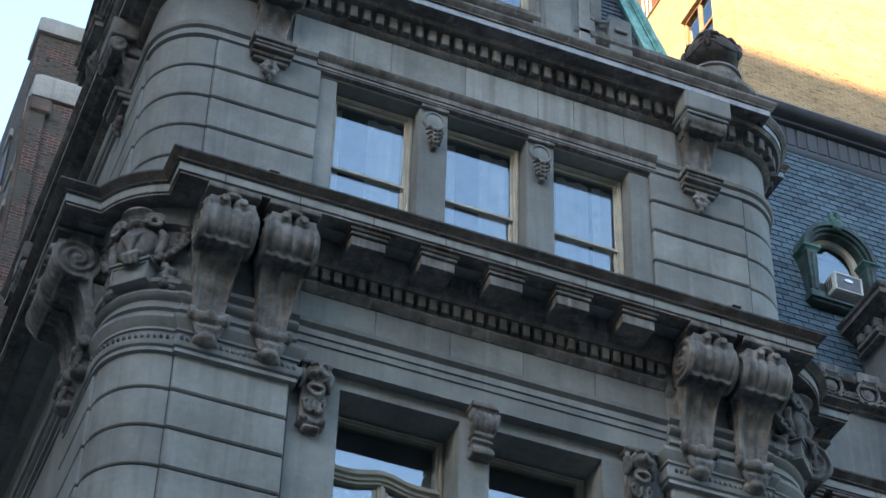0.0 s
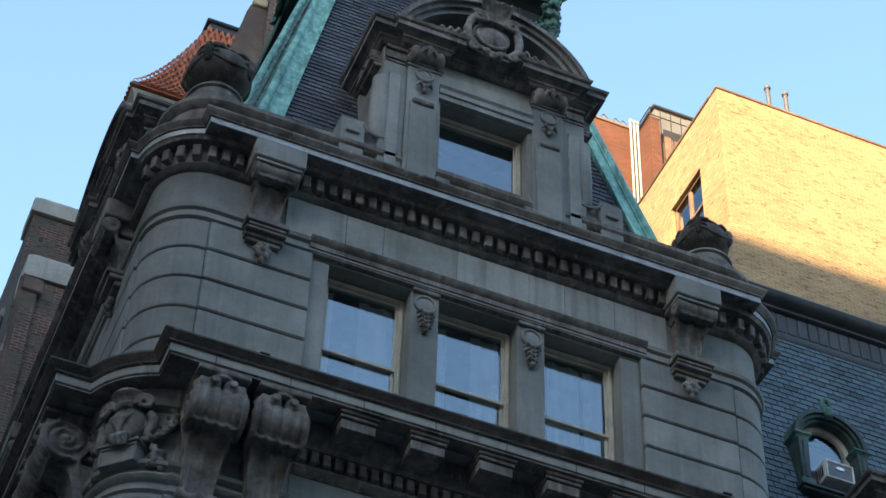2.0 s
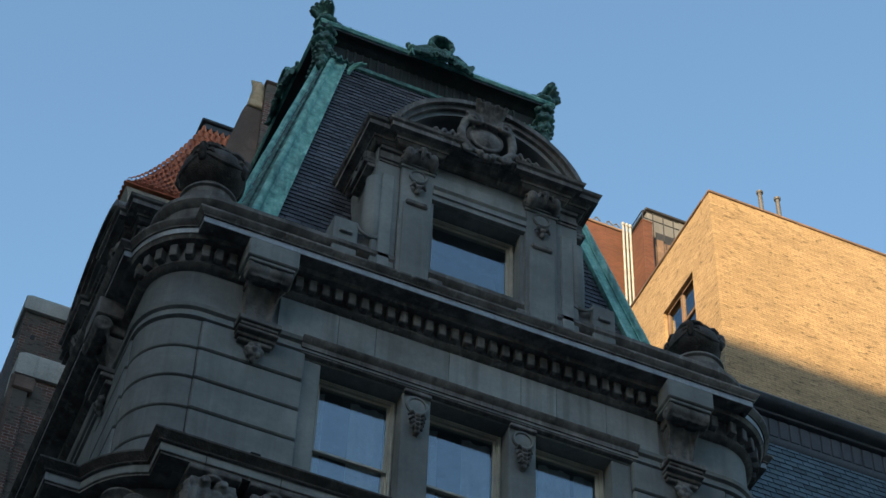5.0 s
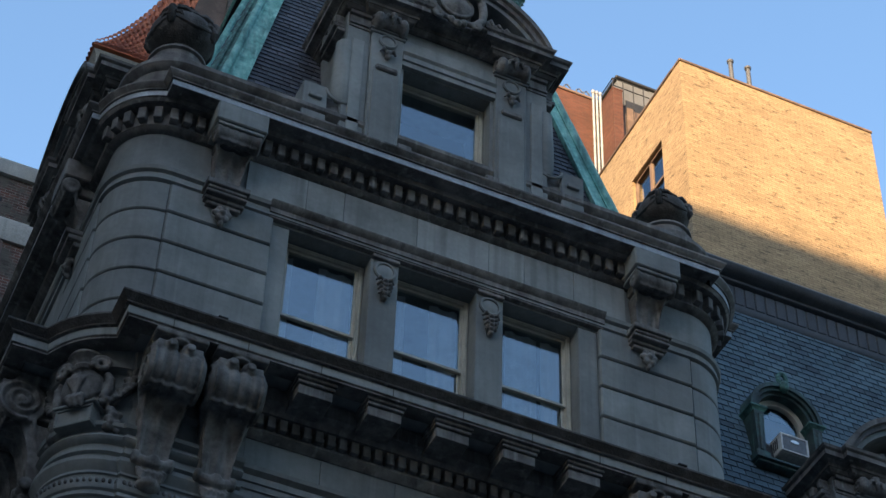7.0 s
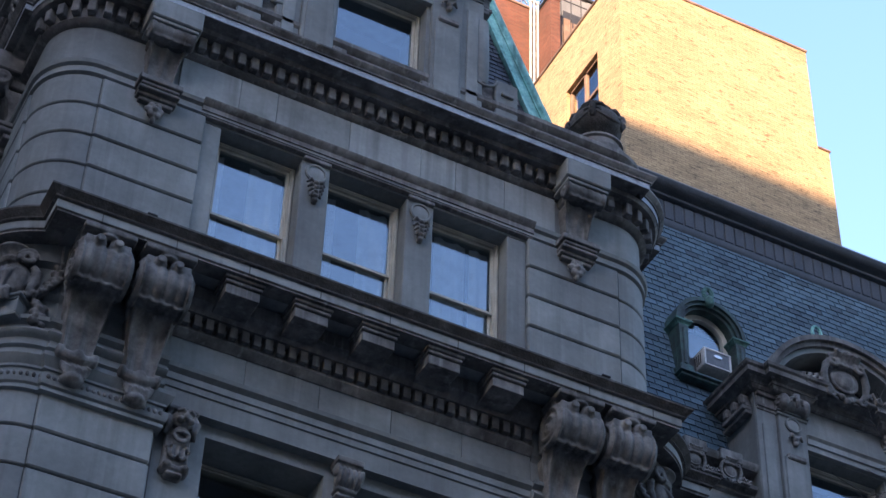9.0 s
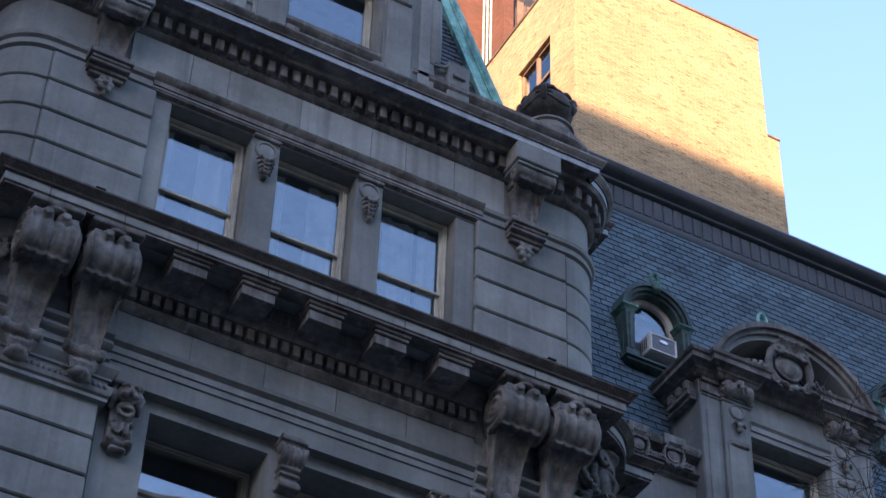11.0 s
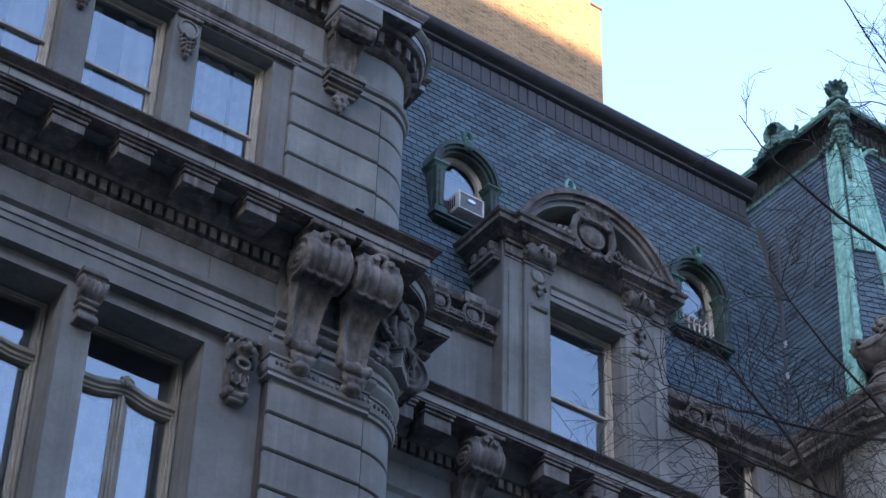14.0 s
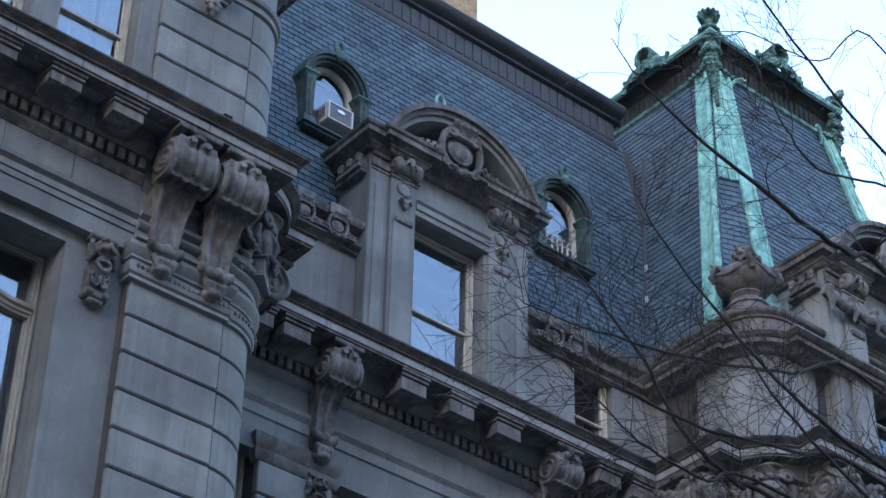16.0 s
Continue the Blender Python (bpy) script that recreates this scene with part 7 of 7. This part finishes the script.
tan = thing("brick_tower", "tall tan brick building, its upper wall sunlit, lower wall shaded", "building", (0, 0, 0))
xl, zt = far(20.21, 47.6)
xr, _ = far(26.34, 47.6)
xs, zs_ = far(26.72, 43.74)
wy0, wy1, wz0, wz1 = BY + 1.38, BY + 3.3, 48.4, 51.07
for nm, (a0, a1, b0, b1, c0, c1) in (("front_wall", (xl, xr, BY, BY + 0.4, 0.0, zt)), ("east_wall", (xr - 0.4, xr, BY + 0.4, BY + 16, 0.0, zt)), ("rear_wall", (xl, xr, BY + 16, BY + 16.4, 0.0, zt))):
    bm = bmesh.new()
    box(bm, a0, a1, b0, b1, c0, c1)
    part(nm, bm, TAN_WALL, tan)
bm = bmesh.new()
ring = [(BY + 0.4, 0.0), (BY + 16, 0.0), (BY + 16, zt), (BY + 0.4, zt)]
hole = [(wy0, wz0), (wy1, wz0), (wy1, wz1), (wy0, wz1)]
fr = [[bm.verts.new((x, y, z)) for y, z in ring] + [bm.verts.new((x, y, z)) for y, z in hole] for x in (xl, xl + 0.4)]
for k in range(4):
    n = (k + 1) % 4
    for v in fr:
        bm.faces.new((v[k], v[n], v[4 + n], v[4 + k]))
    bm.faces.new((fr[0][k], fr[0][n], fr[1][n], fr[1][k]))
    bm.faces.new((fr[0][4 + k], fr[0][4 + n], fr[1][4 + n], fr[1][4 + k]))
part("west_wall", bm, TAN_WALL, tan)
bm = bmesh.new()
box(bm, xr + 0.002, xs, BY + 0.03, BY + 10, 0.0, zs_)
part("side_wing", bm, TAN_WALL, tan)
bm = bmesh.new()
box(bm, xl - 0.04, xr + 0.04, BY - 0.05, BY + 0.42, zt, zt + 0.10, 0.02)
box(bm, xl - 0.05, xl + 0.42, BY + 0.42, BY + 16, zt, zt + 0.10, 0.02)
part("coping", bm, BROWN_BRICK, tan, "dark tile coping")
bm = bmesh.new()
box(bm, xl + 0.4, xr - 0.4, BY + 0.4, BY + 16, zt - 0.6, zt - 0.4)
part("roof", bm, LEAD, tan)
bm = bmesh.new()
box(bm, xr + 0.003, xs + 0.05, BY - 0.02, BY + 10, zs_, zs_ + 0.08, 0.02)
part("wing_coping", bm, BROWN_BRICK, tan)
bm = bmesh.new()
for a, b in ((wy0, wy0 + 0.09), (wy1 - 0.09, wy1), ((wy0 + wy1) / 2 - 0.06, (wy0 + wy1) / 2 + 0.06)):
    box(bm, xl + 0.12, xl + 0.22, a, b, wz0, wz1)
for a, b in ((wz0, wz0 + 0.09), (wz1 - 0.09, wz1), ((wz0 + wz1) / 2 - 0.05, (wz0 + wz1) / 2 + 0.05)):
    box(bm, xl + 0.12, xl + 0.22, wy0, wy1, a, b)
w = part("window_frame", bm, BROWN_BRICK, tan)
bm = bmesh.new()
box(bm, xl + 0.17, xl + 0.18, wy0, wy1, wz0, wz1)
pn = part("pane", bm, GLASS, w)
pn.visible_shadow = False
for dx in (2.22, 2.86):
    bm = bmesh.new()
    x = xl + dx
    lathe(bm, [(0.075, zt - 0.5), (0.075, zt + 1.62), (0.105, zt + 1.64), (0.115, zt + 1.72), (0.075, zt + 1.75)], (x, BY + 0.52, 0), 12)
    part("vent_pipe", bm, PIPE, tan, "grey metal vent pipe")
bm = bmesh.new()
lathe(bm, [(0.10, zt), (0.10, zt + 0.35), (0.16, zt + 0.36), (0.12, zt + 0.45), (0.02, zt + 0.5)], (xr - 1.2, BY + 0.8, 0), 12)
part("vent_pipe", bm, STEEL, tan, "grey metal vent pipe")

# red brick building with steel flue pipes, behind the roof
RY = 44.0
red = thing("red_brick_building", "red brick building with steel flues and a roof terrace", "building", (0, 0, 0))
bm = bmesh.new()
box(bm, 22.3, 24.83, RY + 1.0, RY + 9, 0.0, 61.94)
part("wall", bm, RED_WALL, red)
bm = bmesh.new()
box(bm, 22.25, 24.80, RY + 0.94, RY + 1.4, 61.94, 62.06, 0.02)
part("coping", bm, BROWN_BRICK, red)
bm = bmesh.new()
box(bm, 24.85, 25.24, RY, RY + 0.97, 0.0, 61.73)
box(bm, 24.83, 25.26, RY - 0.02, RY + 0.97, 61.73, 61.82, 0.015)
part("chimney_block", bm, RED_WALL, red)
for k in range(3):
    bm = bmesh.new()
    x = 24.50 + 0.145 * k
    lathe(bm, [(0.048, 30.0), (0.048, 62.15), (0.075, 62.17), (0.075, 62.30), (0.03, 62.36)], (x, RY + 0.85, 0), 12)
    for j in range(5):
        lathe(bm, [(0.048, -0.05), (0.058, -0.04), (0.058, 0.04), (0.048, 0.05)], (x, RY + 0.85, 61.0 - 1.6 * j), 12)
    part("flue_pipe", bm, TIN, red, "shiny steel flue pipe")
bm = bmesh.new()
for x in (23.5, 24.0, 24.3):
    tube(bm, [(x, RY + 1.2, 62.05), (x, RY + 1.2, 62.5), (x + 0.12, RY + 1.2, 62.6), (x + 0.24, RY + 1.2, 62.45)], 0.03, 6)
part("vent_hooks", bm, PIPE, red)
# terrace: dark panels beside the block, grey penthouse behind, railing in front
bm = bmesh.new()
for k in range(3):
    box(bm, 25.28 + 0.30 * k, 25.54 + 0.30 * k, RY + 0.3, RY + 0.36, 58.0, 61.45 - 0.1 * k, 0.01)
tp = part("terrace_panel", bm, BROWN_BRICK, red, "dark brown terrace screen")
bm = bmesh.new()
box(bm, 25.26, 28.5, RY + 0.5, RY + 2.0, 50.0, 60.8)
part("terrace", bm, RED_WALL, red)
bm = bmesh.new()
box(bm, 26.2, 28.2, RY + 2.0, RY + 6, 60.0, 65.1)
ph = part("penthouse", bm, GREY_PANEL, red, "grey metal penthouse")
bm = bmesh.new()
box(bm, 26.1, 28.4, RY + 1.9, RY + 6.2, 65.1, 65.25, 0.03)
part("penthouse_roof", bm, BLACK, ph)
# dark opening, its shade put on as a black slab
bm = bmesh.new()
box(bm, 26.5, 27.3, RY + 1.97, RY + 2.05, 61.0, 64.0)
part("penthouse_opening", bm, BLACK, ph)
bm = bmesh.new()
for i in range(4):
    tube(bm, [(24.90 + 0.42 * i, RY + 0.06, 61.0), (24.90 + 0.42 * i, RY + 0.06, 62.4)], 0.022, 6)
for z in (62.4, 62.0):
    tube(bm, [(24.90, RY + 0.06, z), (26.4, RY + 0.06, z)], 0.022, 6)
tube(bm, [(24.90, RY + 0.06, 62.4), (24.90, RY + 0.9, 62.4)], 0.022, 6)
part("railing", bm, BLACK, red)

# terracotta-roofed building behind the near pavilion
TY = 34.0
tr = thing("tile_roof_building", "cream building with a flared terracotta tile roof", "building", (0, 0, 0))
ex, ez = 4.81, 42.35
bm = bmesh.new()
box(bm, ex + 0.35, 14.0, TY + 0.4, TY + 3.4, 0.0, ez - 0.05)
part("wall", bm, COPING, tr)
bm = bmesh.new()
stack(bm, [(ex + 0.35, TY + 3.4), (ex + 0.35, TY + 0.4), (14.0, TY + 0.4)], [(0.0, ez - 1.0), (0.08, ez - 0.95), (0.08, ez - 0.6), (0.2, ez - 0.4), (0.22, ez - 0.2), (0.32, ez - 0.06)], [(14.0, TY + 3.4)])
part("cornice", bm, COPING, tr, "cream moulded cornice")


def roof_curve(u):
    """Flared section: inward run and rise."""
    return 1.75 * u ** 1.0, 3.45 * (0.35 * u + 0.65 * u ** 1.7)


vs, fs = [], []
rr = random.Random(5)
n = 18
for i in range(n):
    a0, b0 = roof_curve(i / n)
    a1, b1 = roof_curve((i + 1.12) / n)
    x = ex + a0
    while x < 12.0:
        for half in range(6):
            t0, t1 = math.pi * half / 6, math.pi * (half + 1) / 6
            o = len(vs)
            r = 0.075
            for t, (a, b) in ((t0, (a0, b0)), (t1, (a0, b0)), (t1, (a1, b1)), (t0, (a1, b1))):
                vs.append((x + 0.08 - r * math.cos(t), TY + 0.2 * a - 0.05 * math.sin(t) * 1.2, ez + b + r * math.sin(t) + 0.03 * (a == a0)))
            fs.append((o, o + 1, o + 2, o + 3))
        x += 0.165
    y = TY + a0
    while y < TY + 3.2:
        for half in range(6):
            t0, t1 = math.pi * half / 6, math.pi * (half + 1) / 6
            o = len(vs)
            r = 0.075
            for t, (a, b) in ((t0, (a0, b0)), (t1, (a0, b0)), (t1, (a1, b1)), (t0, (a1, b1))):
                vs.append((ex + a - 0.05 * math.sin(t), y + 0.08 - r * math.cos(t), ez + b + r * math.sin(t)))
            fs.append((o, o + 1, o + 2, o + 3))
        y += 0.165
bm = bmesh.new()
rings = []
for i in range(9):
    a, b = roof_curve(i / 8)
    rings.append([bm.verts.new(p) for p in ((ex + a, TY + 0.2 * a, ez + b), (14.0, TY + 0.2 * a, ez + b), (14.0, TY + 3.6, ez + b), (ex + a, TY + 3.6, ez + b))])
for p, q in zip(rings, rings[1:]):
    for k in range(4):
        bm.faces.new((p[k], p[(k + 1) % 4], q[(k + 1) % 4], q[k]))
bm.faces.new(rings[0]), bm.faces.new(rings[-1])
rf = part("roof", bm, TILE, tr, "terracotta tile roof")
me = bpy.data.meshes.new("roof_tiles")
me.from_pydata(vs, [], fs)
me.materials.append(TILE)
tl = new("roof_tiles", me)
tl.parent = rf
tagged(tl, kind="stuff")
bm = bmesh.new()
a, b = roof_curve(1.0)
box(bm, ex + a - 0.06, 13.0, TY + 0.2 * a - 0.06, TY + 3.4, ez + b - 0.05, ez + b + 0.30, 0.03)
box(bm, ex + a - 0.14, 13.0, TY + 0.2 * a - 0.14, TY + 3.4, ez + b + 0.20, ez + b + 0.32, 0.03)
part("roof_curb", bm, LEAD, tr, "dark metal roof curb")
bm = bmesh.new()
box(bm, 7.32, 7.95, 31.4, 33.2, 28.0, 44.62, 0.02)
ch = part("chimney", bm, BROWN_WALL, building, "weathered brown brick chimney")
bm = bmesh.new()
box(bm, 7.28, 7.99, 31.36, 33.24, 44.62, 44.74, 0.03)
part("chimney_cap", bm, BROWN_BRICK, ch)
bm = bmesh.new()
prism(bm, [(6.45, 31.5, 41.0), (7.32, 31.5, 40.2), (7.32, 31.5, 43.7), (6.90, 31.5, 43.6), (6.82, 31.5, 43.3)], (0, 1.2, 0))
part("chimney_shoulder", bm, BROWN_BRICK, ch, "dark sloping shoulder")
bm = bmesh.new()
box(bm, 6.94, 7.31, 31.42, 31.9, 43.6, 43.86, 0.03)
lathe(bm, [(0.10, 43.70), (0.17, 43.9), (0.19, 44.15), (0.15, 44.4), (0.17, 44.55), (0.10, 44.72)], (7.17, 31.62, 0.02), 14)
tube(bm, [(7.22, 31.62, 44.50), (7.12, 31.62, 44.68), (7.02, 31.62, 44.74), (6.96, 31.62, 44.82)], [0.13, 0.11, 0.07, 0.015], 8)
tube(bm, [(7.20, 31.62, 44.50), (7.28, 31.62, 44.66), (7.32, 31.62, 44.78)], [0.10, 0.07, 0.02], 8)
fin = new("chimney_finial", carve("chimney_finial", bm, TAN_BRICK, 0.02))
fin.parent = ch
tagged(fin, "pale carved stone finial")

# brown brick building further down the side street
br = thing("brown_brick_building", "dark brown brick building with pale stone copings", "building", (0, 0, 0))
bm = bmesh.new()
box(bm, 3.45, 12.0, 36.0, 40.0, 0.0, 39.0)
part("wall", bm, BROWN_WALL, br)


def bevelled_coping(bm, x0, x1, y0, y1, z0, z1, c):
    """A coping stone with a sloped outer edge."""
    lo, hi = [], []
    for x, y in ((x0, y0), (x1, y0), (x1, y1), (x0, y1)):
        lo.append(bm.verts.new((x, y, z0)))
    mid_ = [bm.verts.new((v.co.x, v.co.y, z1 - c)) for v in lo]
    for x, y in ((x0 + c * 0.7, y0 + c * 0.7), (x1, y0 + c * 0.7), (x1, y1), (x0 + c * 0.7, y1)):
        hi.append(bm.verts.new((x, y, z1)))
    for p, q in ((lo, mid_), (mid_, hi)):
        for i in range(4):
            bm.faces.new((p[i], p[(i + 1) % 4], q[(i + 1) % 4], q[i]))
    bm.faces.new(lo), bm.faces.new(hi)


bm = bmesh.new()
bevelled_coping(bm, 3.38, 4.62, 35.9, 37.0, 39.0, 39.62, 0.2)
part("coping", bm, COPING, br, "pale stone coping")
bm = bmesh.new()
box(bm, 3.42, 12.0, 33.8, 35.9, 0.0, 34.9)
part("front_bay", bm, BROWN_WALL, br)
bm = bmesh.new()
bevelled_coping(bm, 3.33, 12.0, 33.72, 34.6, 34.75, 35.55, 0.22)
part("bay_coping", bm, COPING, br, "pale stone coping")
# corner pier with a cap, a drainpipe beside it and an iron bar across the gap
bm = bmesh.new()
box(bm, 3.38, 3.70, 33.66, 33.85, 0.0, 34.2)
pier = part("corner_pier", bm, BROWN_WALL, br, "stained stone corner pier")
bm = bmesh.new()
box(bm, 3.32, 3.80, 33.60, 33.85, 34.2, 34.62, 0.04)
part("pier_cap", bm, BROWN_BRICK, pier)
bm = bmesh.new()
tube(bm, [(3.33, 33.70, 0.0), (3.33, 33.70, 34.6)], 0.06, 8)
part("drainpipe", bm, BROWN_BRICK, br, "rusty brown drainpipe")
bm = bmesh.new()
tube(bm, [(3.9, 35.7, 36.4), (6.5, 35.3, 36.3)], 0.05, 6)
tube(bm, [(4.1, 35.7, 36.4), (4.1, 35.95, 36.4)], 0.05, 6)
part("iron_bar", bm, BLACK, br, "dark iron tie bar")
# west front: windows with stone sills and heads
for y in (34.2, 35.1, 37.2, 38.6):
    for z in range(14, 33 if y < 36 else 38, 3):
        bm = bmesh.new()
        box(bm, 3.26, 3.5, y - 0.06, y + 0.66, z - 0.22, z, 0.02)
        box(bm, 3.36, 3.5, y - 0.06, y + 0.66, z + 1.6, z + 1.85, 0.02)
        ws = part("window", bm, COPING, br, "stone-dressed window opening")
        # black slab instead of glass: the recess's shade is put into the colour
        bm = bmesh.new()
        box(bm, 3.405, 3.5, y, y + 0.6, z + 0.004, z + 1.596)
        part("pane", bm, BLACK, ws)
# black blocks set on the wall stand for the shade inside small holes
for x, z in ((3.9, 37.1), (4.3, 36.2), (3.75, 38.2), (4.1, 35.9)):
    bm = bmesh.new()
    box(bm, x - 0.05, x + 0.05, 35.985, 36.05, z - 0.06, z + 0.06)
    part("putlog_hole", bm, BLACK, br)


# ---- bare street tree ----
def tree(limbs, label, seed, twigs, at):
    root = thing("bare_tree", label, "tree", at)
    rr = random.Random(seed)
    base = Vector(at)

    def grow(bm, p, d, r, L, depth):
        """A wandering twig that bends at its buds and forks into finer ones."""
        n = max(5, int(L / 0.075))
        pts, rad = [p.copy()], [r]
        q = p.copy()
        bend = Vector((rr.uniform(-1, 1), rr.uniform(-1, 1), rr.uniform(-0.9, 1.0)))
        dirs = [d]
        for i in range(n):
            if rr.random() < 0.35:
                bend = Vector((rr.uniform(-1, 1), rr.uniform(-1, 1), rr.uniform(-0.9, 1.0)))
            d = (d + bend * 0.14).normalized()
            q = q + d * (L / n)
            pts.append(q.copy())
            dirs.append(d)
            rad.append(max(0.0030, r * (1 - 0.7 * (i + 1) / n)))
        tube(bm, pts, rad, 5 if r > 0.012 else 3, cap=False)
        if depth > 0:
            k = 2 + int(L * 3.2)
            for j in range(k):
                i = rr.randrange(max(1, n // 6), n + 1)
                side = dirs[i].cross(Vector((rr.uniform(-1, 1), rr.uniform(-1, 1), rr.uniform(-1, 1)))).normalized()
                nd = (dirs[i] * rr.uniform(0.5, 1.0) + side * rr.uniform(0.45, 0.9)).normalized()
                grow(bm, pts[i], nd, rad[i] * rr.uniform(0.5, 0.75), L * rr.uniform(0.3, 0.6), depth - 1)
    trunk = bmesh.new()
    for pts, rad in limbs[:1]:
        tube(trunk, [Vector(p) - base for p in pts], rad, 10)
    part("trunk", trunk, BARK, root)
    for pts, rad in limbs[1:]:
        bm = bmesh.new()
        P = [Vector(p) - base for p in pts]
        # smooth the limb with a few inner points
        fine, fr = [], []
        for i in range(len(P) - 1):
            for k in range(6):
                t = k / 6
                a, b = P[i], P[i + 1]
                p0, p3 = P[max(i - 1, 0)], P[min(i + 2, len(P) - 1)]
                c = 0.5 * ((2 * a) + (b - p0) * t + (2 * p0 - 5 * a + 4 * b - p3) * t * t + (3 * a - p0 - 3 * b + p3) * t ** 3)
                c += Vector((rr.uniform(-1, 1), rr.uniform(-1, 1), rr.uniform(-1, 1))) * 0.012
                fine.append(c)
                fr.append(rad[i] + (rad[i + 1] - rad[i]) * t)
        fine.append(P[-1]), fr.append(rad[-1])
        tube(bm, fine, fr, 7, cap=False)
        for j in range(twigs if P[-1].z < 17.2 else twigs // 2):
            i = 2 + int((len(fine) - 4) * rr.random() ** 1.25)
            d = (fine[i + 1] - fine[i - 1]).normalized()
            side = d.cross(Vector((rr.uniform(-1, 1), rr.uniform(-1, 1), rr.uniform(-1, 1)))).normalized()
            nd = (d * rr.uniform(0.3, 1.0) + side * rr.uniform(0.5, 1.0) + Vector((-0.1, 0, 0.15))).normalized()
            grow(bm, fine[i], nd, max(0.0055, fr[i] * rr.uniform(0.22, 0.4)), rr.uniform(0.45, 1.25), 2)
        ob = part("limb", bm, BARK, root, smooth=60)
    return root


tree([
    ([(21.0, 11.0, 0.0), (20.9, 11.0, 4.0), (20.4, 11.2, 8.0), (20.0, 11.4, 11.0)], [0.2160, 0.1800, 0.1440, 0.1152]),
    ([(20.0, 11.4, 11.0), (18.4, 11.9, 14.2), (16.05, 12.0, 15.9), (15.4, 12.0, 15.85), (14.41, 12.0, 15.98), (12.97, 12.0, 16.3), (12.25, 12.0, 16.62), (11.85, 12.0, 16.95)], [0.0864, 0.0648, 0.0340, 0.0300, 0.0290, 0.0170, 0.0095, 0.0040]),
    ([(20.0, 11.4, 11.0), (18.9, 11.8, 15.0), (17.2, 12.0, 17.2), (16.26, 12.0, 17.8), (15.34, 12.0, 18.34), (14.36, 12.0, 19.05), (13.6, 12.0, 20.0)], [0.0864, 0.0600, 0.0230, 0.0190, 0.0165, 0.0130, 0.0060]),
    ([(20.0, 11.4, 11.0), (14.42, 12.3, 12.38), (13.70, 12.3, 12.36), (12.94, 12.3, 12.67), (12.44, 12.3, 13.27), (11.86, 12.3, 13.73), (11.34, 12.3, 14.06)], [0.0504, 0.026, 0.024, 0.021, 0.017, 0.012, 0.004]),
    ([(18.4, 11.9, 14.2), (16.6, 11.8, 12.9), (15.2, 11.8, 13.0), (14.0, 11.8, 13.3), (12.6, 11.8, 14.1), (11.9, 11.8, 14.8)], [0.0432, 0.0288, 0.0252, 0.0202, 0.0115, 0.0050]),
    ([(20.0, 11.4, 11.0), (17.0, 11.6, 11.5), (15.0, 11.6, 12.2), (13.6, 11.6, 12.9), (12.9, 11.6, 13.6)], [0.0504, 0.0324, 0.0216, 0.0144, 0.0058]),
    ([(20.0, 11.4, 11.0), (15.9, 12.1, 14.26), (14.38, 12.1, 13.88), (13.11, 12.1, 13.46), (11.95, 12.1, 13.21), (11.08, 12.1, 13.07), (10.6, 12.1, 13.06)], [0.05, 0.024, 0.02, 0.017, 0.013, 0.009, 0.004]),
    ([(20.0, 11.4, 11.0), (15.72, 12.1, 13.06), (14.26, 12.1, 12.89), (13.05, 12.1, 12.65), (11.92, 12.1, 12.62), (11.21, 12.1, 12.62), (10.72, 12.1, 12.65)], [0.05, 0.024, 0.02, 0.017, 0.012, 0.008, 0.004]),
    ([(20.0, 11.4, 11.0), (14.2, 12.1, 12.33), (13.0, 12.1, 12.06), (12.12, 12.1, 12.14), (11.56, 12.1, 12.4), (11.21, 12.1, 12.62)], [0.04, 0.02, 0.016, 0.012, 0.008, 0.004]),
    ([(17.2, 12.0, 17.2), (16.39, 12.1, 17.38), (15.19, 12.1, 17.0), (14.58, 12.1, 17.42), (14.27, 12.1, 18.01), (13.93, 12.1, 18.33)], [0.04, 0.016, 0.014, 0.011, 0.008, 0.004]),
    ([(18.9, 11.8, 15.0), (16.74, 12.1, 19.68), (15.41, 12.1, 18.76), (14.23, 12.1, 18.5), (13.45, 12.1, 18.04)], [0.04, 0.012, 0.01, 0.008, 0.004]),
], "bare winter street tree with dark branches and fine twigs", 8, 27, (21.0, 11.0, 0.0))
